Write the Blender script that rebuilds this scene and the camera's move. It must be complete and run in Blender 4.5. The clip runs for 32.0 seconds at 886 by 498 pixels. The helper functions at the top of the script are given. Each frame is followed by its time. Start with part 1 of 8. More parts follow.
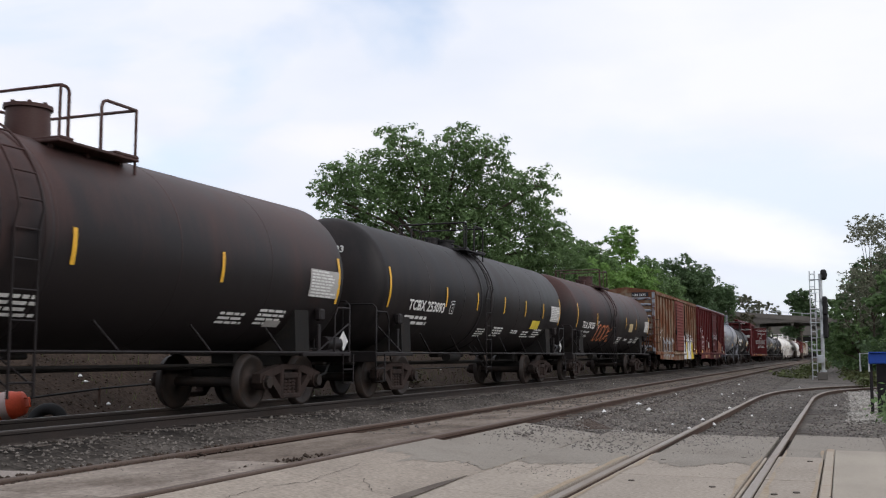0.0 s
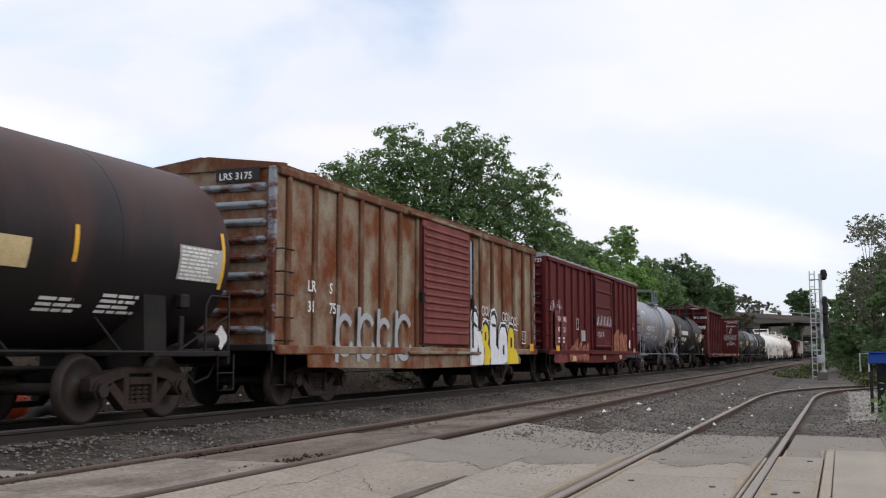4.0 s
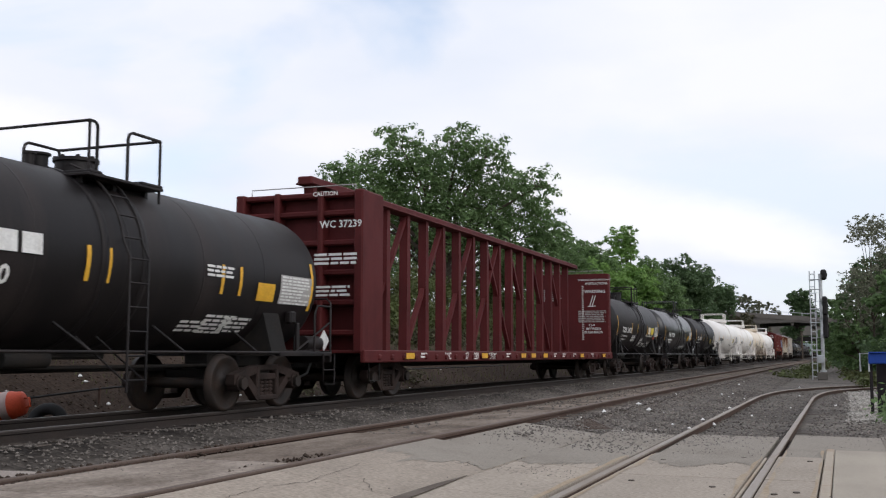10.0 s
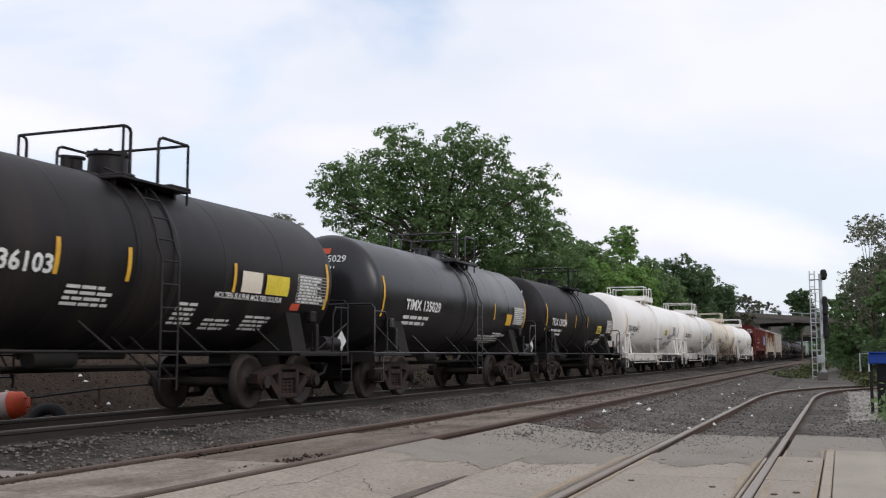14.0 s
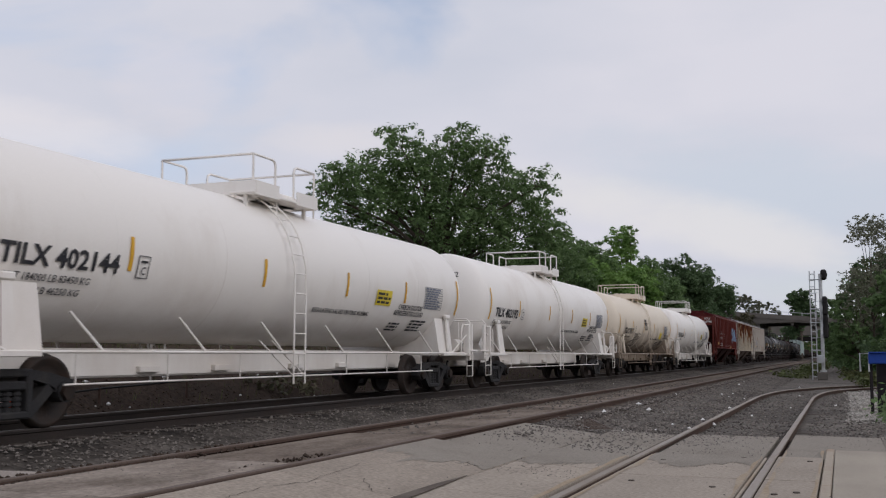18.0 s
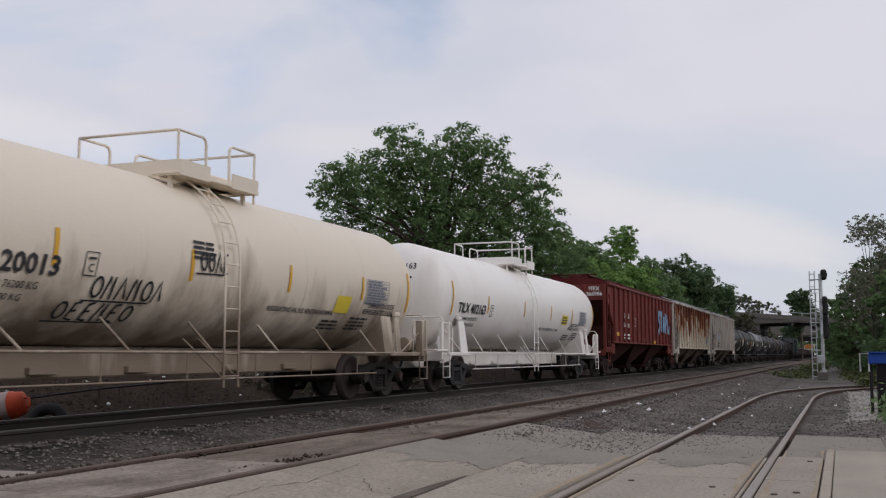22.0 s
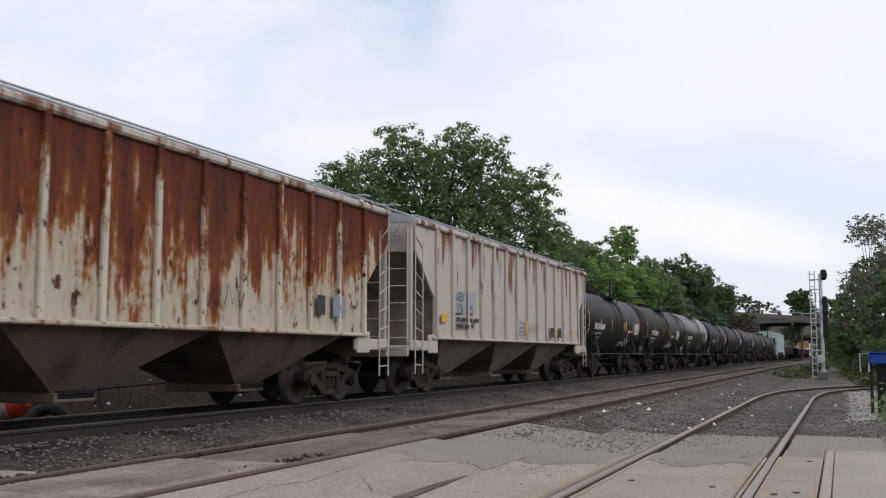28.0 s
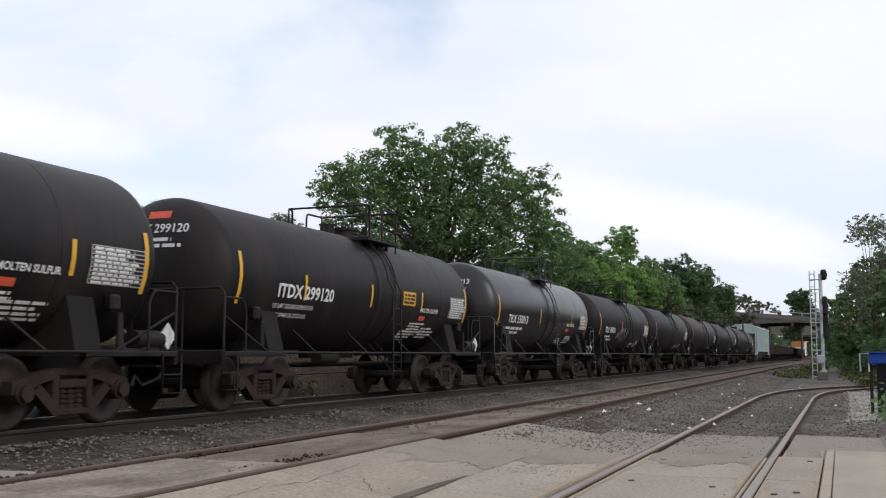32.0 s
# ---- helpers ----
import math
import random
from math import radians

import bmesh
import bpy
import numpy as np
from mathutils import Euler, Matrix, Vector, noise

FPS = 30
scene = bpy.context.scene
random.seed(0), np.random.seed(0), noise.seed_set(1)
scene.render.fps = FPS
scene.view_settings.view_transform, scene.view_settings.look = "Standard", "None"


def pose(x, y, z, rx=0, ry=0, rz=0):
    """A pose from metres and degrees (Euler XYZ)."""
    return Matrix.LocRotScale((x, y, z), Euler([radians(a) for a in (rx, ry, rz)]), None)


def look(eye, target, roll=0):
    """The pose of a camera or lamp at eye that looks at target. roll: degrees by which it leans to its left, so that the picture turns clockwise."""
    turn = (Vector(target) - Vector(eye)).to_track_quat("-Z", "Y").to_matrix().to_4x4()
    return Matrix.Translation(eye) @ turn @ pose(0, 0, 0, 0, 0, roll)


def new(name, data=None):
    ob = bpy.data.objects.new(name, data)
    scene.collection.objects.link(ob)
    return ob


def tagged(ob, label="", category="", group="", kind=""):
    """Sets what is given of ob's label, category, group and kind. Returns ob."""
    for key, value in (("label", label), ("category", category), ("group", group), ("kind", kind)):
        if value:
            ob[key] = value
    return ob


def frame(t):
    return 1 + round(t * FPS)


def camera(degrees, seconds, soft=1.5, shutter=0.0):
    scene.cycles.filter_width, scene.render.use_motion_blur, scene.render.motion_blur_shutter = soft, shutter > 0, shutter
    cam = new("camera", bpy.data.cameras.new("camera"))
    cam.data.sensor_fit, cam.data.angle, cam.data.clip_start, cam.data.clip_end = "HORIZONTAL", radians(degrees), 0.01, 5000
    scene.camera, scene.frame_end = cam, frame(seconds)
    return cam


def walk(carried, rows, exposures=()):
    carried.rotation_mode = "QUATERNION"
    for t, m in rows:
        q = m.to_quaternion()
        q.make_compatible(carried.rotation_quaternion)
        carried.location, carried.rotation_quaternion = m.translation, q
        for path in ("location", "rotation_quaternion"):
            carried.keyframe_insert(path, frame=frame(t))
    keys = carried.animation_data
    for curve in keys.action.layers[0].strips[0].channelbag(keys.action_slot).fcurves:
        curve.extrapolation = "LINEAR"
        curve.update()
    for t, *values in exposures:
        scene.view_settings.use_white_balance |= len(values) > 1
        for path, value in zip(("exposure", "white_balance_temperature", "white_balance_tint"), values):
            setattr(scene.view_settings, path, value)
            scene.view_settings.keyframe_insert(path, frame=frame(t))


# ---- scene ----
# ---------- camera: stands still beside the crossing ----------
CAM_Z = 0.918
cam = camera(46.31, 32.0, soft=1.15, shutter=0.12)
cam_pose = pose(0, 0, CAM_Z, 90 + 5.825, 0, 20.965)
walk(cam, [(0.0, cam_pose), (32.0, cam_pose)],
     exposures=[(t, e - 0.52, 6480, 10 - 8 * min(0.0, e + 0.1)) for t, e in ((0.0, 0.0), (7.2, 0.0), (8.3, -0.18), (9.2, -0.08), (10.0, 0.0), (13.0, 0.0), (14.5, -0.06), (16.5, -0.22), (18.0, -0.5), (22.5, -0.5), (24.5, -0.2), (25.5, -0.02), (27.5, -0.06), (29.2, -0.08), (30.5, 0.0), (32.0, 0.0))])

# ---------- world, sun ----------
world = bpy.data.worlds.new("overcast_sky")
scene.world = world
world.use_nodes = True
wn, wl = world.node_tree.nodes, world.node_tree.links
wn.clear()
w_out = wn.new("ShaderNodeOutputWorld")
w_bg = wn.new("ShaderNodeBackground")
w_sky = wn.new("ShaderNodeTexSky")
w_sky.sky_type, w_sky.sun_disc = "NISHITA", False
SUN_ELEV, SUN_ROT = radians(30), radians(105)
w_sky.sun_elevation, w_sky.sun_rotation = SUN_ELEV, SUN_ROT
w_co = wn.new("ShaderNodeTexCoord")
w_map = wn.new("ShaderNodeMapping")
w_map.inputs["Scale"].default_value = (1.0, 1.0, 2.6)
w_n1 = wn.new("ShaderNodeTexNoise")
w_n1.inputs["Scale"].default_value, w_n1.inputs["Detail"].default_value = 2.1, 6.0
w_n1.inputs["Roughness"].default_value, w_n1.inputs["Distortion"].default_value = 0.5, 0.35
w_ramp = wn.new("ShaderNodeValToRGB")
w_ramp.color_ramp.elements[0].position, w_ramp.color_ramp.elements[1].position = 0.22, 0.46
w_ramp.color_ramp.elements[0].color, w_ramp.color_ramp.elements[1].color = (0, 0, 0, 1), (1, 1, 1, 1)
w_n2 = wn.new("ShaderNodeTexNoise")
w_n2.inputs["Scale"].default_value, w_n2.inputs["Detail"].default_value = 2.3, 7.0
w_cl = wn.new("ShaderNodeValToRGB")
w_cl.color_ramp.elements[0].position, w_cl.color_ramp.elements[1].position = 0.38, 0.62
w_cl.color_ramp.elements[0].color, w_cl.color_ramp.elements[1].color = (0.79, 0.835, 0.94, 1), (0.925, 0.935, 1.015, 1)
w_mul = wn.new("ShaderNodeVectorMath")
w_mul.operation = "SCALE"
w_mul.inputs["Scale"].default_value = 0.20
w_mix = wn.new("ShaderNodeMix")
w_mix.data_type = "RGBA"
wl.new(w_co.outputs["Generated"], w_map.inputs["Vector"])
wl.new(w_map.outputs["Vector"], w_n1.inputs["Vector"])
wl.new(w_map.outputs["Vector"], w_n2.inputs["Vector"])
wl.new(w_n1.outputs["Fac"], w_ramp.inputs["Fac"])
wl.new(w_n2.outputs["Fac"], w_cl.inputs["Fac"])
wl.new(w_sky.outputs["Color"], w_mul.inputs[0])
wl.new(w_ramp.outputs["Color"], w_mix.inputs["Factor"])
wl.new(w_mul.outputs["Vector"], w_mix.inputs["A"])
wl.new(w_cl.outputs["Color"], w_mix.inputs["B"])


def cloud(under, across, upward, colour, most):
    """A soft torn patch of sky: across and upward are its half-axes' directions over their sizes."""
    dots = []
    for axis in (across, upward):
        dp = wn.new("ShaderNodeVectorMath")
        dp.operation = "DOT_PRODUCT"
        dp.inputs[1].default_value = axis
        wl.new(w_co.outputs["Generated"], dp.inputs[0])
        sq = wn.new("ShaderNodeMath")
        sq.operation = "MULTIPLY"
        wl.new(dp.outputs["Value"], sq.inputs[0])
        wl.new(dp.outputs["Value"], sq.inputs[1])
        dots.append(sq)
    both = wn.new("ShaderNodeMath")
    wl.new(dots[0].outputs["Value"], both.inputs[0])
    wl.new(dots[1].outputs["Value"], both.inputs[1])
    torn = wn.new("ShaderNodeMath")
    torn.operation = "MULTIPLY_ADD"
    torn.inputs[1].default_value = -2.6
    wl.new(w_n3.outputs["Fac"], torn.inputs[0])
    wl.new(both.outputs["Value"], torn.inputs[2])
    edge = wn.new("ShaderNodeMapRange")
    edge.interpolation_type = "SMOOTHSTEP"
    edge.inputs["From Min"].default_value, edge.inputs["From Max"].default_value = 0.15, -1.35
    edge.inputs["To Max"].default_value = most
    wl.new(torn.outputs["Value"], edge.inputs["Value"])
    mx = wn.new("ShaderNodeMix")
    mx.data_type = "RGBA"
    mx.inputs["B"].default_value = (*colour, 1)
    wl.new(edge.outputs["Result"], mx.inputs["Factor"])
    wl.new(under, mx.inputs["A"])
    return mx.outputs["Result"]


w_n3 = wn.new("ShaderNodeTexNoise")
w_n3.inputs["Scale"].default_value, w_n3.inputs["Detail"].default_value, w_n3.inputs["Roughness"].default_value = 7.0, 9.0, 0.66
wl.new(w_map.outputs["Vector"], w_n3.inputs["Vector"])
w_last = cloud(w_mix.outputs["Result"], (5.14, 4.28, -0.2), (6.27, -4.38, 39.96), (0.70, 0.83, 1.02), 0.6)
w_last = cloud(w_last, (5.18, 0.57, -1.19), (4.19, -2.77, 19.63), (0.75, 0.86, 0.97), 0.6)
w_last = cloud(w_last, (5.15, 0.92, -1.49), (9.09, -2.88, 31.83), (1.03, 1.02, 1.01), 0.75)
w_last = cloud(w_last, (13.54, 6.9, 0.33), (4.45, -9.95, 52.54), (0.99, 0.965, 0.985), 0.6)
w_last = cloud(w_last, (15.29, 10.69, 1.2), (3.0, -5.23, 23.41), (0.99, 0.95, 0.99), 0.45)
w_last = cloud(w_last, (6.4, 6.18, -0.25), (6.6, -3.86, 35.79), (1.03, 1.01, 1.04), 0.7)
wl.new(w_last, w_bg.inputs["Color"])
w_bg.inputs["Strength"].default_value = 1.5
wl.new(w_bg.outputs["Background"], w_out.inputs["Surface"])

sun_data = bpy.data.lights.new("sun", "SUN")
sun_data.energy, sun_data.angle, sun_data.color = 1.5, radians(30), (1.0, 0.985, 0.97)
sun = new("sun", sun_data)
sun.matrix_basis = look((0, 0, 0), (-math.sin(SUN_ROT) * math.cos(SUN_ELEV), -math.cos(SUN_ROT) * math.cos(SUN_ELEV), -math.sin(SUN_ELEV)))


# ---------- materials ----------
def paint(name, base, rough=0.5, metal=0.0, other=None, amount=0.5, scale=1.5, stretch=(1, 1, 1), grain=0.12, bump=0.15, bump_scale=30.0,
          low=0.45, high=0.7, spread=0.0, translucent=0.0, gloss=0.3, drip=None):
    """A surface of one base colour, with patches of another colour, fine grain and relief."""
    m = bpy.data.materials.new(name)
    m.use_nodes = True
    n, l = m.node_tree.nodes, m.node_tree.links
    b = n["Principled BSDF"]
    co, mp, inf = n.new("ShaderNodeTexCoord"), n.new("ShaderNodeMapping"), n.new("ShaderNodeObjectInfo")
    mp.inputs["Scale"].default_value = stretch
    l.new(co.outputs["Object"], mp.inputs["Vector"])
    off = n.new("ShaderNodeVectorMath")
    off.operation = "SCALE"
    off.inputs[0].default_value = (37.0, 11.0, 23.0)
    l.new(inf.outputs["Random"], off.inputs["Scale"])
    l.new(off.outputs["Vector"], mp.inputs["Location"])
    big = n.new("ShaderNodeTexNoise")
    big.inputs["Scale"].default_value, big.inputs["Detail"].default_value, big.inputs["Roughness"].default_value = scale, 7.0, 0.62
    l.new(mp.outputs["Vector"], big.inputs["Vector"])
    rp = n.new("ShaderNodeValToRGB")
    rp.color_ramp.elements[0].position, rp.color_ramp.elements[1].position = low, high
    if drip:
        # more of the other colour the higher on the car: drip = (height, gain)
        sp, dz = n.new("ShaderNodeSeparateXYZ"), n.new("ShaderNodeMath")
        l.new(co.outputs["Object"], sp.inputs["Vector"])
        dz.operation = "SUBTRACT"
        dz.inputs[1].default_value = drip[0]
        l.new(sp.outputs["Z"], dz.inputs[0])
        dm = n.new("ShaderNodeMath")
        dm.operation = "MULTIPLY_ADD"
        dm.inputs[1].default_value = drip[1]
        l.new(dz.outputs["Value"], dm.inputs[0])
        l.new(big.outputs["Fac"], dm.inputs[2])
        l.new(dm.outputs["Value"], rp.inputs["Fac"])
    else:
        l.new(big.outputs["Fac"], rp.inputs["Fac"])
    amt = n.new("ShaderNodeMath")
    amt.operation = "MULTIPLY"
    amt.inputs[1].default_value = amount
    l.new(rp.outputs["Color"], amt.inputs[0])
    mix = n.new("ShaderNodeMix")
    mix.data_type = "RGBA"
    mix.inputs["A"].default_value = (*base, 1)
    mix.inputs["B"].default_value = (*(other or [c * 0.6 for c in base]), 1)
    l.new(amt.outputs["Value"], mix.inputs["Factor"])
    fine = n.new("ShaderNodeTexNoise")
    fine.inputs["Scale"].default_value, fine.inputs["Detail"].default_value = bump_scale, 4.0
    l.new(co.outputs["Object"], fine.inputs["Vector"])
    gr = n.new("ShaderNodeMapRange")
    gr.inputs["From Min"].default_value, gr.inputs["From Max"].default_value = 0.25, 0.75
    gr.inputs["To Min"].default_value, gr.inputs["To Max"].default_value = 1 - grain, 1 + grain
    l.new(fine.outputs["Fac"], gr.inputs["Value"])
    sc = n.new("ShaderNodeVectorMath")
    sc.operation = "SCALE"
    l.new(mix.outputs["Result"], sc.inputs[0])
    last = gr.outputs["Result"]
    if spread:
        rr = n.new("ShaderNodeMapRange")
        rr.inputs["To Min"].default_value, rr.inputs["To Max"].default_value = 1 - spread, 1 + spread
        if translucent:
            geo = n.new("ShaderNodeNewGeometry")
            l.new(geo.outputs["Random Per Island"], rr.inputs["Value"])
        else:
            l.new(inf.outputs["Random"], rr.inputs["Value"])
        mm = n.new("ShaderNodeMath")
        mm.operation = "MULTIPLY"
        l.new(last, mm.inputs[0])
        l.new(rr.outputs["Result"], mm.inputs[1])
        last = mm.outputs["Value"]
    l.new(last, sc.inputs["Scale"])
    l.new(sc.outputs["Vector"], b.inputs["Base Color"])
    rg = n.new("ShaderNodeMapRange")
    rg.inputs["To Min"].default_value, rg.inputs["To Max"].default_value = max(0.05, rough - 0.12), min(1.0, rough + 0.15)
    l.new(big.outputs["Fac"], rg.inputs["Value"])
    l.new(rg.outputs["Result"], b.inputs["Roughness"])
    b.inputs["Metallic"].default_value = metal
    b.inputs["Specular IOR Level"].default_value = gloss
    if bump:
        bp = n.new("ShaderNodeBump")
        bp.inputs["Strength"].default_value, bp.inputs["Distance"].default_value = bump, 0.02
        l.new(fine.outputs["Fac"], bp.inputs["Height"])
        l.new(bp.outputs["Normal"], b.inputs["Normal"])
    if translucent:
        out = n["Material Output"]
        tr, ms = n.new("ShaderNodeBsdfTranslucent"), n.new("ShaderNodeMixShader")
        l.new(sc.outputs["Vector"], tr.inputs["Color"])
        ms.inputs["Fac"].default_value = translucent
        l.new(b.outputs["BSDF"], ms.inputs[1])
        l.new(tr.outputs["BSDF"], ms.inputs[2])
        l.new(ms.outputs["Shader"], out.inputs["Surface"])
    return m


M = {}
M["black"] = paint("black_tank_paint", (0.0105, 0.0088, 0.0090), 0.50, 0, (0.033, 0.025, 0.023), 0.85, 0.9, (0.7, 1.7, 0.28), 0.25, 0.04, 60, 0.44, 0.72, gloss=0.22)
M["glossblack"] = paint("shiny_black_tank_paint", (0.013, 0.0115, 0.0125), 0.30, 0, (0.030, 0.025, 0.025), 0.8, 0.9, (0.7, 1.5, 0.28), 0.2, 0.03, 60, 0.46, 0.72, gloss=0.5)
# lighter and redder towards the crown: brown grime, plus its sheen as colour
M["brown"] = paint("grimy_brown_sheen_paint", (0.0145, 0.0110, 0.0110), 0.52, 0, (0.064, 0.030, 0.025), 0.95, 0.8, (0.8, 1.1, 0.3), 0.22, 0.04, 60, 0.40, 0.70, gloss=0.24, drip=(2.75, 0.20))
M["grey"] = paint("grey_tank_paint", (0.215, 0.215, 0.24), 0.36, 0, (0.135, 0.13, 0.145), 0.7, 0.7, (1.4, 0.5, 0.3), 0.1, 0.03, 60)
M["white"] = paint("white_tank_paint", (0.84, 0.80, 0.75), 0.42, 0, (0.60, 0.52, 0.45), 0.5, 0.8, (1.5, 0.8, 0.3), 0.03, 0.015, 60, 0.48, 0.75, drip=(2.3, -0.06))
M["cream"] = paint("weathered_cream_tank_paint", (0.74, 0.65, 0.53), 0.5, 0, (0.17, 0.115, 0.078), 0.85, 0.9, (1.2, 1.2, 0.3), 0.06, 0.03, 60, 0.50, 0.80, drip=(2.1, -0.26))
M["boxred"] = paint("oxide_red_car_paint", (0.088, 0.0130, 0.0135), 0.62, 0, (0.115, 0.028, 0.025), 0.7, 0.9, (1.3, 1, 0.6), 0.15, 0.05, 50, gloss=0.12)
M["beamred"] = paint("dark_red_beam_paint", (0.090, 0.0165, 0.0165), 0.6, 0, (0.050, 0.011, 0.011), 0.7, 1.2, (1, 1, 0.5), 0.15, 0.05, 50, gloss=0.14)
M["hopred"] = paint("faded_red_hopper_paint", (0.160, 0.034, 0.026), 0.6, 0, (0.105, 0.027, 0.023), 0.7, 0.8, (1.3, 0.6, 0.6), 0.1, 0.04, 50, gloss=0.2)
M["rustbox"] = paint("rusted_orange_car_side", (0.275, 0.235, 0.175), 0.75, 0, (0.150, 0.045, 0.016), 1.0, 1.15, (1.2, 1.0, 0.75), 0.2, 0.1, 22, 0.36, 0.60, gloss=0.15)
M["rustpost"] = paint("brown_rusted_post", (0.125, 0.052, 0.028), 0.8, 0, (0.22, 0.17, 0.115), 0.9, 1.6, (1, 1.5, 0.6), 0.2, 0.1, 30, 0.50, 0.66, gloss=0.15)
M["rustend"] = paint("pale_blue_end_rusting_through", (0.26, 0.285, 0.315), 0.7, 0, (0.105, 0.034, 0.018), 1.0, 1.9, (0.7, 1, 1.4), 0.15, 0.08, 30, 0.46, 0.56, gloss=0.15)


def rust_streaks(name, cream, orange, rust, dark, z0, gain, scale=1.0):
    """Pale paint that rusts from the top: streaks run down, with orange fringes, dark cores and pitted spots."""
    m = bpy.data.materials.new(name)
    m.use_nodes = True
    n, l = m.node_tree.nodes, m.node_tree.links
    b = n["Principled BSDF"]
    co, inf = n.new("ShaderNodeTexCoord"), n.new("ShaderNodeObjectInfo")
    off = n.new("ShaderNodeVectorMath")
    off.operation = "SCALE"
    off.inputs[0].default_value = (0.0, 31.0, 7.0)
    l.new(inf.outputs["Random"], off.inputs["Scale"])
    add = n.new("ShaderNodeVectorMath")
    l.new(co.outputs["Object"], add.inputs[0])
    l.new(off.outputs["Vector"], add.inputs[1])

    def layer(stretch, size, detail):
        mp, tx = n.new("ShaderNodeMapping"), n.new("ShaderNodeTexNoise")
        mp.inputs["Scale"].default_value = stretch
        l.new(add.outputs["Vector"], mp.inputs["Vector"])
        tx.inputs["Scale"].default_value, tx.inputs["Detail"].default_value, tx.inputs["Roughness"].default_value = size * scale, detail, 0.65
        l.new(mp.outputs["Vector"], tx.inputs["Vector"])
        return tx.outputs["Fac"]

    def sum_of(a, k, c):
        q = n.new("ShaderNodeMath")
        q.operation = "MULTIPLY_ADD"
        q.inputs[1].default_value = k
        l.new(a, q.inputs[0])
        if isinstance(c, float):
            q.inputs[2].default_value = c
        else:
            l.new(c, q.inputs[2])
        return q.outputs["Value"]
    sp = n.new("ShaderNodeSeparateXYZ")
    l.new(co.outputs["Object"], sp.inputs["Vector"])
    f = sum_of(sp.outputs["Z"], gain, -z0 * gain - 0.6)
    f = sum_of(layer((1, 1.9, 0.35), 2.0, 8.0), 1.15, f)
    f = sum_of(layer((1, 0.35, 0.2), 0.9, 3.0), 0.95, f)
    f = sum_of(layer((1, 1, 0.8), 9.0, 5.0), 0.30, f)
    rp = n.new("ShaderNodeValToRGB")
    els = rp.color_ramp.elements
    els[0].position, els[0].color = 0.25, (*cream, 1)
    els[1].position, els[1].color = 0.92, (*dark, 1)
    for q, c in ((0.45, [x * 0.86 for x in cream]), (0.535, [0.55 * x + 0.45 * y for x, y in zip(cream, orange)]), (0.575, orange), (0.66, rust)):
        e = els.new(q)
        e.color = (*c, 1)
    l.new(f, rp.inputs["Fac"])
    pit = n.new("ShaderNodeMapRange")
    pit.inputs["From Min"].default_value, pit.inputs["From Max"].default_value = 0.585, 0.65
    l.new(layer((1, 1, 0.6), 5.0, 6.0), pit.inputs["Value"])
    mx = n.new("ShaderNodeMix")
    mx.data_type = "RGBA"
    mx.inputs["B"].default_value = (*[x * 0.8 for x in dark], 1)
    l.new(pit.outputs["Result"], mx.inputs["Factor"])
    l.new(rp.outputs["Color"], mx.inputs["A"])
    l.new(mx.outputs["Result"], b.inputs["Base Color"])
    b.inputs["Roughness"].default_value, b.inputs["Specular IOR Level"].default_value = 0.72, 0.15
    bp = n.new("ShaderNodeBump")
    bp.inputs["Strength"].default_value, bp.inputs["Distance"].default_value = 0.15, 0.02
    l.new(f, bp.inputs["Height"])
    l.new(bp.outputs["Normal"], b.inputs["Normal"])
    return m


M["rusthop"] = rust_streaks("white_paint_rusting_through", (0.50, 0.44, 0.345), (0.25, 0.105, 0.038), (0.150, 0.041, 0.016), (0.072, 0.021, 0.014), 2.60, 0.24)
M["ribcream"] = rust_streaks("cream_rib_rusting_through", (0.56, 0.50, 0.40), (0.26, 0.12, 0.05), (0.14, 0.045, 0.02), (0.075, 0.023, 0.015), 2.85, 0.22, 1.6)
M["palehop"] = paint("pale_grey_hopper_paint", (0.475, 0.425, 0.372), 0.6, 0, (0.16, 0.058, 0.024), 0.95, 1.3, (1, 1.8, 0.36), 0.09, 0.04, 50, 0.575, 0.67, gloss=0.12, drip=(2.7, 0.085))
M["mint"] = paint("pale_mint_hopper_paint", (0.42, 0.50, 0.48), 0.55, 0, None, 0.3)
M["doorred"] = paint("faded_pink_red_door", (0.19, 0.052, 0.045), 0.65, 0, (0.12, 0.035, 0.022), 0.8, 1.5, (1, 1, 0.6), 0.15, 0.06, 40, gloss=0.2)
M["primer"] = paint("faded_pink_primer", (0.17, 0.045, 0.045), 0.7, 0, (0.075, 0.015, 0.016), 0.9, 1.6, (1, 1, 1), 0.15, 0.04, 40, 0.5, 0.62, gloss=0.15)
M["palegrey"] = paint("pale_grey_stencil_patch", (0.36, 0.37, 0.385), 0.65)
M["paleblue"] = paint("pale_blue_touch_up_paint", (0.27, 0.33, 0.43), 0.7, 0, (0.25, 0.20, 0.15), 0.8, 2.0, (1, 1, 0.5), 0.12, 0.05, 30, 0.5, 0.65, gloss=0.15)
M["orange"] = paint("orange_car_end_paint", (0.55, 0.22, 0.06), 0.55)
M["gond"] = paint("dark_gondola_paint", (0.045, 0.03, 0.028), 0.65)
M["under"] = paint("grimy_black_underframe", (0.015, 0.0135, 0.0125), 0.8, 0, (0.035, 0.026, 0.02), 0.6, 2.0, (1, 1, 1), 0.2, 0.2, 40, gloss=0.2)
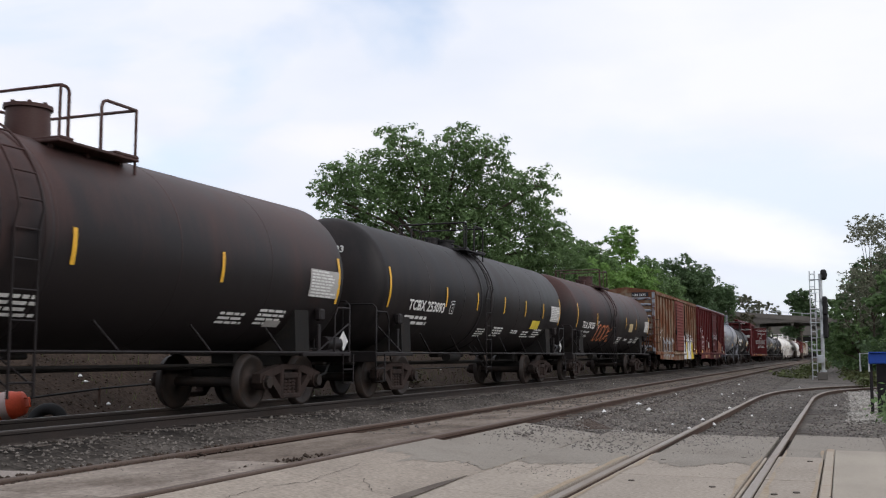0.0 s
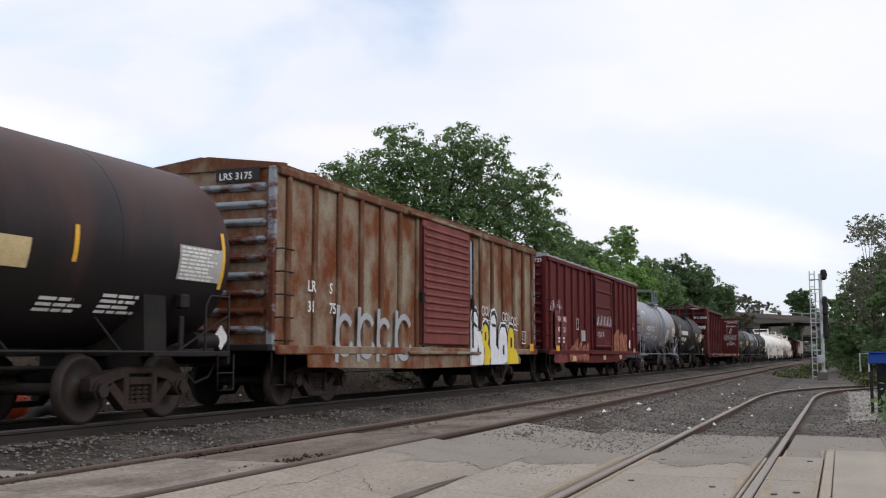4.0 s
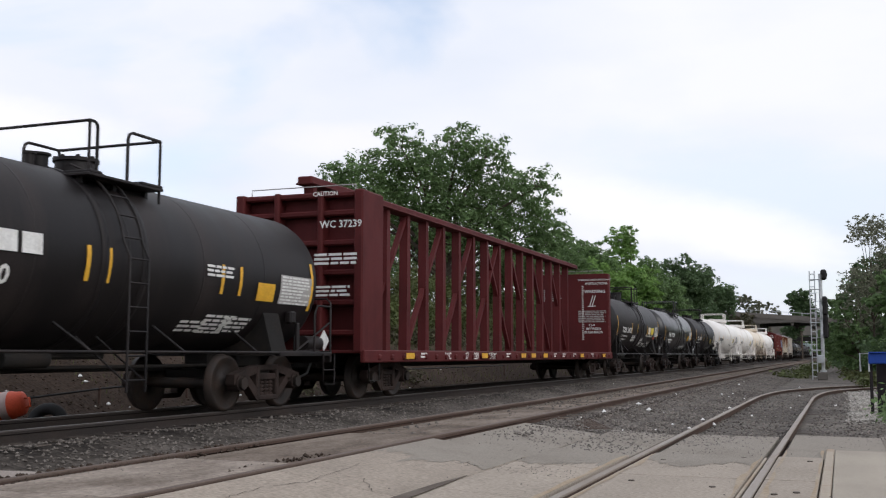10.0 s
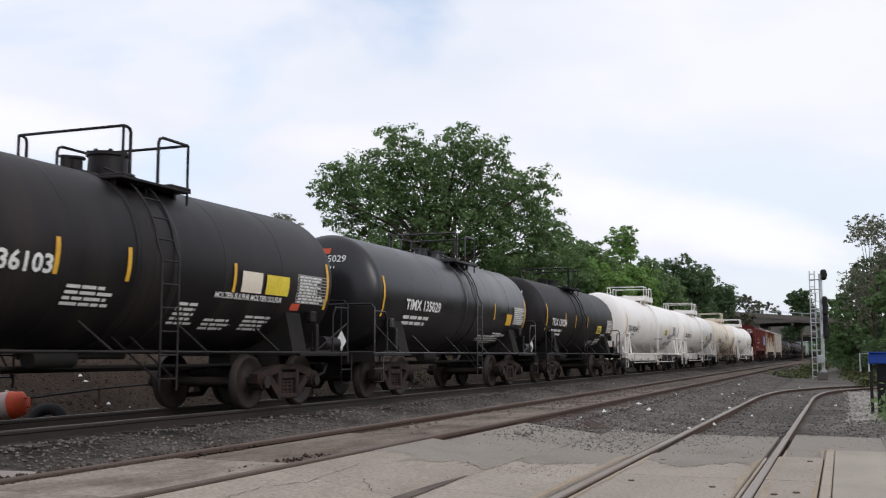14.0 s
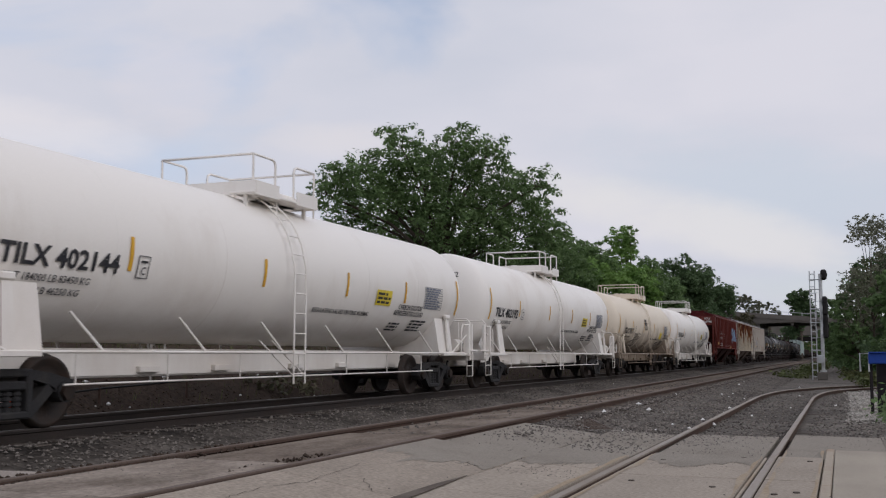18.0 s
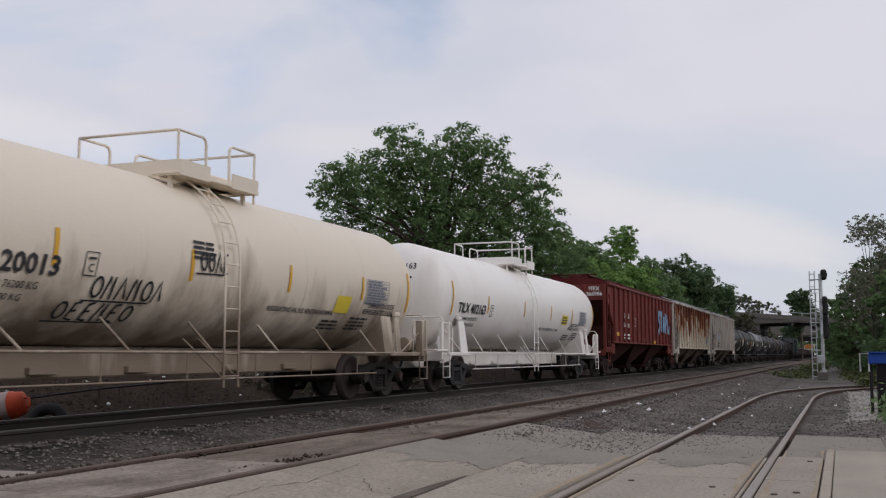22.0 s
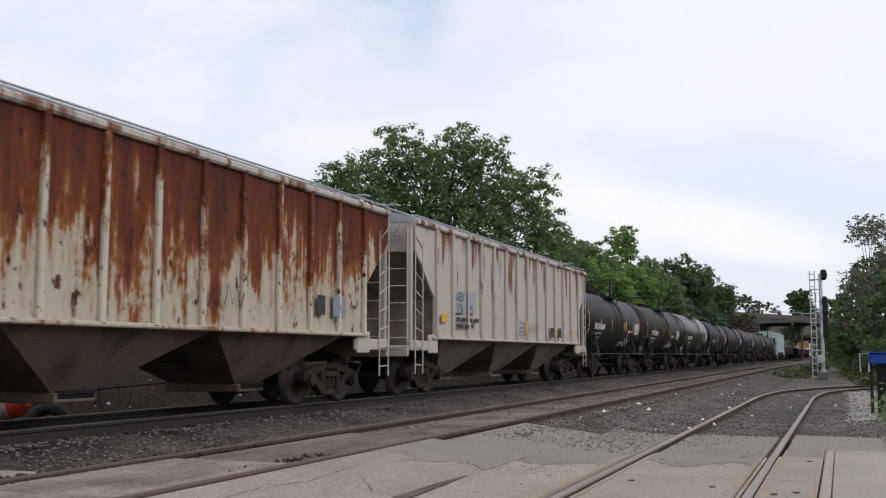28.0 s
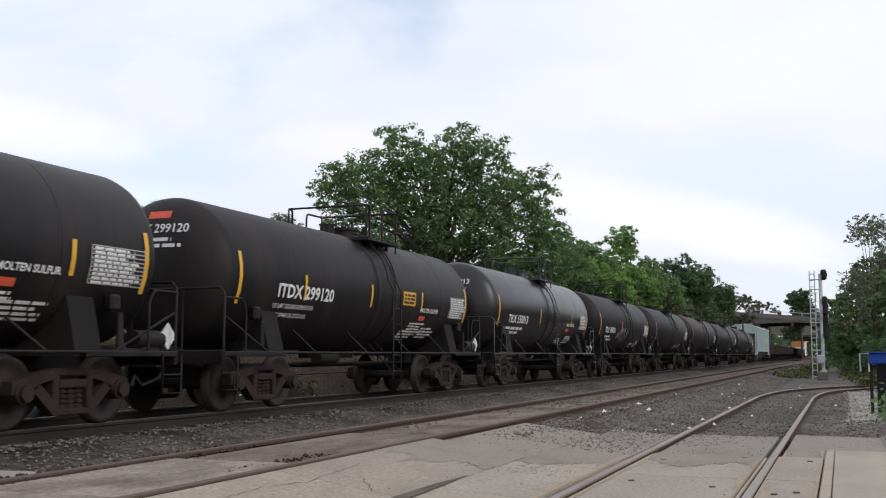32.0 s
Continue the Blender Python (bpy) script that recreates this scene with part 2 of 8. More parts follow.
M["truck"] = paint("rust_brown_cast_steel", (0.038, 0.025, 0.021), 0.85, 0.0, (0.017, 0.014, 0.013), 0.8, 3.0, (1, 1, 1), 0.25, 0.25, 45, gloss=0.2)
M["truckblack"] = paint("black_cast_steel", (0.025, 0.024, 0.025), 0.7, 0.0, (0.05, 0.045, 0.04), 0.6, 3.0, (1, 1, 1), 0.2, 0.2, 45)
M["wheel"] = paint("dark_rolled_steel", (0.028, 0.022, 0.019), 0.6, 0.2, (0.06, 0.035, 0.024), 0.6, 4.0)
M["cap"] = paint("bearing_cap_steel", (0.12, 0.12, 0.14), 0.5, 0.4)
M["yellow"] = paint("amber_reflective_film", (0.72, 0.40, 0.04), 0.4, 0, (0.5, 0.25, 0.04), 0.5, 4.0)
M["film"] = paint("pale_reflective_film", (0.55, 0.42, 0.22), 0.45, 0, None, 0.5, 4.0)
M["panel"] = paint("yellow_notice_panel", (0.75, 0.58, 0.06), 0.5)
M["letw"] = paint("white_stencil_paint", (0.74, 0.73, 0.70), 0.6, 0, (0.45, 0.43, 0.40), 0.5, 6.0)
M["letk"] = paint("black_stencil_paint", (0.03, 0.03, 0.035), 0.6, 0, (0.12, 0.11, 0.1), 0.5, 6.0)
M["letg"] = paint("faded_grey_stencil_paint", (0.40, 0.38, 0.36), 0.65)
M["bluegrey"] = paint("blue_grey_stencil_paint", (0.22, 0.24, 0.30), 0.65)
M["redp"] = paint("red_orange_panel", (0.62, 0.10, 0.05), 0.55)
M["tagorange"] = paint("orange_spray_paint", (0.58, 0.20, 0.09), 0.65, 0, (0.4, 0.12, 0.06), 0.6, 5.0)
M["tagpeach"] = paint("peach_spray_paint", (0.36, 0.145, 0.085), 0.7, 0, (0.16, 0.045, 0.032), 0.9, 3.0, (1, 1, 1), 0.15, 0.03, 30, 0.42, 0.62, gloss=0.12)
M["tagwhite"] = paint("white_spray_paint", (0.72, 0.72, 0.74), 0.6, 0, (0.5, 0.5, 0.52), 0.6, 5.0)
M["tagyellow"] = paint("yellow_spray_paint", (0.72, 0.52, 0.03), 0.6)
M["tagblue"] = paint("pale_blue_spray_paint", (0.20, 0.34, 0.52), 0.65, 0, (0.12, 0.16, 0.22), 0.7, 3.0)
M["tagblack"] = paint("black_spray_paint", (0.02, 0.02, 0.025), 0.6)
M["rail"] = paint("rail_steel_rusty", (0.085, 0.053, 0.040), 0.75, 0.1, (0.06, 0.036, 0.028), 0.7, 1.2, (1, 0.4, 1), 0.2, 0.2, 40)
M["mainhead"] = paint("smooth_dark_rail_head", (0.10, 0.086, 0.078), 0.42, 0.6, (0.07, 0.055, 0.048), 0.6, 1.5, (1, 0.2, 1), 0.1, 0.04, 60)
M["railpale"] = paint("pale_worn_rail_head", (0.30, 0.262, 0.225), 0.6, 0.2, (0.22, 0.165, 0.125), 0.7, 1.5, (1, 0.25, 1), 0.12, 0.05, 60)
M["raildull"] = paint("dull_brown_rail_head", (0.125, 0.092, 0.074), 0.65, 0.2, (0.11, 0.068, 0.05), 0.6, 1.5, (1, 0.2, 1), 0.15, 0.05, 60)
M["tie"] = paint("creosoted_wood", (0.06, 0.048, 0.04), 0.85, 0, (0.11, 0.09, 0.075), 0.7, 3.0, (0.4, 6, 1), 0.25, 0.4, 30, spread=0.25)
M["grit"] = paint("pale_grit", (0.21, 0.19, 0.17), 0.92, 0, (0.13, 0.115, 0.1), 0.7, 1.0, spread=0.4, translucent=0.001)
M["stonedark"] = paint("main_line_ballast", (0.160, 0.142, 0.126), 0.92, 0, (0.085, 0.074, 0.065), 0.7, 1.0, (1, 1, 1), 0.2, 0.1, 40, spread=0.4, translucent=0.001, gloss=0.1)
M["stone"] = paint("ballast_stone", (0.175, 0.155, 0.138), 0.92, 0, (0.09, 0.078, 0.07), 0.7, 1.0, (1, 1, 1), 0.2, 0.1, 40, spread=0.5, translucent=0.001, gloss=0.1)
M["palegravel"] = paint("pale_crushed_stone", (0.40, 0.375, 0.335), 0.92, 0, (0.27, 0.245, 0.21), 0.7, 1.0, (1, 1, 1), 0.2, 0.1, 40, spread=0.35, translucent=0.001, gloss=0.1)
M["litter"] = paint("white_litter", (0.78, 0.77, 0.75), 0.6)
M["concrete"] = paint("worn_concrete", (0.345, 0.295, 0.242), 0.9, 0, (0.26, 0.225, 0.185), 0.6, 1.3, (1.0, 0.5, 1), 0.25, 0.35, 28, 0.42, 0.70, spread=0.035, gloss=0.2)
M["asphalt"] = paint("weathered_asphalt", (0.39, 0.343, 0.28), 0.9, 0, (0.29, 0.252, 0.208), 0.7, 0.8, (1, 0.6, 1), 0.2, 0.35, 60, gloss=0.2)
M["dirtyconcrete"] = paint("dirt_covered_concrete", (0.33, 0.28, 0.229), 0.92, 0, (0.22, 0.187, 0.155), 0.75, 1.1, (1.0, 0.5, 1), 0.25, 0.35, 28, 0.42, 0.68, spread=0.035, gloss=0.15)
M["dustyasphalt"] = paint("oily_dark_asphalt", (0.36, 0.315, 0.28), 0.92, 0, (0.21, 0.18, 0.157), 0.8, 0.9, (1, 0.6, 1), 0.25, 0.35, 50, gloss=0.15)
M["rustedge"] = paint("rust_stained_steel_edge", (0.37, 0.315, 0.25), 0.85, 0, (0.29, 0.18, 0.10), 0.45, 1.2)
M["galv"] = paint("galvanised_steel", (0.55, 0.56, 0.57), 0.45, 0.5, (0.42, 0.43, 0.44), 0.5, 3.0)
M["sighead"] = paint("matt_black_signal_paint", (0.02, 0.018, 0.018), 0.7)
M["bark"] = paint("grey_brown_bark", (0.10, 0.078, 0.06), 0.9, 0, (0.05, 0.04, 0.032), 0.8, 2.0, (4, 4, 0.6), 0.25, 0.6, 14)
M["leaf"] = paint("deep_green_leaves", (0.165, 0.25, 0.10), 0.6, 0, (0.10, 0.16, 0.066), 0.8, 0.5, (1, 1, 1), 0.15, 0.0, 5, spread=0.3, translucent=0.45)
M["leaflight"] = paint("fresh_green_leaves", (0.21, 0.34, 0.095), 0.6, 0, (0.13, 0.23, 0.07), 0.8, 0.5, (1, 1, 1), 0.15, 0.0, 5, spread=0.28, translucent=0.45)
M["leafdark"] = paint("dark_green_leaves", (0.115, 0.175, 0.08), 0.65, 0, (0.065, 0.108, 0.05), 0.8, 0.5, (1, 1, 1), 0.15, 0.0, 5, spread=0.28, translucent=0.4)
M["leafthin"] = paint("sparse_greyish_leaves", (0.23, 0.235, 0.165), 0.65, 0, (0.12, 0.13, 0.085), 0.8, 0.5, (1, 1, 1), 0.15, 0.0, 5, spread=0.4, translucent=0.4)
M["hedgeleaf"] = paint("olive_hedge_leaves", (0.105, 0.128, 0.043), 0.65, 0, (0.058, 0.062, 0.024), 0.9, 0.35, (1, 1, 1), 0.15, 0.0, 5, spread=0.3, translucent=0.35)
M["scrubleaf"] = paint("brownish_scrub_leaves", (0.095, 0.085, 0.05), 0.7, 0, (0.06, 0.065, 0.035), 0.8, 0.5, (1, 1, 1), 0.15, 0.0, 5, spread=0.4, translucent=0.35)
M["grass"] = paint("rough_grass", (0.085, 0.105, 0.036), 0.75, 0, (0.115, 0.095, 0.05), 0.7, 0.7, (1, 1, 1), 0.15, 0.0, 5, spread=0.4, translucent=0.25)
M["bridge"] = paint("stained_bridge_concrete", (0.155, 0.139, 0.122), 0.85, 0, (0.085, 0.075, 0.066), 0.8, 0.25, (1, 1, 0.6), 0.1, 0.2, 8)
M["whitewall"] = paint("white_metal_cladding", (0.74, 0.74, 0.74), 0.5, 0, (0.6, 0.59, 0.57), 0.5, 0.4)
M["greyroof"] = paint("grey_roof_metal", (0.30, 0.31, 0.33), 0.5)
M["bluepaint"] = paint("blue_painted_steel", (0.015, 0.06, 0.32), 0.5)
M["barrelorange"] = paint("faded_orange_plastic", (0.62, 0.085, 0.035), 0.5)
M["barrelwhite"] = paint("scuffed_white_band", (0.45, 0.33, 0.30), 0.5)
M["rubber"] = paint("black_rubber", (0.018, 0.018, 0.018), 0.8)
M["darkpost"] = paint("tarred_dark_timber", (0.022, 0.018, 0.02), 0.9, 0, (0.045, 0.035, 0.035), 0.6, 3.0)


def ground_material():
    """Ballast, dirt, gravel, earth and grass, by strips that run along the tracks."""
    m = bpy.data.materials.new("railway_ground")
    m.use_nodes = True
    n, l = m.node_tree.nodes, m.node_tree.links
    b = n["Principled BSDF"]
    co, sep = n.new("ShaderNodeTexCoord"), n.new("ShaderNodeSeparateXYZ")
    l.new(co.outputs["Object"], sep.inputs["Vector"])
    edge = n.new("ShaderNodeTexNoise")
    edge.inputs["Scale"].default_value, edge.inputs["Detail"].default_value = 0.9, 5.0
    l.new(co.outputs["Object"], edge.inputs["Vector"])
    em = n.new("ShaderNodeMapRange")
    em.inputs["To Min"].default_value, em.inputs["To Max"].default_value = -1.2, 1.2
    l.new(edge.outputs["Fac"], em.inputs["Value"])
    xx = n.new("ShaderNodeMath")
    l.new(sep.outputs["X"], xx.inputs[0])
    l.new(em.outputs["Result"], xx.inputs[1])
    mr = n.new("ShaderNodeMapRange")
    mr.inputs["From Min"].default_value, mr.inputs["From Max"].default_value = -30.0, 10.0
    l.new(xx.outputs["Value"], mr.inputs["Value"])
    rp = n.new("ShaderNodeValToRGB")
    # -17.5 to -9.2: dark earth and ballast, with under-train shade put into the colour
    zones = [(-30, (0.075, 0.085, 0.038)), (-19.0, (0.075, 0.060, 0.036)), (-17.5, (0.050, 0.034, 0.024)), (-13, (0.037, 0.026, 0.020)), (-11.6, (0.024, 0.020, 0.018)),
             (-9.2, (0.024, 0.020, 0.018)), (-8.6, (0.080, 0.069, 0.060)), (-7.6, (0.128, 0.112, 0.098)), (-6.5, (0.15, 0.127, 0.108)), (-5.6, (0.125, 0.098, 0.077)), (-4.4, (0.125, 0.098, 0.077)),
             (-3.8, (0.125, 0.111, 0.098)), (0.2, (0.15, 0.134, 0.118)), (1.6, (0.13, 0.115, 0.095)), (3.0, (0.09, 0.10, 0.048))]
    els = rp.color_ramp.elements
    els[0].position, els[0].color = 0.0, (*zones[0][1], 1)
    els[1].position, els[1].color = (zones[-1][0] + 30) / 40, (*zones[-1][1], 1)
    for x, c in zones[1:-1]:
        e = els.new((x + 30) / 40)
        e.color = (*c, 1)
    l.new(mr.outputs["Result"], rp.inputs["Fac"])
    gr = n.new("ShaderNodeTexVoronoi")
    gr.inputs["Scale"].default_value = 16.0
    l.new(co.outputs["Object"], gr.inputs["Vector"])
    gm = n.new("ShaderNodeMapRange")
    gm.inputs["To Min"].default_value, gm.inputs["To Max"].default_value = 0.62, 1.3
    gs = n.new("ShaderNodeSeparateColor")
    l.new(gr.outputs["Color"], gs.inputs["Color"])
    l.new(gs.outputs["Red"], gm.inputs["Value"])
    blot = n.new("ShaderNodeTexNoise")
    blot.inputs["Scale"].default_value, blot.inputs["Detail"].default_value = 0.45, 6.0
    l.new(co.outputs["Object"], blot.inputs["Vector"])
    bm = n.new("ShaderNodeMapRange")
    bm.inputs["From Min"].default_value, bm.inputs["From Max"].default_value = 0.3, 0.7
    bm.inputs["To Min"].default_value, bm.inputs["To Max"].default_value = 0.72, 1.22
    l.new(blot.outputs["Fac"], bm.inputs["Value"])
    mm = n.new("ShaderNodeMath")
    mm.operation = "MULTIPLY"
    l.new(gm.outputs["Result"], mm.inputs[0])
    l.new(bm.outputs["Result"], mm.inputs[1])
    sc = n.new("ShaderNodeVectorMath")
    sc.operation = "SCALE"
    l.new(rp.outputs["Color"], sc.inputs[0])
    l.new(mm.outputs["Value"], sc.inputs["Scale"])
    l.new(sc.outputs["Vector"], b.inputs["Base Color"])
    b.inputs["Roughness"].default_value = 0.95
    b.inputs["Specular IOR Level"].default_value = 0.1
    bp = n.new("ShaderNodeBump")
    bp.inputs["Strength"].default_value, bp.inputs["Distance"].default_value = 0.8, 0.03
    l.new(gr.outputs["Distance"], bp.inputs["Height"])
    l.new(bp.outputs["Normal"], b.inputs["Normal"])
    return m


M["ribpale"] = paint("pale_rib_paint", (0.46, 0.415, 0.37), 0.65, 0, (0.16, 0.07, 0.035), 0.9, 2.4, (1, 2, 0.5), 0.08, 0.03, 30, 0.58, 0.68, gloss=0.12)
M["letslate"] = paint("dark_slate_stencil_paint", (0.085, 0.09, 0.11), 0.65)
# hopper bays and ends: grime, darkened further by shade put into the colour
M["bayrust"] = paint("grimy_shaded_brown_bay_steel", (0.145, 0.108, 0.086), 0.85, 0, (0.035, 0.026, 0.02), 0.8, 1.2, (1, 1, 1), 0.2, 0.1, 30, gloss=0.15)
M["baypale"] = paint("dusty_shaded_tan_bay_steel", (0.185, 0.155, 0.125), 0.85, 0, (0.08, 0.055, 0.04), 0.8, 1.2, (1, 1, 1), 0.2, 0.1, 30, gloss=0.15)
M["bayred"] = paint("grimy_shaded_red_bay_steel", (0.050, 0.016, 0.013), 0.85, 0, (0.03, 0.014, 0.012), 0.8, 1.2, (1, 1, 1), 0.2, 0.1, 30, gloss=0.15)
M["finegravel"] = paint("packed_fine_gravel", (0.275, 0.245, 0.208), 0.95, 0, (0.20, 0.174, 0.146), 0.7, 0.7, (1, 1, 1), 0.25, 0.5, 55, gloss=0.1)
M["tar"] = paint("dark_tar_seam", (0.095, 0.074, 0.060), 0.9, 0, (0.17, 0.145, 0.12), 0.8, 3.0, gloss=0.2)
M["hole"] = paint("dirty_recess", (0.11, 0.09, 0.075), 0.95)
# darker copy of the rail steel: the web's shade under the train is in it
M["railblack"] = paint("shaded_dark_rail", (0.030, 0.024, 0.021), 0.7, 0.1, (0.055, 0.036, 0.028), 0.6, 1.2, (1, 0.4, 1), 0.2, 0.2, 40)
M["clod"] = paint("dark_earth_clods", (0.060, 0.044, 0.034), 0.95, 0, (0.036, 0.026, 0.020), 0.8, 2.0, (1, 1, 1), 0.25, 0.2, 30, gloss=0.1)
M["trackdirt"] = paint("brown_track_dirt", (0.225, 0.184, 0.150), 0.95, 0, (0.105, 0.081, 0.064), 0.9, 1.6, (1, 0.5, 1), 0.35, 0.6, 22, 0.40, 0.62, gloss=0.1)
M["dustydirt"] = paint("dusty_brown_track_dirt", (0.31, 0.262, 0.22), 0.95, 0, (0.15, 0.12, 0.097), 0.9, 1.3, (1, 0.5, 1), 0.3, 0.5, 26, 0.42, 0.62, gloss=0.1)
M["stain"] = paint("rust_stained_concrete", (0.34, 0.265, 0.185), 0.9, 0, (0.37, 0.315, 0.25), 0.9, 2.2, (1, 0.6, 1), 0.2, 0.2, 30, 0.42, 0.6, gloss=0.1)
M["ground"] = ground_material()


# ---------- mesh building ----------
class Shape:
    """Gathers vertices and faces of one part."""

    def __init__(self):
        self.v, self.f, self.s = [], [], []

    def add(self, verts, faces, smooth=False):
        k = len(self.v)
        self.v.extend([tuple(p) for p in verts])
        self.f.extend([tuple(k + i for i in f) for f in faces])
        self.s.extend([smooth] * len(faces))
        return self

    def box(self, c, s, b=0.0, m=None):
        """A box with centre c and sizes s, its edges cut by b, turned by m about its centre."""
        hx, hy, hz = s[0] / 2, s[1] / 2, s[2] / 2
        b = min(b, hx * 0.9, hy * 0.9, hz * 0.9)
        if b <= 0:
            vs = [Vector((x, y, z)) for x in (-hx, hx) for y in (-hy, hy) for z in (-hz, hz)]
            fs = [(0, 1, 3, 2), (4, 6, 7, 5), (0, 4, 5, 1), (2, 3, 7, 6), (0, 2, 6, 4), (1, 5, 7, 3)]
        else:
            vs, idx = [], {}
            for sx in (-1, 1):
                for sy in (-1, 1):
                    for sz in (-1, 1):
                        for ax in range(3):
                            p = [sx * (hx - b), sy * (hy - b), sz * (hz - b)]
                            p[ax] = (sx * hx, sy * hy, sz * hz)[ax]
                            idx[sx, sy, sz, ax] = len(vs)
                            vs.append(Vector(p))
            fs = []
            for ax in range(3):
                o = [a for a in range(3) if a != ax]
                for sg in (-1, 1):
                    q = []
                    for u, w in ((-1, -1), (1, -1), (1, 1), (-1, 1)):
                        k = [0, 0, 0]
                        k[ax], k[o[0]], k[o[1]] = sg, u, w
                        q.append(idx[k[0], k[1], k[2], ax])
                    flip = (sg > 0) == (ax == 1)
                    fs.append(tuple(reversed(q)) if flip else tuple(q))
            for ax in range(3):
                o = [a for a in range(3) if a != ax]
                for u in (-1, 1):
                    for w in (-1, 1):
                        q = []
                        for sg, a in ((-1, o[0]), (1, o[0]), (1, o[1]), (-1, o[1])):
                            k = [0, 0, 0]
                            k[ax], k[o[0]], k[o[1]] = sg, u, w
                            q.append(idx[k[0], k[1], k[2], a])
                        fs.append(tuple(q))
            for sx in (-1, 1):
                for sy in (-1, 1):
                    for sz in (-1, 1):
                        fs.append(tuple(idx[sx, sy, sz, a] for a in range(3)))
        if m is not None:
            vs = [m @ p for p in vs]
        c = Vector(c)
        return self.add([p + c for p in vs], fs)

    def tube(self, pts, r, n=6, closed=False):
        """A round bar along pts."""
        pts = [Vector(p) for p in pts]
        k, vs, fs = len(pts), [], []
        up = None
        for i, p in enumerate(pts):
            if closed:
                d = pts[(i + 1) % k] - pts[i - 1]
            else:
                d = pts[min(i + 1, k - 1)] - pts[max(i - 1, 0)]
            d.normalize()
            if up is None:
                up = d.orthogonal().normalized()
            up = (up - d * up.dot(d)).normalized()
            side = d.cross(up)
            for j in range(n):
                a = 2 * math.pi * j / n
                vs.append(p + (up * math.cos(a) + side * math.sin(a)) * r)
        for i in range(k if closed else k - 1):
            for j in range(n):
                i2, j2 = (i + 1) % k, (j + 1) % n
                fs.append((i * n + j, i * n + j2, i2 * n + j2, i2 * n + j))
        self.add(vs, fs, True)
        if not closed:
            self.add(vs[:n], [tuple(reversed(range(n)))])
            self.add(vs[-n:], [tuple(range(n))])
        return self

    def rod(self, a, b, r, n=10, r2=None):
        a, b = Vector(a), Vector(b)
        d = (b - a).normalized()
        u = d.orthogonal().normalized()
        w = d.cross(u)
        r2 = r if r2 is None else r2
        ring = [u * math.cos(2 * math.pi * j / n) + w * math.sin(2 * math.pi * j / n) for j in range(n)]
        lo, hi = [a + q * r for q in ring], [b + q * r2 for q in ring]
        self.add(lo + hi, [(j, (j + 1) % n, n + (j + 1) % n, n + j) for j in range(n)], True)
        self.add(lo, [tuple(reversed(range(n)))])
        self.add(hi, [tuple(range(n))])
        return self

    def turned(self, prof, n=48, x=0.0, z=0.0):
        """A body turned about a line along y: prof holds (y, radius)."""
        vs, fs, k = [], [], len(prof)
        for y, r in prof:
            for j in range(n):
                a = 2 * math.pi * j / n
                vs.append((x + r * math.cos(a), y, z + r * math.sin(a)))
        for i in range(k - 1):
            for j in range(n):
                j2 = (j + 1) % n
                fs.append((i * n + j, (i + 1) * n + j, (i + 1) * n + j2, i * n + j2))
        return self.add(vs, fs, True)

    def plate(self, pts, thick):
        """A flat many-sided plate, pushed out by the vector thick."""
        pts, t = [Vector(p) for p in pts], Vector(thick)
        k = len(pts)
        fs = [tuple(range(k)), tuple(reversed(range(k, 2 * k)))]
        fs += [(i, i + k, (i + 1) % k + k, (i + 1) % k) for i in range(k)]
        return self.add(pts + [p + t for p in pts], fs)

    def mesh(self, name):
        me = bpy.data.meshes.new(name)
        me.from_pydata(self.v, [], self.f)
        me.polygons.foreach_set("use_smooth", self.s)
        b = bmesh.new()
        b.from_mesh(me)
        bmesh.ops.recalc_face_normals(b, faces=b.faces)
        b.to_mesh(me)
        b.free()
        return me


def part(name, shape, material, parent=None, label="", at=None):
    """One mesh object, under a thing or a part."""
    me = shape.mesh(name) if isinstance(shape, Shape) else shape
    if not me.materials:
        me.materials.append(M[material] if isinstance(material, str) else material)
    ob = new(name, me)
    if at is not None:
        ob.matrix_basis = at if isinstance(at, Matrix) else Matrix.Translation(at)
    ob.parent = parent
    return tagged(ob, label) if label else ob


def thing(name, at, label, category, group="", kind=""):
    ob = new(name)
    ob.matrix_basis = at
    return tagged(ob, label, category, group, kind)

# ---------- ground ----------
PROFILE = [(-2600, 2.0), (-70, 1.6), (-26, 1.5), (-19.5, 1.42), (-16.6, 1.0), (-14.9, 0.15), (-13.6, -0.42), (-12.4, -0.30), (-11.7, -0.16), (-8.75, -0.16), (-7.9, -0.34), (-7.2, -0.30),
           (-6.55, -0.12), (-4.05, -0.15), (-3.5, -0.30), (-2.7, -0.40), (-0.2, -0.41), (1.6, -0.42), (3.2, -0.30), (8, -0.15), (60, 0.1), (2600, 1.5)]


def ground_z(x, y):
    z = float(np.interp(x, [p[0] for p in PROFILE], [p[1] for p in PROFILE]))
    if x < -12.5 or x > 1.5:
        z += 0.12 * noise.noise((x * 0.25, y * 0.25, 3.0))
    return z + 0.02 * noise.noise((x * 1.3, y * 1.3, 0.0))


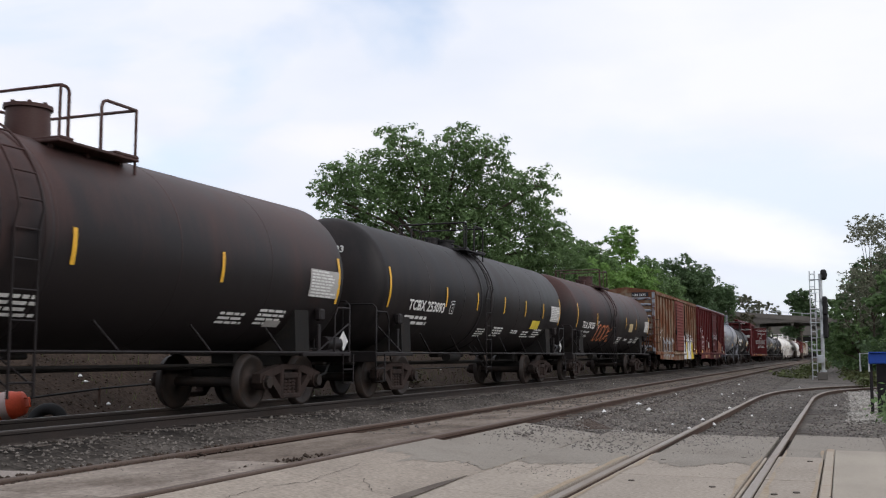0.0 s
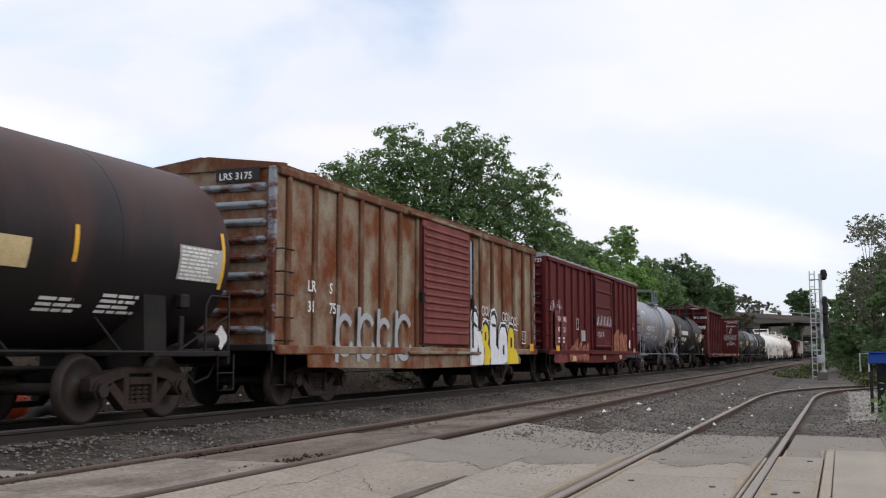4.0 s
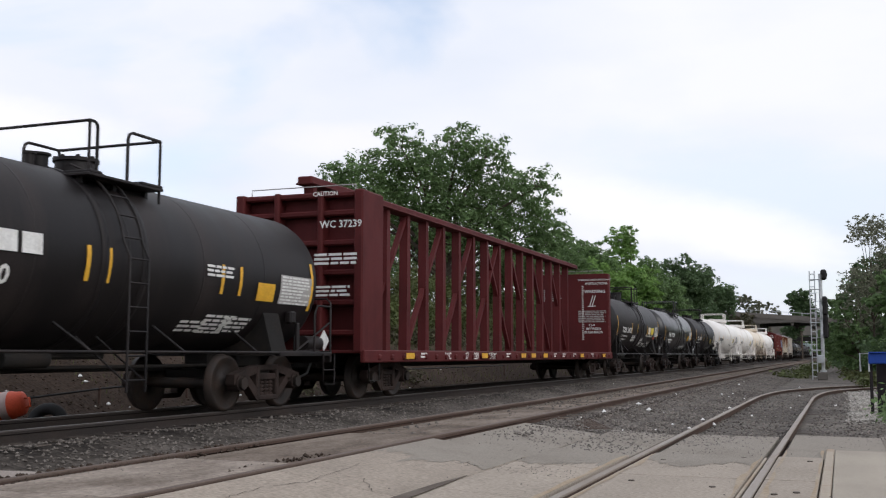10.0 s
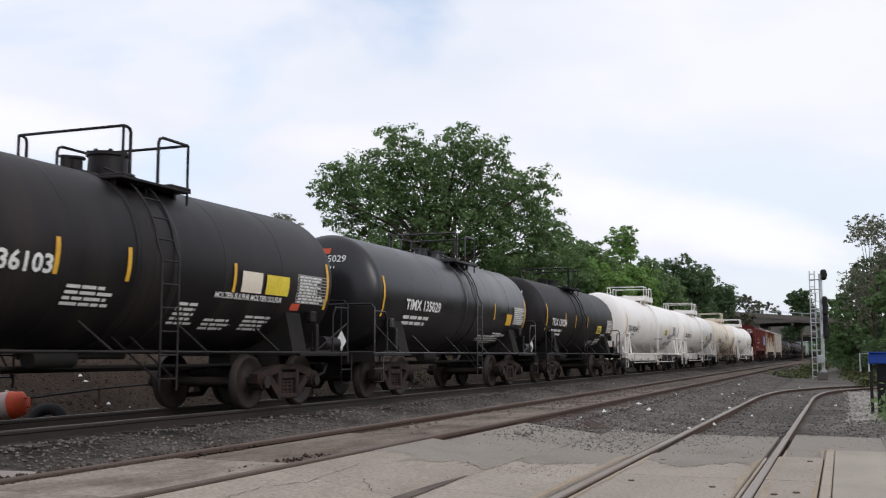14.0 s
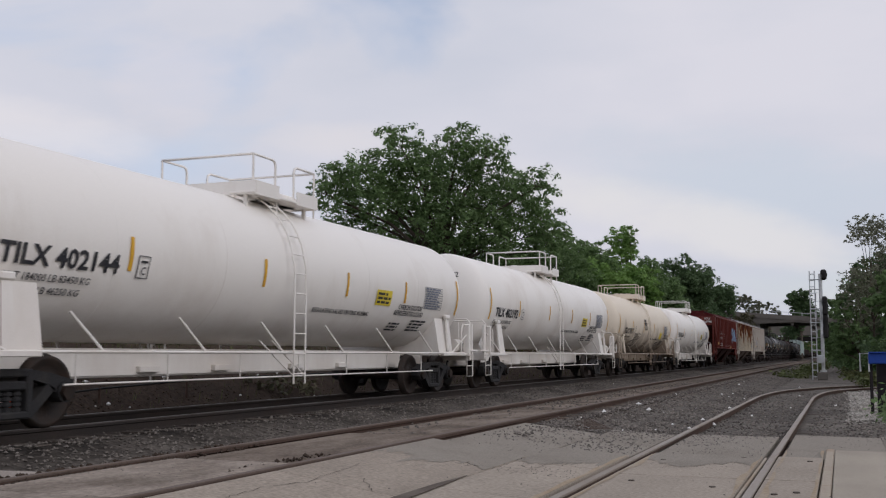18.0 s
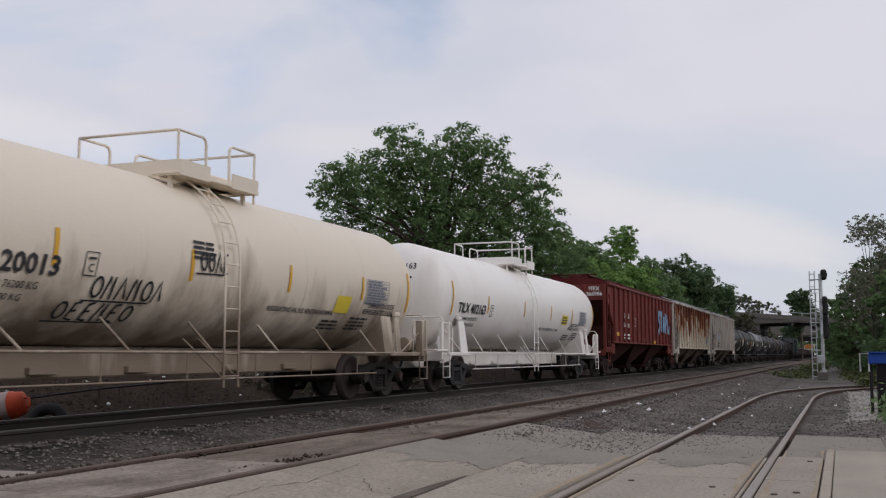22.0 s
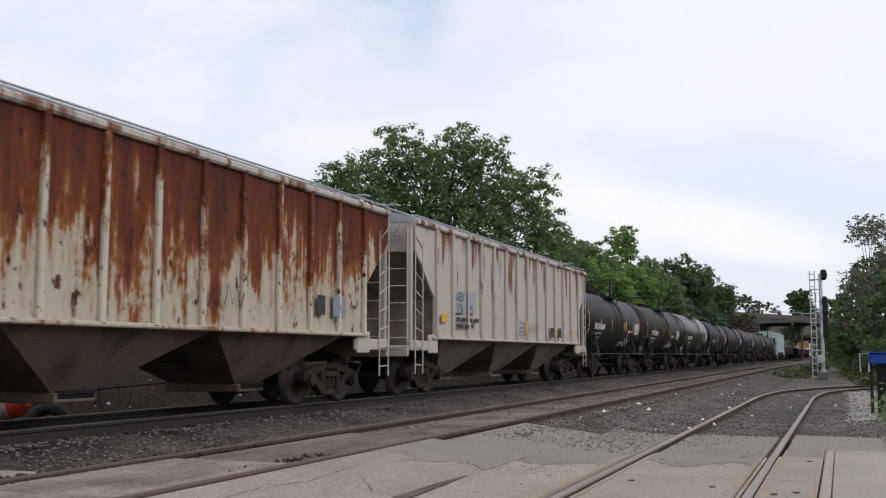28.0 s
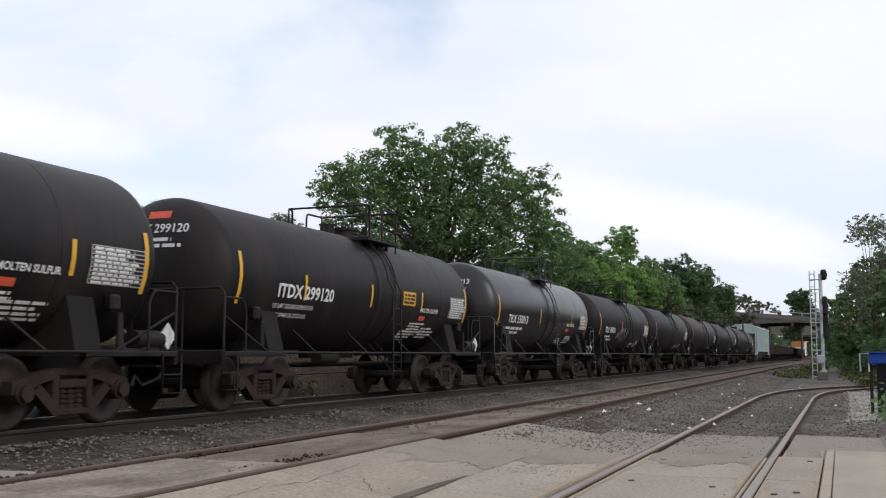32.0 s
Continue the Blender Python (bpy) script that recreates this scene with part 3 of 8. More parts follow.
def build_ground():
    xs = [-2600, -1200, -500, -220, -110, -70, -48, -36, -30, -26]
    xs += [-24 + 0.5 * i for i in range(25)] + [-11.7 + 0.3 * i for i in range(47)] + [2.6, 3.2, 4, 5, 6.5, 8, 11, 16, 25, 40, 60, 110, 220, 500, 1200, 2600]
    ys = [-2600, -900, -300, -120, -60, -30, -15, -8, -3] + [0.4 * i for i in range(90)] + [36 + 1.5 * i for i in range(44)] + [104 + 8 * i for i in range(25)] + [320, 380, 480, 700, 1100, 2600]
    vs = [(x, y, ground_z(x, y)) for y in ys for x in xs]
    w = len(xs)
    fs = [(j * w + i, j * w + i + 1, (j + 1) * w + i + 1, (j + 1) * w + i) for j in range(len(ys) - 1) for i in range(w - 1)]
    s = Shape()
    s.add(vs, fs, True)
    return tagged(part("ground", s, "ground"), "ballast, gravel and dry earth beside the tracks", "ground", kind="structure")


build_ground()

# ---------- tracks ----------
T1_X, T2_X, SIDING_X = -10.2, -5.31, -1.55
GAUGE = 0.7535


def straight(x, z, y0=-40.0, y1=620.0, step=30.0):
    k = int((y1 - y0) / step) + 1
    return [(x, y0 + (y1 - y0) * i / (k - 1), z) for i in range(k)]


def siding_path():
    """Straight through the crossing, then ever harder to the right."""
    pts, x, y, a = [], SIDING_X, -40.0, 0.0
    pts.append((x, y, -0.28))
    y = 30.5
    pts.append((x, 12.0, -0.28))
    pts.append((x, y, -0.28))
    run = 0.0
    while run < 34.0:
        run += 0.5
        a += 0.5 / (75.0 if run < 6 else 26.0 if run < 22 else 60.0)
        x, y = x + 0.5 * math.sin(a), y + 0.5 * math.cos(a)
        pts.append((x, y, -0.28 - 0.003 * run))
    return pts


SECTION = [(-0.036, 0.0), (0.036, 0.0), (0.036, -0.04), (0.011, -0.055), (0.011, -0.14), (0.075, -0.165), (0.075, -0.18), (-0.075, -0.18), (-0.075, -0.165), (-0.011, -0.14), (-0.011, -0.055), (-0.036, -0.04)]


def sweep(path, section, shift=0.0):
    """A section carried along a path, shifted sideways."""
    s, vs, fs, k, n = Shape(), [], [], len(path), len(section)
    for i in range(k):
        a, b = Vector(path[max(i - 1, 0)]), Vector(path[min(i + 1, k - 1)])
        d = (b - a).normalized()
        r = Vector((d.y, -d.x, 0)).normalized()
        p = Vector(path[i]) + r * shift
        vs += [p + r * u + Vector((0, 0, w)) for u, w in section]
    for i in range(k - 1):
        for j in range(n):
            j2 = (j + 1) % n
            fs.append((i * n + j, i * n + j2, (i + 1) * n + j2, (i + 1) * n + j))
    s.add(vs, fs)
    s.add(vs[:n], [tuple(range(n))])
    s.add(vs[-n:], [tuple(reversed(range(n)))])
    return s


def build_track(label, path, head, tie_rows, tie_z, body="rail"):
    tr = thing("railway_track", pose(0, 0, 0), label, "railway track", "parallel tracks", "structure")
    for sh in (-GAUGE, GAUGE):
        rail = part("rail", sweep(path, SECTION, sh), body, tr)
        part("rail_head", sweep(path, [(-0.033, 0.004), (0.033, 0.004), (0.036, -0.012), (0.0385, -0.014), (0.0385, -0.002), (0.0345, 0.006), (-0.0345, 0.006), (-0.0385, -0.002), (-0.0385, -0.014), (-0.036, -0.012)], sh), head, rail, "worn steel running surface")
    me = Shape().box((0, 0, -0.09), (2.6, 0.23, 0.18), 0.012).mesh("tie")
    for x, y, a in tie_rows[:130]:
        part("tie", me, "tie", tr, at=pose(x, y, tie_z + random.uniform(-0.008, 0.008), 0, 0, a + random.uniform(-0.8, 0.8)))
    if len(tie_rows) > 130:
        s = Shape()
        for x, y, a in tie_rows[130:]:
            s.box((x, y, tie_z - 0.09), (2.6, 0.23, 0.18))
        tagged(part("far_ties", s, "tie", tr), kind="stuff")
    return tr


build_track("main line track with dark ballast, shade under the train in its colour", straight(T1_X, 0.0), "mainhead", [(T1_X, 1.0 + 0.53 * i, 0) for i in range(480)], -0.150, "railblack")
build_track("second main track with brown dirt between its rails", straight(T2_X, -0.04), "raildull", [(T2_X, 15.6 + 0.53 * i, 0) for i in range(212)], -0.142)
sp = siding_path()
build_track("siding track that bends away through grey gravel", sp, "railpale", [(SIDING_X, 15.0 + 0.55 * i, 0) for i in range(29)], -0.412)

# ---------- crossing slabs ----------
crossing = thing("crossing_pavement", pose(0, 0, 0), "worn concrete crossing panels flush with the rails", "pavement", kind="structure")


def slab(x0, x1, y0, y1, z0, z1, material="concrete", name="concrete_panel", label=""):
    """A slab from x0 (height z0) to x1 (height z1)."""
    g, b = 0.006, 0.008
    xa, xb, ya, yb = x0 + g, x1 - g, y0 + g, y1 - g
    s = Shape()
    tops = [(xa + b, ya + b), (xb - b, ya + b), (xb - b, yb - b), (xa + b, yb - b)]
    rims = [(xa, ya), (xb, ya), (xb, yb), (xa, yb)]

    def hz(x):
        return z0 + (z1 - z0) * (x - x0) / (x1 - x0)
    vs = [(x, y, hz(x)) for x, y in tops] + [(x, y, hz(x) - b) for x, y in rims] + [(x, y, hz(x) - 0.22) for x, y in rims]
    fs = [(0, 1, 2, 3)] + [(i, (i + 1) % 4, 4 + (i + 1) % 4, 4 + i) for i in range(4)] + [(4 + i, 4 + (i + 1) % 4, 8 + (i + 1) % 4, 8 + i) for i in range(4)] + [(11, 10, 9, 8)]
    s.add(vs, fs)
    return part(name, s, material, crossing, label)


for i in range(7):
    y0, y1 = -4.0 + 2.44 * i, -4.0 + 2.44 * (i + 1)
    j = random.uniform(-0.0015, 0.0015)
    slab(-2.19, -0.91, y0, min(y1, 13.0), -0.285 + j, -0.285 + j)
    slab(-0.752, -0.24, y0, min(y1, 14.4), -0.283 + j, -0.283 + j)
    slab(-3.35, -2.42, y0 + 0.3, min(y1 + 0.3, 12.6), -0.225 + j, -0.285)
    slab(-4.50, -3.35, y0 - 0.4, min(y1 - 0.4, 11.4), -0.052, -0.225 + j, "dirtyconcrete")
    if i < 5:
        slab(-5.95, -4.62, y0 + 0.2, min(y1 + 0.2, 8.6), -0.056 + j, -0.054 + j, "dustydirt", "dirt_fill", "dusty earth packed between the rails")
slab(-0.13, 8.0, -6.0, 14.2, -0.285, -0.30, "asphalt", "asphalt_apron", "grey weathered asphalt")
slab(-9.0, -6.16, -6.0, 7.2, -0.115, -0.075, "dustyasphalt", "asphalt_apron", "dusty asphalt strip between the tracks")
for y0, y1, z in ((8.4, 12.2, -0.085), (12.2, 19.0, -0.115), (19.0, 34.0, -0.135)):
    slab(-5.98, -4.63, y0, y1, z, z + 0.004, "trackdirt", "dirt_fill", "dusty earth packed between the rails")
slab(-2.19, -0.91, 13.0, 16.4, -0.30, -0.30, "finegravel", "gravel_fill", "packed fine gravel")
slab(-0.71, 0.5, 13.09, 16.8, -0.295, -0.31, "finegravel", "gravel_fill", "packed fine gravel")
slab(0.5, 8.0, 14.2, 17.4, -0.33, -0.34, "finegravel", "gravel_fill", "packed fine gravel")
slab(-3.35, -2.42, 12.6, 16.2, -0.245, -0.30, "finegravel", "gravel_fill", "packed fine gravel")
slab(-4.50, -3.35, 11.4, 15.2, -0.10, -0.24, "finegravel", "gravel_fill", "packed fine gravel")
part("tar_seam", Shape().plate([(-3.42, 6.4, -0.2215), (-3.29, 6.3, -0.2215), (-3.26, 7.6, -0.2215), (-3.31, 8.7, -0.2215), (-3.36, 9.4, -0.2215), (-3.44, 8.2, -0.2215)], (0, 0, 0.004)), "tar", crossing, "dark tar-filled seam")
dent = Shape().rod((0, 0, -0.01), (0, 0, 0.0035), 0.030, 10).mesh("lifting_recess")
for i in range(7):
    y = -2.8 + 2.44 * i
    for x, dz in ((-1.95, -0.280), (-1.15, -0.280), (-0.56, -0.277), (-0.40, -0.277)):
        if y < 12.6:
            q = random.random()
            if q < 0.8:
                part("lifting_recess", dent, "hole", crossing, at=(x + 0.1 * (q - 0.4), y + 1.2 * q, dz))
part("steel_edge", Shape().box((-0.182, 4.4, -0.358), (0.10, 20.0, 0.14), 0.012), "rustedge", crossing, "rust-stained steel edge angle")
for x, wd in ((-2.34, 0.16), (-0.86, 0.08)):
    part("flangeway_fill", Shape().box((x, 6.0, -0.40), (wd, 21.0, 0.12)), "tar", crossing, "dirt packed in the flangeway")
for x in (-2.215, -0.885):
    part("flangeway_edge", Shape().box((x, 4.0, -0.36), (0.035, 18.0, 0.13), 0.008), "rustedge", crossing, "rusty flangeway angle")


# ---------- loose stone ----------
def scatter(name, material, label, category, strips, size, seed, level=None):
    """Small eight-sided stones over strips (x0, x1, y0, y1, count)."""
    rng = np.random.default_rng(seed)
    octa = np.array([(1, 0, 0), (-1, 0, 0), (0, 1, 0), (0, -1, 0), (0, 0, 1), (0, 0, -1)], float)
    tris = np.array([(0, 2, 4), (2, 1, 4), (1, 3, 4), (3, 0, 4), (2, 0, 5), (1, 2, 5), (3, 1, 5), (0, 3, 5)])
    vs, fs, k = [], [], 0
    for x0, x1, y0, y1, count in strips:
        for _ in range(count):
            x, y = rng.uniform(x0, x1), y0 + (y1 - y0) * rng.uniform(0, 1) ** 1.5
            r = rng.uniform(*size)
            a = rng.uniform(0, 6.28)
            p = octa * rng.uniform(0.6, 1.25, (6, 1)) * r
            q = np.stack([p[:, 0] * math.cos(a) - p[:, 1] * math.sin(a), p[:, 0] * math.sin(a) + p[:, 1] * math.cos(a), p[:, 2] * 0.75], 1)
            q += (x, y, (level(x) if level else ground_z(x, y)) + r * 0.3)
            vs.extend(map(tuple, q))
            fs.extend(map(tuple, tris + k))
            k += 6
    me = bpy.data.meshes.new(name)
    me.from_pydata(vs, [], fs)
    return tagged(part(name, me, material), label, category, kind="stuff")


scatter("ballast_stones", "stone", "grey crushed ballast stones between the tracks", "gravel",
        [(-4.3, -2.4, 15.3, 60, 9000), (-4.4, -2.5, 13.4, 16.5, 420), (-2.15, -0.95, 15.2, 17.5, 160), (-0.6, 2.4, 15.6, 18, 260), (-2.3, -0.8, 16.2, 40, 1500), (-0.6, 1.8, 16.8, 45, 3200)], (0.012, 0.036), 3)
scatter("dark_ballast", "stonedark", "dark ballast stones along the main line", "gravel",
        [(-9.2, -6.3, 5, 70, 13000), (-12.8, -9.0, 6, 45, 3000), (-6.2, -4.4, 9.5, 45, 1800)], (0.012, 0.036), 4)
scatter("paper_litter", "litter", "scraps of white litter on the gravel", "litter",
        [(-8.6, -6.4, 8, 50, 12), (-4.2, -2.4, 15.5, 46, 26), (-2.3, 1.2, 17.5, 46, 12), (-16, -12.4, 8, 40, 60)], (0.018, 0.07), 5)
scatter("earth_clods", "clod", "dark clods of earth heaped along the second track", "earth",
        [(-6.40, -5.90, 6.2, 10.2, 560), (-6.22, -5.98, 6.4, 9.0, 240), (-5.0, -4.68, 7.6, 9.4, 90)], (0.007, 0.030), 15, lambda x: -0.075)


def slab_z(x):
    return float(np.interp(x, (-4.5, -3.35, -2.42, -0.9, 0.5), (-0.06, -0.225, -0.287, -0.287, -0.29)))


scatter("loose_grit", "grit", "loose grit scattered over the crossing panels", "gravel",
        [(-4.4, -2.45, 10.0, 13.5, 500), (-2.15, -0.95, 11.6, 13.8, 220), (-4.4, -2.45, 4.5, 11.0, 140), (-2.15, 0.4, 5.0, 14.0, 120), (-5.9, -4.7, 5.0, 8.5, 320)], (0.003, 0.010), 21, slab_z)
scatter("stray_stones", "grit", "ballast stones strayed over the packed gravel", "gravel",
        [(-4.4, -2.45, 16.2, 12.8, 900), (-2.15, -0.95, 16.4, 14.0, 350), (-0.6, 0.5, 16.8, 14.6, 300), (0.5, 5.0, 17.4, 15.4, 700)], (0.007, 0.022), 23,
        lambda x: float(np.interp(x, (-4.5, -3.35, -2.42, 0.5, 8.0), (-0.10, -0.242, -0.30, -0.32, -0.34))))
scatter("bank_rubble", "clod", "brown earth clods and rubble on the bank", "earth", [(-16.8, -12.7, 7, 50, 5000)], (0.012, 0.045), 22)


def surface(x):
    """Top of the crossing panels, a hair above."""
    return float(np.interp(x, (-5.95, -4.5, -3.35, -2.42, -0.9, 0.5), (-0.0505, -0.0505, -0.2225, -0.2815, -0.2805, -0.2805)))


def crack(points, width, seed):
    """A thin wandering crack across the panels."""
    rng, pts = random.Random(seed), []
    for (x0, y0), (x1, y1) in zip(points, points[1:]):
        for i in range(8):
            t = i / 8
            pts.append((x0 + (x1 - x0) * t + rng.uniform(-0.02, 0.02), y0 + (y1 - y0) * t + rng.uniform(-0.05, 0.05)))
    vs, fs = [], []
    for i, (x, y) in enumerate(pts):
        w = width * rng.uniform(0.3, 1.0)
        vs += [(x - w, y, surface(x - w) + 0.002), (x + w, y + w, surface(x + w) + 0.002)]
        if i:
            fs.append((2 * i - 2, 2 * i - 1, 2 * i + 1, 2 * i))
    part("crack", Shape().add(vs, fs), "tar", crossing, "thin dirty crack")


for k, pts in enumerate((((-4.14, 6.3), (-4.2, 7.1), (-4.1, 7.6), (-4.25, 9.0)), ((-3.6, 7.8), (-3.9, 8.2), (-4.4, 8.0)), ((-3.1, 9.9), (-2.9, 11.4), (-2.5, 11.8)), ((-2.1, 11.2), (-1.6, 11.5), (-1.0, 11.3)),
                         ((-3.9, 9.4), (-3.4, 10.2), (-2.6, 10.4)), ((-0.7, 11.6), (-0.26, 11.7)), ((-2.1, 8.6), (-1.7, 8.8), (-1.3, 8.5)), ((0.1, 12.0), (1.2, 12.3), (2.2, 12.1)), ((-3.3, 6.6), (-2.9, 7.4), (-2.5, 7.5)))):
    crack(pts, 0.005, 50 + k)


def drift(x0, x1, y0, y1, ragged, material, label, seed, n=120, lift=0.0008):
    """Dust drifted over the panels: straight far side, ragged near side."""
    rng = random.Random(seed)
    far, near = [], []
    for i in range(n + 1):
        x = x0 + (x1 - x0) * i / n
        far.append((x, y1, surface(x) + lift))
        near.append((x, y0 - ragged * (0.5 + 0.7 * noise.noise((x * 2.1, seed, 0.0)) + 0.35 * noise.noise((x * 9.0, seed, 3.0)) + 0.2 * noise.noise((x * 31.0, seed, 5.0))) - 0.05 * rng.random(), surface(x) + lift))
    vs = far + near
    fs = [(i, i + 1, n + 2 + i, n + 1 + i) for i in range(n)]
    part("dust_drift", Shape().add(vs, fs), material, crossing, label)


def stain(x, width, y0, y1, seed, n=40):
    """A rust stain along a rail or edge, with an uneven side."""
    vs, fs = [], []
    for i in range(n + 1):
        y = y0 + (y1 - y0) * i / n
        w = 0.6 * width * max(0.05, 0.55 + 1.1 * noise.noise((y * 0.9, seed, 1.0)))
        vs += [(x, y, surface(x) + 0.002), (x + w, y, surface(x + w) + 0.002)]
        if i:
            fs.append((2 * i - 2, 2 * i - 1, 2 * i + 1, 2 * i))
    part("rust_stain", Shape().add(vs, fs), "stain", crossing, "orange-brown rust stain")


drift(-4.49, -3.36, 10.6, 11.4, 1.3, "finegravel", "pale dust over the panel ends", 1)
drift(-3.34, -2.43, 11.7, 12.6, 1.3, "finegravel", "pale dust over the panel ends", 2)
drift(-2.18, -0.92, 12.3, 13.0, 0.9, "finegravel", "pale dust over the panel ends", 3)
stain(-2.43, -0.16, 4.5, 12.5, 5)
stain(-0.92, -0.13, 4.5, 13.0, 6)
stain(-0.70, 0.10, 4.5, 14.0, 7)
stain(-0.25, -0.08, 4.5, 14.0, 8)
stain(-2.18, 0.10, 4.5, 13.0, 9)

# ---------- lettering ----------
TEXTS = {}


def words(text, size, bold=0.0):
    """Flat lettering as vertices and faces: u along the line, w up; its left end at 0."""
    key = (text, size, bold)
    if key not in TEXTS:
        cu = bpy.data.curves.new("lettering", "FONT")
        cu.body, cu.size, cu.resolution_u, cu.offset = text, size * 1.37, 2, bold
        ob = bpy.data.objects.new("lettering", cu)
        scene.collection.objects.link(ob)
        me = bpy.data.meshes.new_from_object(ob.evaluated_get(bpy.context.evaluated_depsgraph_get()))
        b = bmesh.new()
        b.from_mesh(me)
        if size > 0.15:
            for q in np.arange(0.0, size, 0.09):
                bmesh.ops.bisect_plane(b, geom=b.verts[:] + b.edges[:] + b.faces[:], plane_co=(0, float(q), 0), plane_no=(0, 1, 0))
        b.verts.index_update()
        TEXTS[key] = [(v.co.x, v.co.y) for v in b.verts], [tuple(v.index for v in f.verts) for f in b.faces]
        b.free()
        bpy.data.objects.remove(ob)
        bpy.data.curves.remove(cu)
        bpy.data.meshes.remove(me)
    return TEXTS[key]


def bars(width, rows, height, seed, ragged=0.3):
    """Rows of short bars, for small print that cannot be read. Its top left is at 0, 0."""
    rng = random.Random(seed)
    vs, fs = [], []
    pitch = height / rows
    for i in range(rows):
        u, end, w = 0.0, width * (1 - ragged * rng.random()), -pitch * (i + 1)
        while u < end:
            k = min(end - u, pitch * rng.uniform(1.2, 4.0))
            n = len(vs)
            vs += [(u, w + pitch * 0.15), (u + k, w + pitch * 0.15), (u + k, w + pitch * 0.72), (u, w + pitch * 0.72)]
            fs.append((n, n + 1, n + 2, n + 3))
            u += k + pitch * 0.45
    return vs, fs


def patch(width, height, n=4):
    """A flat panel, lower left at 0, 0, in n strips."""
    vs = [(u, height * i / n) for i in range(n + 1) for u in (0, width)]
    return vs, [(2 * i, 2 * i + 1, 2 * i + 3, 2 * i + 2) for i in range(n)]


def blob(outline):
    return list(outline), [tuple(range(len(outline)))]


def stroke(points, width):
    """A painted line of even width through points."""
    vs, fs, k = [], [], len(points)
    for i, p in enumerate(points):
        a, b = Vector(points[max(i - 1, 0)]), Vector(points[min(i + 1, k - 1)])
        d = (b - a).normalized()
        vs += [(p[0] - d.y * width / 2, p[1] + d.x * width / 2), (p[0] + d.y * width / 2, p[1] - d.x * width / 2)]
    for i in range(k - 1):
        fs.append((2 * i, 2 * i + 1, 2 * i + 3, 2 * i + 2))
    return vs, fs


def joined(*items):
    """Several flat shapes as one: items are (shape, u, w)."""
    vs, fs = [], []
    for (a, b), u, w in items:
        k = len(vs)
        vs += [(p[0] + u, p[1] + w) for p in a]
        fs += [tuple(i + k for i in f) for f in b]
    return vs, fs


def on_tank(flat, R, zc, u, w, lift=0.012):
    """Flat shape laid on the near side of a tank: u along the car, w metres of arc above the tank's middle line."""
    s, w = Shape(), w - 0.46
    s.add([((R + lift) * math.cos((w + q) / R), u + p, zc + (R + lift) * math.sin((w + q) / R)) for p, q in flat[0]], flat[1])
    return s


def on_side(flat, x, u, z):
    s = Shape()
    s.add([(x, u + p, z + q) for p, q in flat[0]], flat[1])
    return s


def on_end(flat, y, u, z):
    s = Shape()
    s.add([(u + p, y, z + q) for p, q in flat[0]], flat[1])
    return s


# ---------- running gear ----------
WHEEL_R = 0.457
WHEELSETS = []


def wheelset_mesh():
    s = Shape()
    for sg in (-1, 1):
        prof = [(sg * 0.70, 0.0), (sg * 0.70, 0.12), (sg * 0.725, 0.14), (sg * 0.735, 0.34), (sg * 0.70, 0.40), (sg * 0.695, 0.475), (sg * 0.715, 0.482), (sg * 0.735, 0.457), (sg * 0.82, 0.450), (sg * 0.82, 0.40), (sg * 0.775, 0.34), (sg * 0.775, 0.15), (sg * 0.83, 0.13), (sg * 0.83, 0.0)]
        t = Shape()
        t.turned(prof, 32)
        s.add([(y, x, z) for x, y, z in t.v], t.f, True)
    s.rod((-0.7, 0, 0), (0.7, 0, 0), 0.085, 12)
    for sg in (-1, 1):
        s.rod((sg * 0.82, 0, 0), (sg * 1.13, 0, 0), 0.075, 10)
        s.rod((sg * 1.10, 0, 0), (sg * 1.17, 0, 0), 0.11, 6)
    return s.mesh("wheelset")


def side_frame_mesh():
    s = Shape()
    for sg in (-1, 1):
        s.plate([(-0.08, sg * 1.06, 0.44), (-0.08, sg * 1.06, 0.60), (-0.08, sg * 0.62, 0.70), (-0.08, sg * 0.34, 0.74), (-0.08, sg * 0.34, 0.62), (-0.08, sg * 0.60, 0.56), (-0.08, sg * 0.72, 0.46)], (0.16, 0, 0))
        s.plate([(-0.08, sg * 0.74, 0.50), (-0.08, sg * 0.60, 0.56), (-0.08, sg * 0.26, 0.28), (-0.08, sg * 0.26, 0.16), (-0.08, sg * 0.34, 0.16)], (0.16, 0, 0))
        s.box((0, sg * 0.31, 0.46), (0.17, 0.11, 0.54), 0.02)
        s.rod((-0.10, sg * 0.889, WHEEL_R), (0.11, sg * 0.889, WHEEL_R), 0.135, 14)
    s.box((0, 0, 0.70), (0.16, 0.74, 0.10), 0.02)
    s.box((0, 0, 0.20), (0.18, 0.62, 0.09), 0.02)
    return s.mesh("side_frame")


def spring_mesh():
    """A coil spring as one ribbed column."""
    prof = [(0.24, 0.001), (0.24, 0.062)]
    for i in range(4):
        z = 0.252 + 0.062 * i
        prof += [(z, 0.066), (z + 0.034, 0.066), (z + 0.042, 0.046), (z + 0.056, 0.046)]
    prof += [(0.50, 0.060), (0.50, 0.001)]
    t = Shape().turned(prof, 10)
    return Shape().add([(x, z, y) for x, y, z in t.v], t.f).mesh("spring")


GEAR = {}


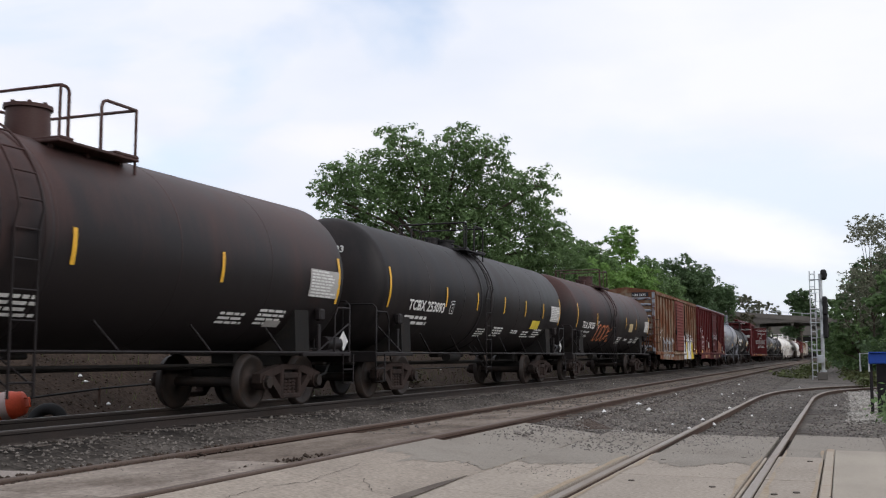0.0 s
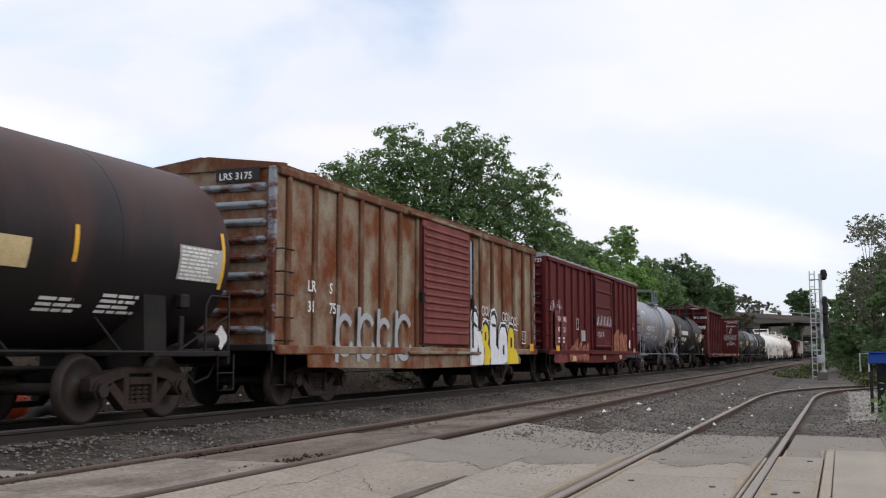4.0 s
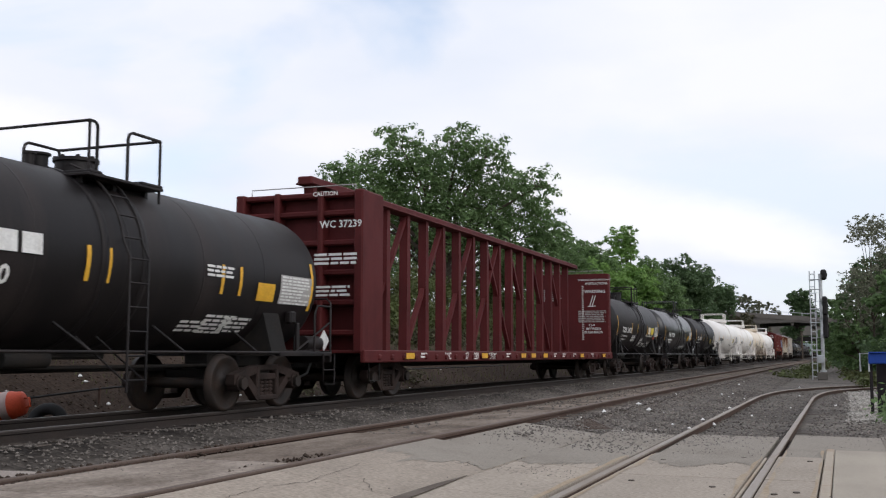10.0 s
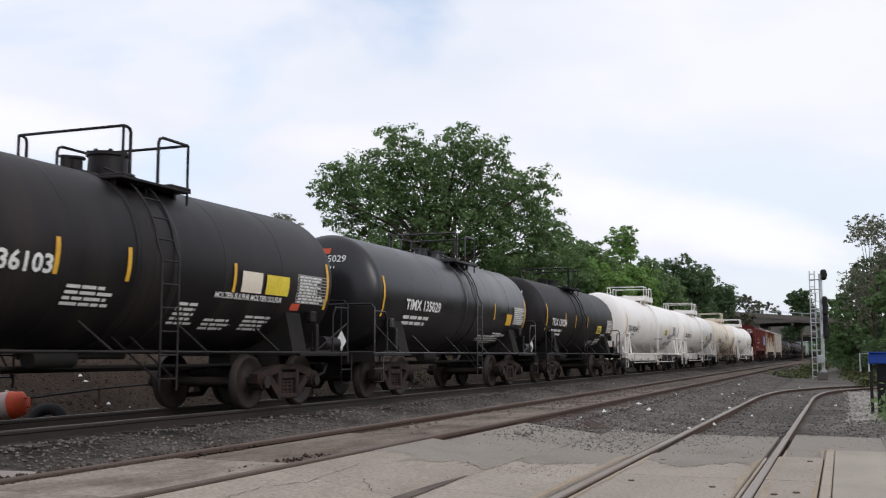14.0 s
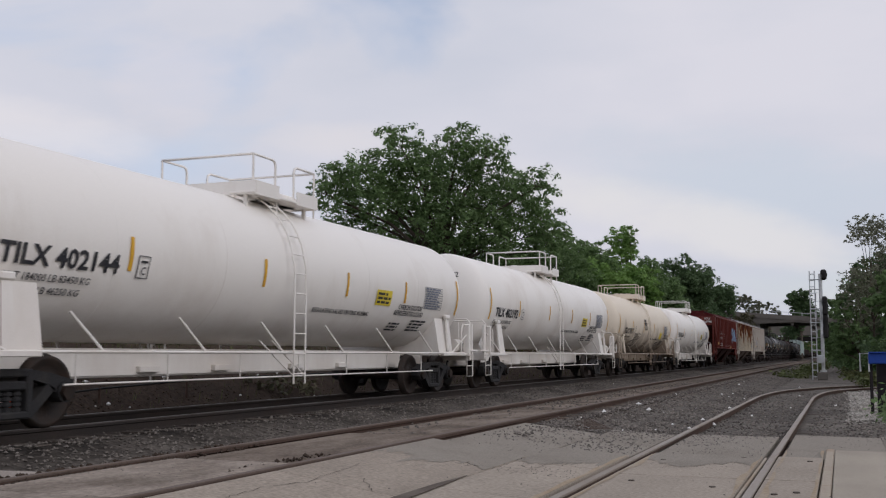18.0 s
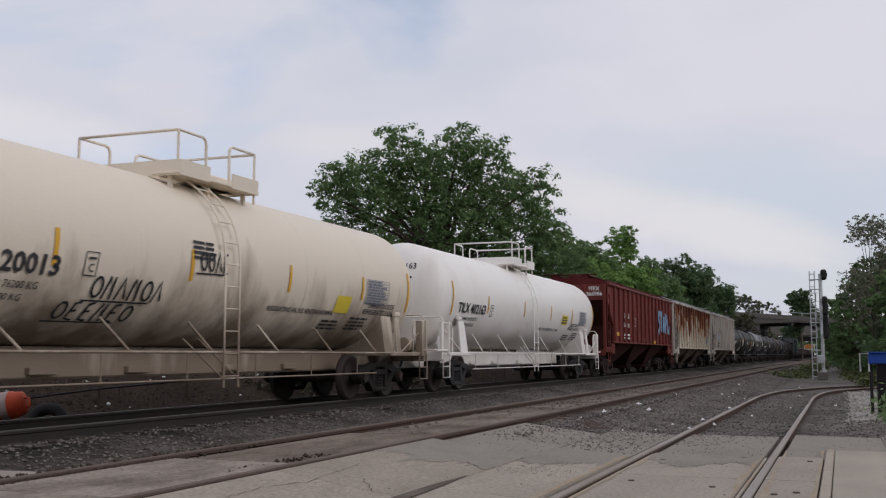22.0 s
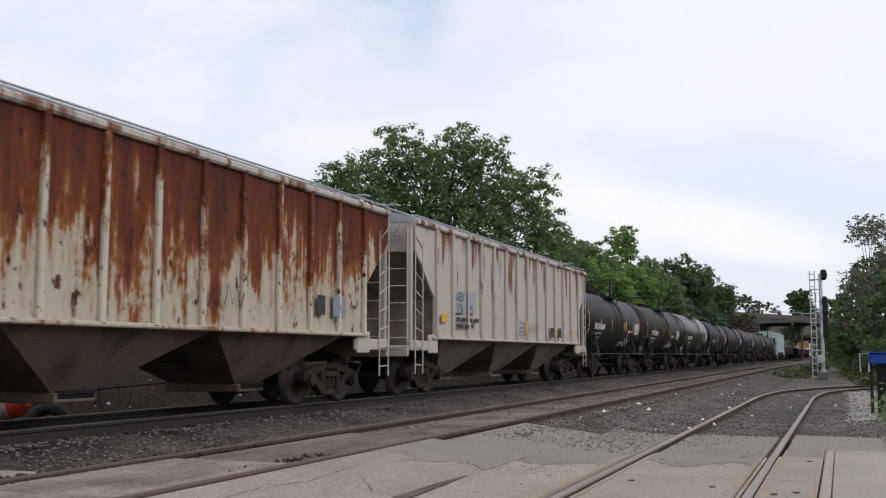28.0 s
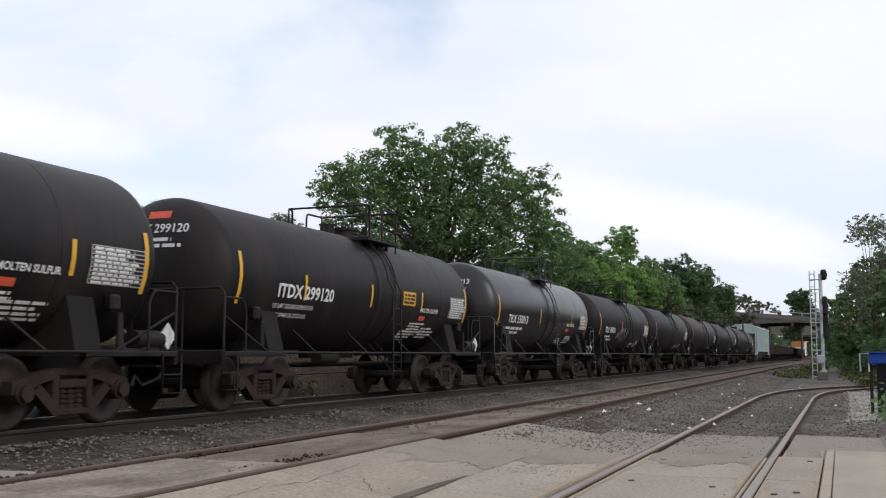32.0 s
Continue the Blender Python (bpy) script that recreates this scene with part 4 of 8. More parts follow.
def build_truck(car, y, tint="truck"):
    if tint not in GEAR:
        GEAR[tint] = side_frame_mesh(), spring_mesh(), Shape().box((0, 0, 0.55), (0.17, 0.50, 0.11), 0.02).mesh("bolster_end")
    if "set" not in GEAR:
        GEAR["set"] = wheelset_mesh()
        GEAR["cap"] = Shape().rod((1.17, 0, 0), (1.19, 0, 0), 0.07, 6).mesh("bearing_cap")
        b = Shape()
        b.box((0, 0, 0.60), (2.0, 0.40, 0.20), 0.03)
        b.box((0, 0, 0.80), (0.6, 0.5, 0.22), 0.03)
        for sg in (-1, 1):
            b.box((0, sg * 0.46, 0.42), (1.5, 0.12, 0.14), 0.02)
        GEAR["bolster"] = b.mesh("bolster")
    tr = part("truck", GEAR["bolster"], "under", car, "cast steel bogie with roller bearings", at=(0, y, 0))
    for sg in (-1, 1):
        part("side_frame", GEAR[tint][0], tint, tr, at=(sg * 1.0, 0, 0))
        part("bolster_end", GEAR[tint][2], tint, tr, at=(sg * 1.0, 0, 0))
        if sg > 0:
            for k in (-0.15, 0.0, 0.15):
                part("spring", GEAR[tint][1], tint, tr, at=(1.0, k, 0))
        ws = part("wheelset", GEAR["set"], "wheel", tr, at=(0, sg * 0.889, WHEEL_R))
        WHEELSETS.append((car, ws, sg * 0.889))
    return tr


def build_coupler(car, y, sg):
    s = Shape()
    s.box((0, y - sg * 0.45, 0.876), (0.16, 0.75, 0.15), 0.02)
    s.box((0.03, y - sg * 0.10, 0.876), (0.30, 0.22, 0.28), 0.05)
    s.box((0.10, y + sg * 0.02, 0.876), (0.12, 0.16, 0.26), 0.05)
    part("coupler", s, "truck", car)
    s = Shape()
    s.tube([(0.25, y - sg * 0.75, 0.80), (0.30, y - sg * 0.45, 0.55), (0.25, y - sg * 0.12, 0.45), (0.2, y, 0.60)], 0.025, 6)
    part("air_hose", s, "rubber", car)


def ladder(pts_a, pts_b, rungs, r=0.018):
    """Two stiles through pts_a and pts_b, with rungs between."""
    s = Shape()
    s.tube(pts_a, r, 6)
    s.tube(pts_b, r, 6)

    def along(pts, q):
        pts = [Vector(p) for p in pts]
        d = [0.0]
        for a, b in zip(pts, pts[1:]):
            d.append(d[-1] + (b - a).length)
        k = q * d[-1]
        for i in range(len(pts) - 1):
            if k <= d[i + 1] + 1e-6:
                return pts[i].lerp(pts[i + 1], (k - d[i]) / max(1e-6, d[i + 1] - d[i]))
        return pts[-1]
    for i in range(rungs):
        q = (i + 0.5) / rungs
        s.rod(along(pts_a, q), along(pts_b, q), r * 0.8, 6)
    return s


CARS = []
STARTS = {}


def new_car(name, front, rear, label, category):
    """A car between the coupler faces front and rear (metres along the line at 0 s)."""
    car = thing(name, pose(T1_X, (front + rear) / 2, 0), label, category, "cars of the freight train")
    CARS.append((car, (front + rear) / 2))
    STARTS[car.name] = front
    return car


def tank_car(front, rear, ring_f, ring_r, label, R=1.33, zc=2.33, paint_name="black", trim=None, number="", style="plain", dome=0.32, frame_tint="truck",
             marks="w", seed=1, ladder_at=0.4, stripes=(), extra=(), dome_at=0.4, rail_at=None, mark_at=None, weights=None):
    """A tank car. ring_f and ring_r: where its shell ends (metres along the line at 0 s)."""
    mid = (front + rear) / 2
    car = new_car("tank_car", front, rear, label, "tank car")
    trim = trim or paint_name
    L, a, b = rear - front, ring_f - mid - 0.12, ring_r - mid + 0.12
    hd = R * 0.40
    prof = []
    for i in range(8):
        t = i / 8 * math.pi / 2
        prof.append((a - hd * math.cos(t), max(0.001, R * math.sin(t))))
    prof.append((a, R))
    prof.append((b, R))
    for i in range(7, -1, -1):
        t = i / 8 * math.pi / 2
        prof.append((b + hd * math.cos(t), max(0.001, R * math.sin(t))))
    part("tank", Shape().turned(prof, 56, 0, zc), paint_name, car)
    c = 0.0
    for i in range(1, 6):
        y = a + (b - a) * i / 6
        s = Shape().turned([(y - 0.018, R - 0.004), (y - 0.012, R + 0.002), (y + 0.012, R + 0.002), (y + 0.018, R - 0.004)], 56, 0, zc)
        part("weld_seam", s, paint_name, car)
    # belts round the shell at the manway
    if style != "white":
        for y in (c + ladder_at - 0.42, c + ladder_at + 0.42):
            s = Shape().turned([(y - 0.07, R + 0.004), (y - 0.06, R + 0.02), (y + 0.06, R + 0.02), (y + 0.07, R + 0.004)], 56, 0, zc)
            part("belt", s, paint_name, car)
    # underframe
    s = Shape()
    if style == "white":
        s.box((0, 0, 0.80), (0.55, L - 1.6, 0.42), 0.03)
        for y in (-3.2, -1.2, 1.4, 3.4):
            s.box((0.30, y, 0.70), (0.12, 0.5, 0.10), 0.01)
        part("centre_sill", s, trim, car, "deep full-length centre sill")
        s = Shape()
        for sg in (-1, 1):
            s.tube([(sg * 1.28, -L / 2 + 3.0, 0.55), (sg * 1.28, L / 2 - 3.0, 0.55)], 0.015, 5)
            for y in np.arange(-L / 2 + 3.2, L / 2 - 3.0, 1.9):
                s.rod((sg * 1.28, float(y), 0.55), (sg * 1.28, float(y), 0.92), 0.012, 5)
        part("lower_rail", s, trim, car)
    else:
        for sg in (-1, 1):
            s.box((0, sg * (L / 2 - 1.7), 0.88), (0.5, 2.4, 0.36), 0.03)
        s.box((0, 0, 0.94), (0.28, 2.0, 0.18), 0.03)
        s.rod((0.55, -1.5, 0.86), (0.55, -0.7, 0.86), 0.12, 12)
        s.tube([(0.2, -L / 2 + 2.6, 0.74), (0.2, L / 2 - 2.6, 0.74)], 0.03, 6)
        s.tube([(-0.5, -L / 2 + 2.6, 0.68), (-0.5, L / 2 - 2.6, 0.68)], 0.025, 6)
        part("underframe", s, "under", car)
    # saddles over the trucks
    for sg in (-1, 1):
        y = sg * (L / 2 - 2.35)
        s = Shape()
        pts = [(1.30, y, 0.90)]
        for i in range(9):
            t = -math.pi / 2 + radians(62) - i * radians(124) / 8
            pts.append(((R + 0.01) * math.cos(t), y, zc + (R + 0.01) * math.sin(t)))
        pts.append((-1.30, y, 0.90))
        s.plate([(p[0], p[1] - 0.25, p[2]) for p in pts], (0, 0.5, 0))
        part("saddle", s, trim if style == "white" else "under", car)
    # end platforms with their rails
    for sg in (-1, 1):
        ye = sg * (L / 2 - 0.62)
        s = Shape()
        s.box((0, sg * (L / 2 - 0.95), 0.93), (2.75, 0.72, 0.07), 0.012)
        s.box((0, ye + sg * 0.02, 0.88), (2.75, 0.06, 0.22), 0.012)
        for sx in (-1, 1):
            s.box((sx * 1.34, sg * (L / 2 - 1.55), 0.93), (0.10, 1.9, 0.08), 0.012)
        part("end_platform", s, trim, car)
        s = Shape()
        hz = 1.95 if style != "white" else 1.82
        s.tube([(1.36, ye, 0.93), (1.36, ye, hz - 0.08), (1.28, ye, hz), (-1.28, ye, hz), (-1.36, ye, hz - 0.08), (-1.36, ye, 0.93)], 0.02, 6)
        s.tube([(1.36, ye, hz - 0.15), (1.36, ye - sg * 0.5, hz - 0.15), (1.36, ye - sg * 0.62, hz - 0.3), (1.36, ye - sg * 0.62, 0.93)], 0.02, 6)
        for x in (-0.6, 0.6):
            s.rod((x, ye, 0.93), (x, ye, hz), 0.015, 6)
        s.rod((1.36, ye - sg * 0.05, 1.5), (1.36, ye - sg * 1.35, 0.95), 0.018, 6)
        part("end_handrail", s, trim, car)
        for sx in (-1, 1):
            s = Shape()
            ys = ye - sg * 0.12
            s.tube([(sx * 1.40, ys - 0.22, 0.93), (sx * 1.40, ys - 0.22, 0.38), (sx * 1.40, ys + 0.22, 0.38), (sx * 1.40, ys + 0.22, 0.93)], 0.016, 6)
            s.rod((sx * 1.40, ys - 0.22, 0.64), (sx * 1.40, ys + 0.22, 0.64), 0.014, 6)
            part("corner_step", s, trim, car)
        build_coupler(car, sg * L / 2, sg)
        if sg > 0 or style == "white":
            s = Shape()
            s.box((1.24, ye - sg * 0.02, 1.18), (0.02, 0.27, 0.27), 0.0, Matrix.Rotation(radians(45), 3, "X"))
            part("placard", s, "letw", car, "white diamond placard on a holder")
        if style != "white":
            s = Shape().rod((1.15, ye - sg * 0.70, 1.12), (1.15, ye - sg * 0.12, 1.12), 0.14, 14)
            s.box((1.15, ye - sg * 0.4, 0.99), (0.2, 0.4, 0.06), 0.01)
            part("air_cylinder", s, trim, car) if sg > 0 else None
        # jacket support bracket
        yb = sg * (L / 2 - (2.0 if style == "white" else 1.8))
        s = Shape()
        if style != "white":
            s.box((1.32, yb, 1.20), (0.05, 0.10, 0.54), 0.01)
            s.box((R * 0.90 + 0.06, yb, zc - R * 0.52), (0.14, 0.20, 0.22), 0.03)
            s.box((1.32, yb + sg * 0.3, 0.975), (0.05, 0.62, 0.05), 0.01)
            part("bolster_bracket", s, trim, car)
            continue
        s.plate([(1.32, yb - 0.12, 0.95), (1.32, yb + 0.12, 0.95), (R * 0.94, yb + 0.08, zc - R * 0.46), (R * 0.94, yb - 0.08, zc - R * 0.46)], (0.04, 0, 0))
        s.box((R * 0.96, yb, zc - R * 0.44), (0.10, 0.24, 0.10), 0.02)
        part("bolster_bracket", s, trim, car)
    # side rail with slanting struts
    for sx in (-1, 1):
        s = Shape()
        s.tube([(sx * 1.36, -L / 2 + 1.0, 0.955), (sx * 1.36, L / 2 - 1.0, 0.955)], 0.022, 6)
        part("side_rail", s, trim, car, "thin pipe rail along the side")
        for y in np.linspace(-L / 2 + 3.4, L / 2 - 3.4, 4 if L < 16 else 6):
            y = float(y)
            s = Shape().rod((sx * 1.36, y + 0.22, 0.955), (sx * R * 0.90, y - 0.22, zc - R * 0.72), 0.02, 6)
            part("strut", s, trim, car)
    # ladders
    for sx in (-1, 1):
        def run(y):
            pts = [(sx * 1.46, y, 0.42), (sx * 1.46, y, zc)]
            for i in range(1, 9):
                t = radians(9 * i)
                pts.append((sx * (R + 0.12) * math.cos(t), y, zc + (R + 0.12) * math.sin(t)))
            return pts
        yl = ladder_at - 0.22 if style == "white" else ladder_at
        part("ladder", ladder(run(yl - 0.2), run(yl + 0.2), 11), trim, car)
        s = Shape()
        for y in (yl - 0.2, yl + 0.2):
            s.rod((sx * 1.46, y, 0.55), (sx * 1.2, y - 0.7, 1.15), 0.014, 5)
        part("ladder_brace", s, trim, car)
    # manway platform on the crown
    top = zc + R
    white = style == "white"
    deck = top - 0.05 if white else top - 0.17
    y0 = ladder_at if rail_at is None else rail_at
    yd, dr = ladder_at + dome_at, 0.40 if white else 0.31
    s = Shape()
    for x0, x1 in ((-1.0, -0.5), (0.5, 1.0)):
        s.box(((x0 + x1) / 2, y0 + (0.12 if white else 0.30), deck + 0.02), (x1 - x0, 2.3 if white else 1.62, 0.04), 0.008)
        for y in ((y0 - 0.9, y0 + 0.1, y0 + 1.15) if white else (y0 - 0.4, y0 + 0.3, y0 + 1.0)):
            s.box(((x0 + x1) / 2, y, deck - 0.12), (0.06, 0.06, 0.3))
    s.box((0, y0 + 0.85, deck + 0.06), (2.0, 0.5, 0.04), 0.008)
    s.box((0, y0 - (0.86 if white else 0.36), deck + 0.06), (2.0, 0.24, 0.04), 0.008)
    part("manway_platform", s, trim, car)
    s = Shape()
    if white:
        s.box((0, yd, top + 0.06), (1.3, 1.3, 0.22), 0.03)
    s.rod((0, yd, top - 0.08), (0, yd, top + dome), dr, 24, dr * 0.93)
    s.rod((0, yd, top + dome), (0, yd, top + dome + 0.05), dr * 1.05, 24)
    for i in range(8):
        t = i * math.pi / 4
        s.rod((dr * 0.92 * math.cos(t), yd + dr * 0.92 * math.sin(t), top + dome), (dr * 0.92 * math.cos(t), yd + dr * 0.92 * math.sin(t), top + dome + 0.08), 0.03, 6)
    part("manway", s, trim, car)
    if number.startswith("HOKX"):
        part("relief_valve", Shape().turned([(yd - 0.6 + 0.24 * math.cos(k * math.pi / 8), max(0.001, 0.24 * math.sin(k * math.pi / 8))) for k in range(9)], 16, 0, top + 0.20), trim, car, "rounded valve bonnet")
    for x, y, r, h in ((0.0, yd - 0.75, 0.13, 0.18), (0.12, yd - 1.05, 0.07, 0.14), (-0.2, yd - 0.6, 0.09, 0.22)):
        part("valve", Shape().rod((x, y, top - 0.06), (x, y, top + h), r, 10).rod((x, y, top + h), (x, y, top + h + 0.03), r * 1.3, 10), trim, car)
    # two hoops of pipe across the platform, with a gap at the ladder
    hr = 0.63 if white else 0.58
    for yh, back, pname in ((y0 - 0.97, 0.74, "front_hoop"), (y0 + 1.21, -0.78, "rear_hoop")) if white else ((y0 - 0.44, 0.16, "front_hoop"), (y0 + 1.10, -0.74, "rear_hoop")):
        s, k = Shape(), math.copysign(min(0.1, abs(back) * 0.45), back)
        ends = [[(sx * 0.93, yh, top + hr), (sx * 0.93, yh + back - k, top + hr), (sx * 0.93, yh + back - k * 0.3, top + hr - abs(k) * 0.3), (sx * 0.93, yh + back, top + hr - abs(k)), (sx * 0.93, yh + back, deck)] for sx in (-1, 1)]
        s.tube(list(reversed(ends[0])) + ends[1], 0.024, 6)
        for sx in (-1, 1):
            s.rod((sx * 0.93, yh, deck - (0.18 if back < 0 else 0.0)), (sx * 0.93, yh, top + hr), 0.021, 6)
        part(pname, s, trim, car, "bent pipe hoop of the guard rail")
    if style == "white":
        s = Shape()
        for sx in (-1, 1):
            s.box((sx * 1.0, y0 - 0.60, deck + 0.10), (0.02, 0.78, 0.24), 0.0)
            s.box((sx * 1.0, y0 + 0.82, deck + 0.10), (0.02, 0.80, 0.24), 0.0)
        s.box((0, y0 - 0.99, deck + 0.10), (2.0, 0.02, 0.24))
        s.box((0, y0 + 1.23, deck + 0.10), (2.0, 0.02, 0.24))
        part("toe_board", s, trim, car)
        for sg in (-1, 1):
            y = sg * (L / 2 - 0.85)
            s = Shape()
            s.box((1.36, y, 1.30), (0.16, 0.09, 0.75), 0.01)
            s.box((1.36, y + sg * 0.35, 1.25), (0.07, 0.07, 0.9), 0.01)
            s.box((1.36, y + sg * 0.35, 1.02), (0.1, 0.75, 0.05), 0.01)
            part("brake_stand", s, trim, car)
        s = Shape().rod((1.0, L / 2 - 0.95, 1.14), (1.0, L / 2 - 0.55, 1.14), 0.17, 14)
        part("air_cylinder", s, trim, car)
    # trucks
    for sg in (-1, 1):
        build_truck(car, sg * (L / 2 - 2.35), frame_tint)
    # reflective bars
    ink = "letk" if marks == "k" else "letw"
    for q in stripes:
        y = ring_f - mid + (ring_r - ring_f) * q
        h, wd = (0.86, 0.09) if q in (0.0, 1.0) else (0.46, 0.08)
        part("reflective_bar", on_tank(patch(wd, h), R, zc, y - wd / 2, -0.06 if q in (0.0, 1.0) else 0.10, 0.014), "yellow", car, "amber reflective bar")
    if number:
        mu, mw = mark_at or ((0.9, 0.05) if style != "white" else (0.45, 0.05))
        u0 = ring_f - mid + mu
        flat = words(number, 0.235 if style != "white" else 0.25, 0.009)
        part("reporting_mark", on_tank(([(p * 1.16, q) for p, q in flat[0]], flat[1]), R, zc, u0, mw, 0.02), ink, car)
        if weights:
            for i, line in enumerate(weights):
                part("lettering", on_tank(words(line, 0.085 if style != "white" else 0.10, 0.001), R, zc, u0 - 0.06 * (i + 1), mw - 0.20 - 0.17 * i, 0.02), ink, car)
        else:
            part("small_print", on_tank(bars(1.8, 2, 0.28, seed), R, zc, u0, mw - 0.10), ink, car)
        flat = words(number, 0.15, 0.002)
        wd = max(p[0] for p in flat[0])

        def head(p, q):
            r = min(0.98, math.hypot(p, q) / R)
            return a - hd * math.sqrt(1 - r * r) - 0.012
        s = Shape()
        s.add([(p - wd / 2, head(p - wd / 2, q + 0.62), zc + q + 0.62) for p, q in flat[0]], flat[1])
        part("end_number", s, ink, car)
        fl = bars(1.0, 2, 0.2, seed + 7)
        s = Shape()
        s.add([(p - 0.5, head(p - 0.5, q + 0.56), zc + q + 0.56) for p, q in fl[0]], fl[1])
        part("small_print", s, ink, car)
    # test table near the far end, and lines of print
    e = ring_r - mid
    tb = e - (2.13 if style == "white" else 1.12)
    if seed < 9:
        part("test_table", on_tank(patch(1.1, 0.50), R, zc, tb, 0.03), "letg", car, "grey printed test table")
    else:
        rules = [(stroke([(0, 0.055 * i), (1.1, 0.055 * i)], 0.016), 0, 0) for i in range(10)] + [(stroke([(u, 0.0), (u, 0.25), (u, 0.495)], 0.018), 0, 0) for u in (0.0, 0.38, 0.60, 0.86, 1.1)]
        tagged(part("test_table", on_tank(joined(*rules), R, zc, tb, 0.03), "letg", car, "ruled test table"), kind="stuff")
    part("small_print", on_tank(bars(1.02, 9, 0.495, seed + 1, 0.35), R, zc, tb + 0.04, 0.525, 0.02), "letw" if ink == "letw" else "bluegrey", car)
    part("small_print", on_tank(bars(0.9, 4, 0.34, seed + 2), R, zc, e - 2.5, -0.25), ink, car)
    part("small_print", on_tank(bars(0.8, 3, 0.26, seed + 3), R, zc, e - 3.6, -0.35), ink, car)
    for kind, tint, u, w, *rest in extra:
        y = ring_f - mid + u
        if kind == "panel":
            part("notice_panel", on_tank(patch(rest[0], rest[1]), R, zc, y, w, 0.016), tint, car)
        elif kind == "text":
            part("lettering", on_tank(words(rest[0], rest[1], 0.003), R, zc, y, w, 0.02), tint, car)
        elif kind == "bars":
            part("small_print", on_tank(bars(rest[0], rest[1], rest[2], seed + 11), R, zc, y, w, 0.022), tint, car)
        elif kind == "flat":
            if isinstance(rest[0], list):
                for sh, du, dw in rest[0]:
                    part("painted_tag", on_tank(sh, R, zc, y + du, w + dw, 0.024), tint, car, rest[1])
            else:
                part("emblem", on_tank(rest[0], R, zc, y, w, 0.024), tint, car, rest[1])
        elif kind == "endpanel":
            s = Shape()
            s.add([(p - 0.2, a - hd * math.sqrt(1 - min(0.98, math.hypot(p - 0.2, q + w) / R) ** 2) - 0.012, zc + w + q) for p, q in patch(rest[0], rest[1])[0]], patch(1, 1)[1])
            part("end_panel", s, tint, car)
    return car


